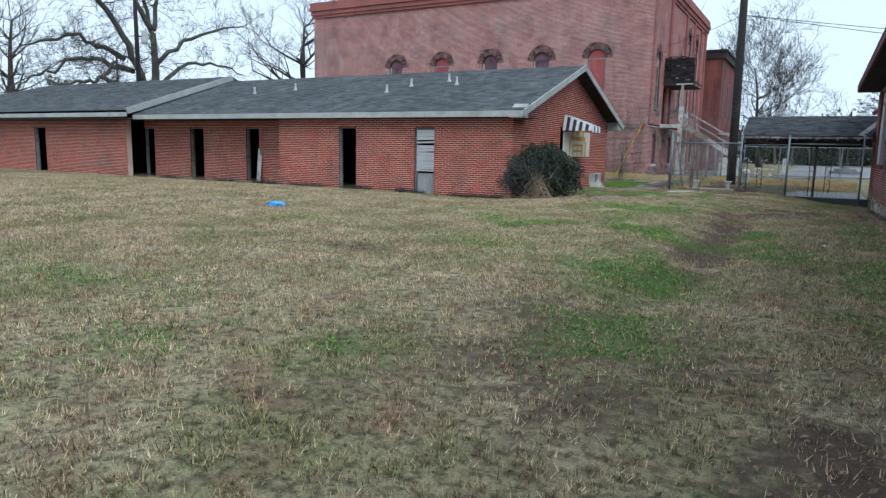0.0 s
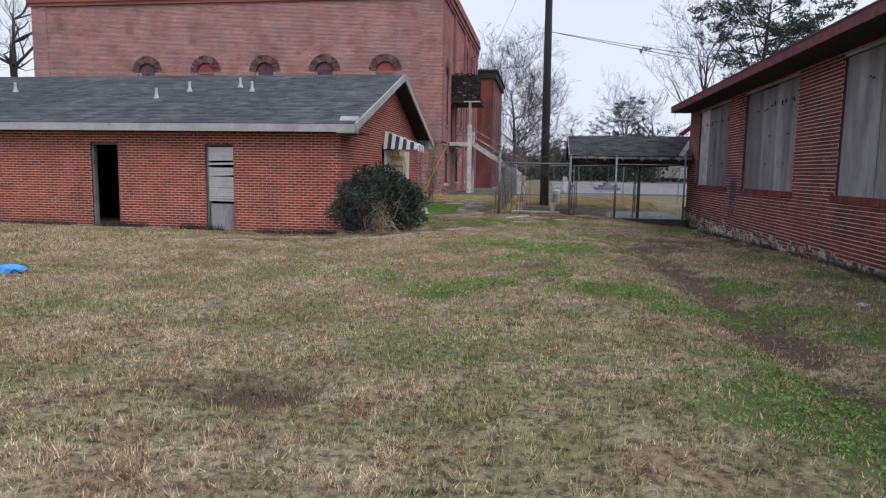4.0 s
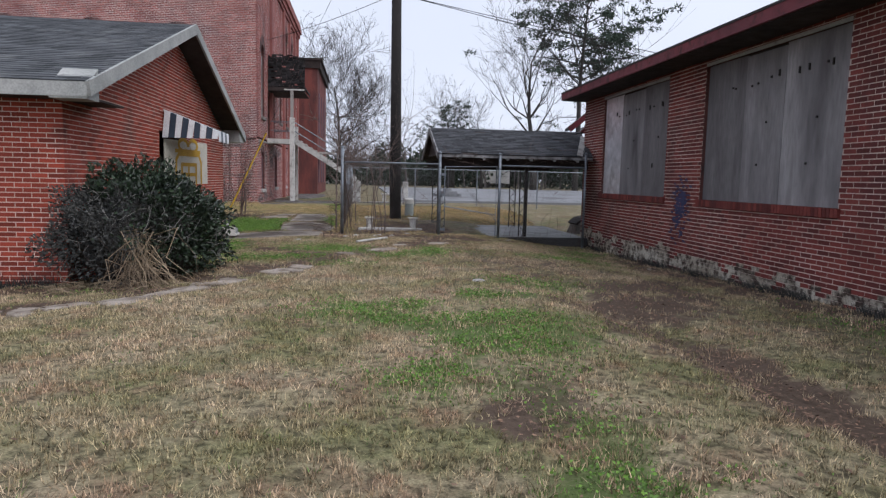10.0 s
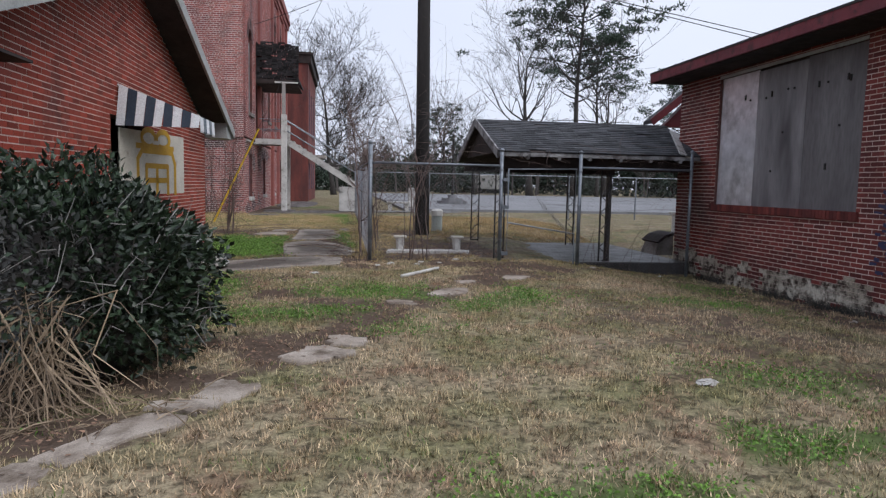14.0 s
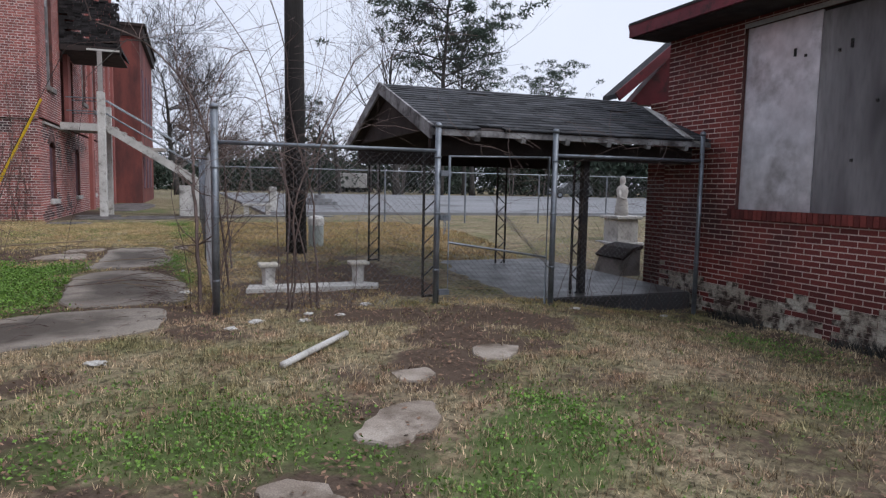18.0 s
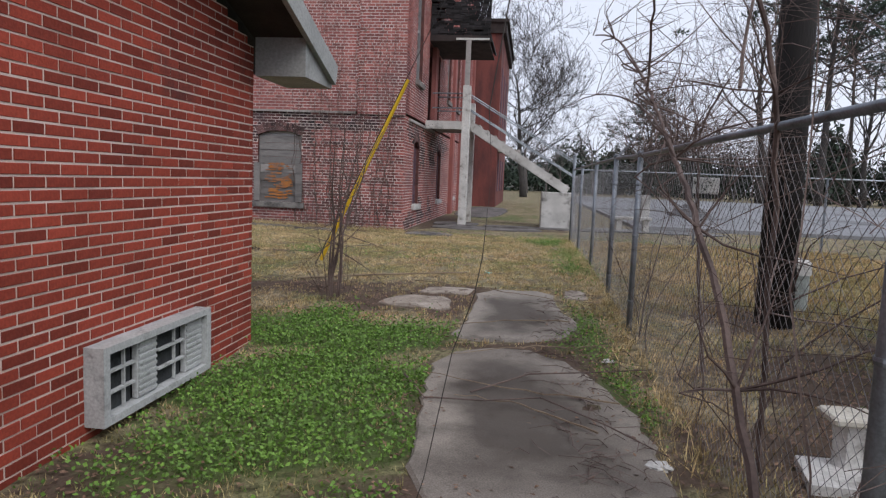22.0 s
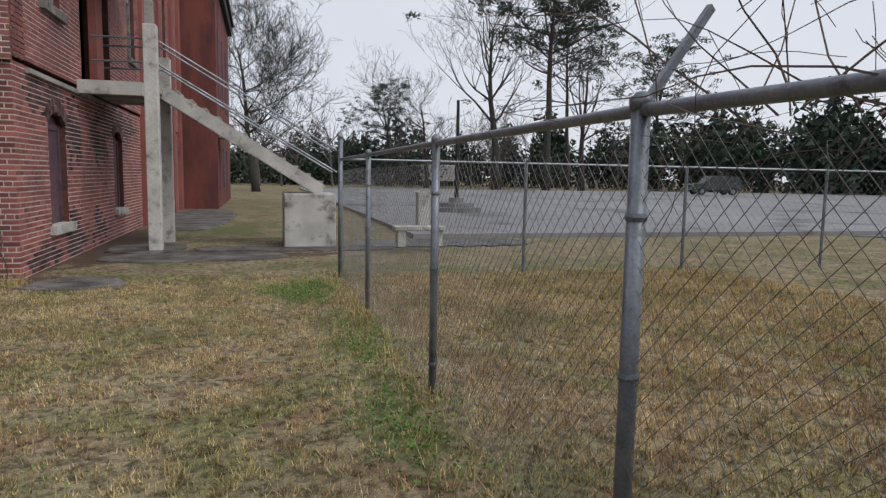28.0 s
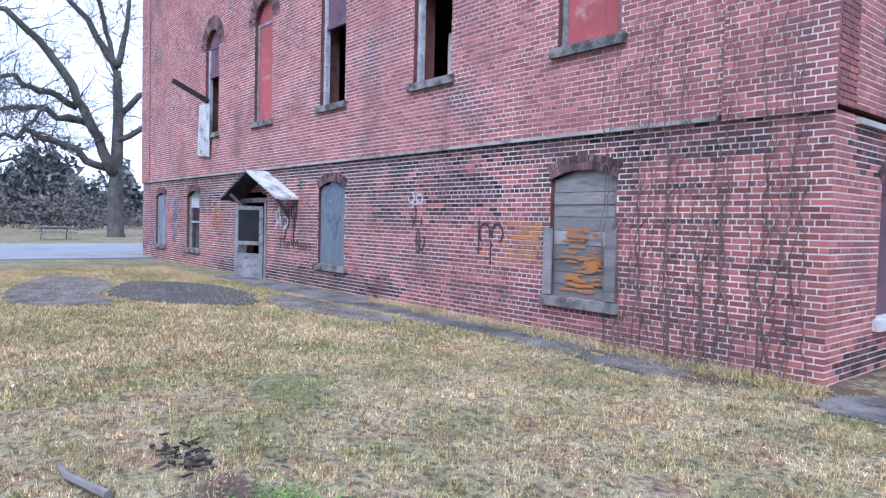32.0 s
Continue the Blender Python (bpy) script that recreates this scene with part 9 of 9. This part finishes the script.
def far_blades(n, box, hmin, hmax, wide):
    """Coarser tufts on the lawn beyond the walked yard."""
    x, y = gr.uniform(box[0], box[1], n), gr.uniform(box[2], box[3], n)
    z = np.array([gz(a, c) for a, c in zip(x, y)])
    a, h, b0 = gr.uniform(0, 6.28, n), gr.uniform(hmin, hmax, n), gr.uniform(0, 6.28, n)
    t = gr.uniform(0.1, 1.0, n)
    dx, dy = np.cos(a) * wide * 0.5, np.sin(a) * wide * 0.5
    P = np.stack([np.stack([x - dx, y - dy, z - 0.004], 1), np.stack([x + dx, y + dy, z - 0.004], 1), np.stack([x + np.cos(b0) * h * t, y + np.sin(b0) * h * t, z + h * (1 - 0.35 * t)], 1)], 1)
    mb = MB()
    mb.v, mb.n = [P.reshape(-1, 3)], n * 3
    mb.f = np.arange(n * 3).reshape(-1, 3).tolist()
    return mb


whole("dry_grass", far_blades(230000, (-30, -10.8, 3, 20.0), 0.025, 0.075, 0.016), M_blade, "dry dormant lawn grass before the low building", "grass", kind="stuff")
whole("dry_grass", far_blades(170000, (-28, -12.3, 31.2, 41.0), 0.025, 0.07, 0.016), M_tan, "tan winter lawn grass beside the old building", "grass", kind="stuff")


def weeds(n):
    x, y = gr.uniform(-11, 2, n), gr.uniform(1, 42, n)
    clump = np.where(y > 27.5, 1.0, np.clip(2.6 * sample(grid_n, x, y) - 0.75, 0.08, 1.0))
    k = clear(x, y) & (gr.random(n) < 0.9 * clump * sample(grid_g, x, y) ** 2)
    x, y = x[k], y[k]
    m = len(x)
    z = sample(grid_z, x, y) + gr.uniform(0.008, 0.05, m) * (1 + 1.0 * (y > 27.5))
    mb = MB()
    D = gr.normal(0, 1, (m, 3))
    D[:, 2] = np.abs(D[:, 2]) * 0.4
    D /= np.linalg.norm(D, axis=1, keepdims=True)
    lush = (y > 27.5) & (y < 32.6) & (x < -6.0)
    Q = np.stack([x, y, z], 1)
    leaf_quads(mb, Q[~lush], D[~lush], 0.024, 0.009, gr)
    leaf_quads(mb, Q[lush], D[lush], 0.027, 0.0115, gr)
    return mb


whole("green_weeds", weeds(1300000), M_weed, "low bright green clover and chickweed", "weeds", kind="stuff")


def fallen(n):
    x, y = gr.uniform(-11, 2, n), gr.uniform(1, 43, n)
    k = (gr.random(n) < (0.02 + 0.8 * sample(grid_s, x, y) ** 2) * np.where(on_slab(x, y), 0.2, 1.0) + 0.03 * (sample(grid_n, x, y) > 0.95)) & (x < RX - 0.1) & ~((x < LX) & (y > LS) & (y < LN)) & (y < MS - 0.1)
    x, y = x[k], y[k]
    m = len(x)
    z = sample(grid_z, x, y) + 0.026
    a, ln, wd = gr.uniform(0, 6.28, m), gr.uniform(0.012, 0.026, m), gr.uniform(0.006, 0.013, m)
    ca, sa = np.cos(a), np.sin(a)
    t1, t2 = gr.normal(0, 0.25, m) * ln, gr.normal(0, 0.3, m) * wd
    P = np.stack([np.stack([x - ca * ln, y - sa * ln, z - t1], 1), np.stack([x - sa * wd, y + ca * wd, z + t2], 1), np.stack([x + ca * ln, y + sa * ln, z + t1], 1), np.stack([x + sa * wd, y - ca * wd, z + np.abs(t2)], 1)], 1)
    mb = MB()
    mb.addnp(P.reshape(-1, 3), np.arange(m * 4).reshape(-1, 4)[:, ::-1])
    return mb


whole("fallen_leaves", fallen(270000), M_deadleaf, "scattered brown fallen leaves", "leaves", kind="stuff")

whole("base_weeds", tufts(700, 9, (-17, -8.65, 41.5, 41.96), 0.05, 0.22, 0.008, None, 1.0, 0.05), M_tan, "dead weeds along the brick wall base", "weeds", kind="stuff")

whole("hollow_weeds", tufts(70, 9, (-5.1, -4.4, 8.3, 8.6), 0.04, 0.11, 0.008, None, 1.0, 0.06), M_straw, "dark dead weeds on the rim of a hollow", "weeds", kind="stuff")

tb = MB()
tx, ty = gr.uniform(-26, LX, 5200), LS - 0.04 - np.abs(gr.normal(0, 0.12, 5200))
ok = np.array([noise.noise((a * 0.9, 4, 2)) for a in tx]) + gr.normal(0, 0.15, 5200) > -0.05
tx, ty = tx[ok], ty[ok]
tz, th, ta = np.array([gz(a, c) for a, c in zip(tx, ty)]), gr.uniform(0.04, 0.22, len(tx)), gr.uniform(0, 6.28, len(tx))
tb.addnp(np.stack([np.stack([tx - 0.008, ty, tz - 0.01], 1), np.stack([tx + 0.008, ty, tz - 0.01], 1), np.stack([tx + np.cos(ta) * th * 0.5, ty - np.abs(np.sin(ta)) * th * 0.5, tz + th], 1)], 1).reshape(-1, 3), np.arange(len(tx) * 3).reshape(-1, 3))
whole("wall_weeds", tb, M_leafgrey, "dark dead weeds along the low building wall", "weeds", kind="stuff")

tx, ty = 1.93 - np.abs(gr.normal(0, 0.1, 9000)), gr.uniform(2, 27, 9000)
ok = np.array([noise.noise((a * 0.8, 9, 2)) for a in ty]) + gr.normal(0, 0.15, 9000) > -0.1
tx, ty = tx[ok], ty[ok]
tz, th, ta = np.array([gz(a, c) for a, c in zip(tx, ty)]), gr.uniform(0.03, 0.17, len(tx)), gr.uniform(0, 6.28, len(tx))
tb = MB()
tb.addnp(np.stack([np.stack([tx, ty - 0.008, tz - 0.01], 1), np.stack([tx, ty + 0.008, tz - 0.01], 1), np.stack([tx - np.abs(np.cos(ta)) * th * 0.5, ty + np.sin(ta) * th * 0.5, tz + th], 1)], 1).reshape(-1, 3), np.arange(len(tx) * 3).reshape(-1, 3))
whole("plinth_weeds", tb, M_leafgrey, "dark dead weeds along the schoolhouse plinth", "weeds", kind="stuff")

# ---- single bricks nearest the walk ----


def brick_mesh(bl, ch, joint, proud, m):
    """One brick with slightly worn arrises; x along the wall, y out of it."""
    L, H, e = bl, ch - joint, 0.0025
    mb = MB()
    vs = [(0, -0.004, 0), (L, -0.004, 0), (L, -0.004, H), (0, -0.004, H), (0, proud - e, 0), (L, proud - e, 0), (L, proud - e, H), (0, proud - e, H), (e, proud + 0.001, e), (L - e, proud + 0.001, e), (L - e, proud + 0.001, H - e), (e, proud + 0.001, H - e)]
    fs = [(0, 1, 5, 4), (1, 2, 6, 5), (2, 3, 7, 6), (3, 0, 4, 7), (4, 5, 9, 8), (5, 6, 10, 9), (6, 7, 11, 10), (7, 4, 8, 11), (8, 9, 10, 11)]
    mb.add(vs, fs)
    return mb.mesh("brick", m)


rb = random.Random(55)
for core, origin, udir, out, single, m, bl, ch, joint, proud in SINGLES:
    me = brick_mesh(bl, ch, joint, proud, m)
    u, w = Vector(udir), Vector(out)
    rot = Matrix((u, w, Vector((0, 0, 1)))).transposed().to_4x4()
    if u.cross(w).z < 0:
        me.flip_normals()
    for p, z in single[:420]:
        ob = part("brick", me, None, core)
        ob.matrix_basis = Matrix.Translation(Vector(origin) + u * p + w * rb.uniform(-0.001, 0.002) + Vector((0, 0, z))) @ rot
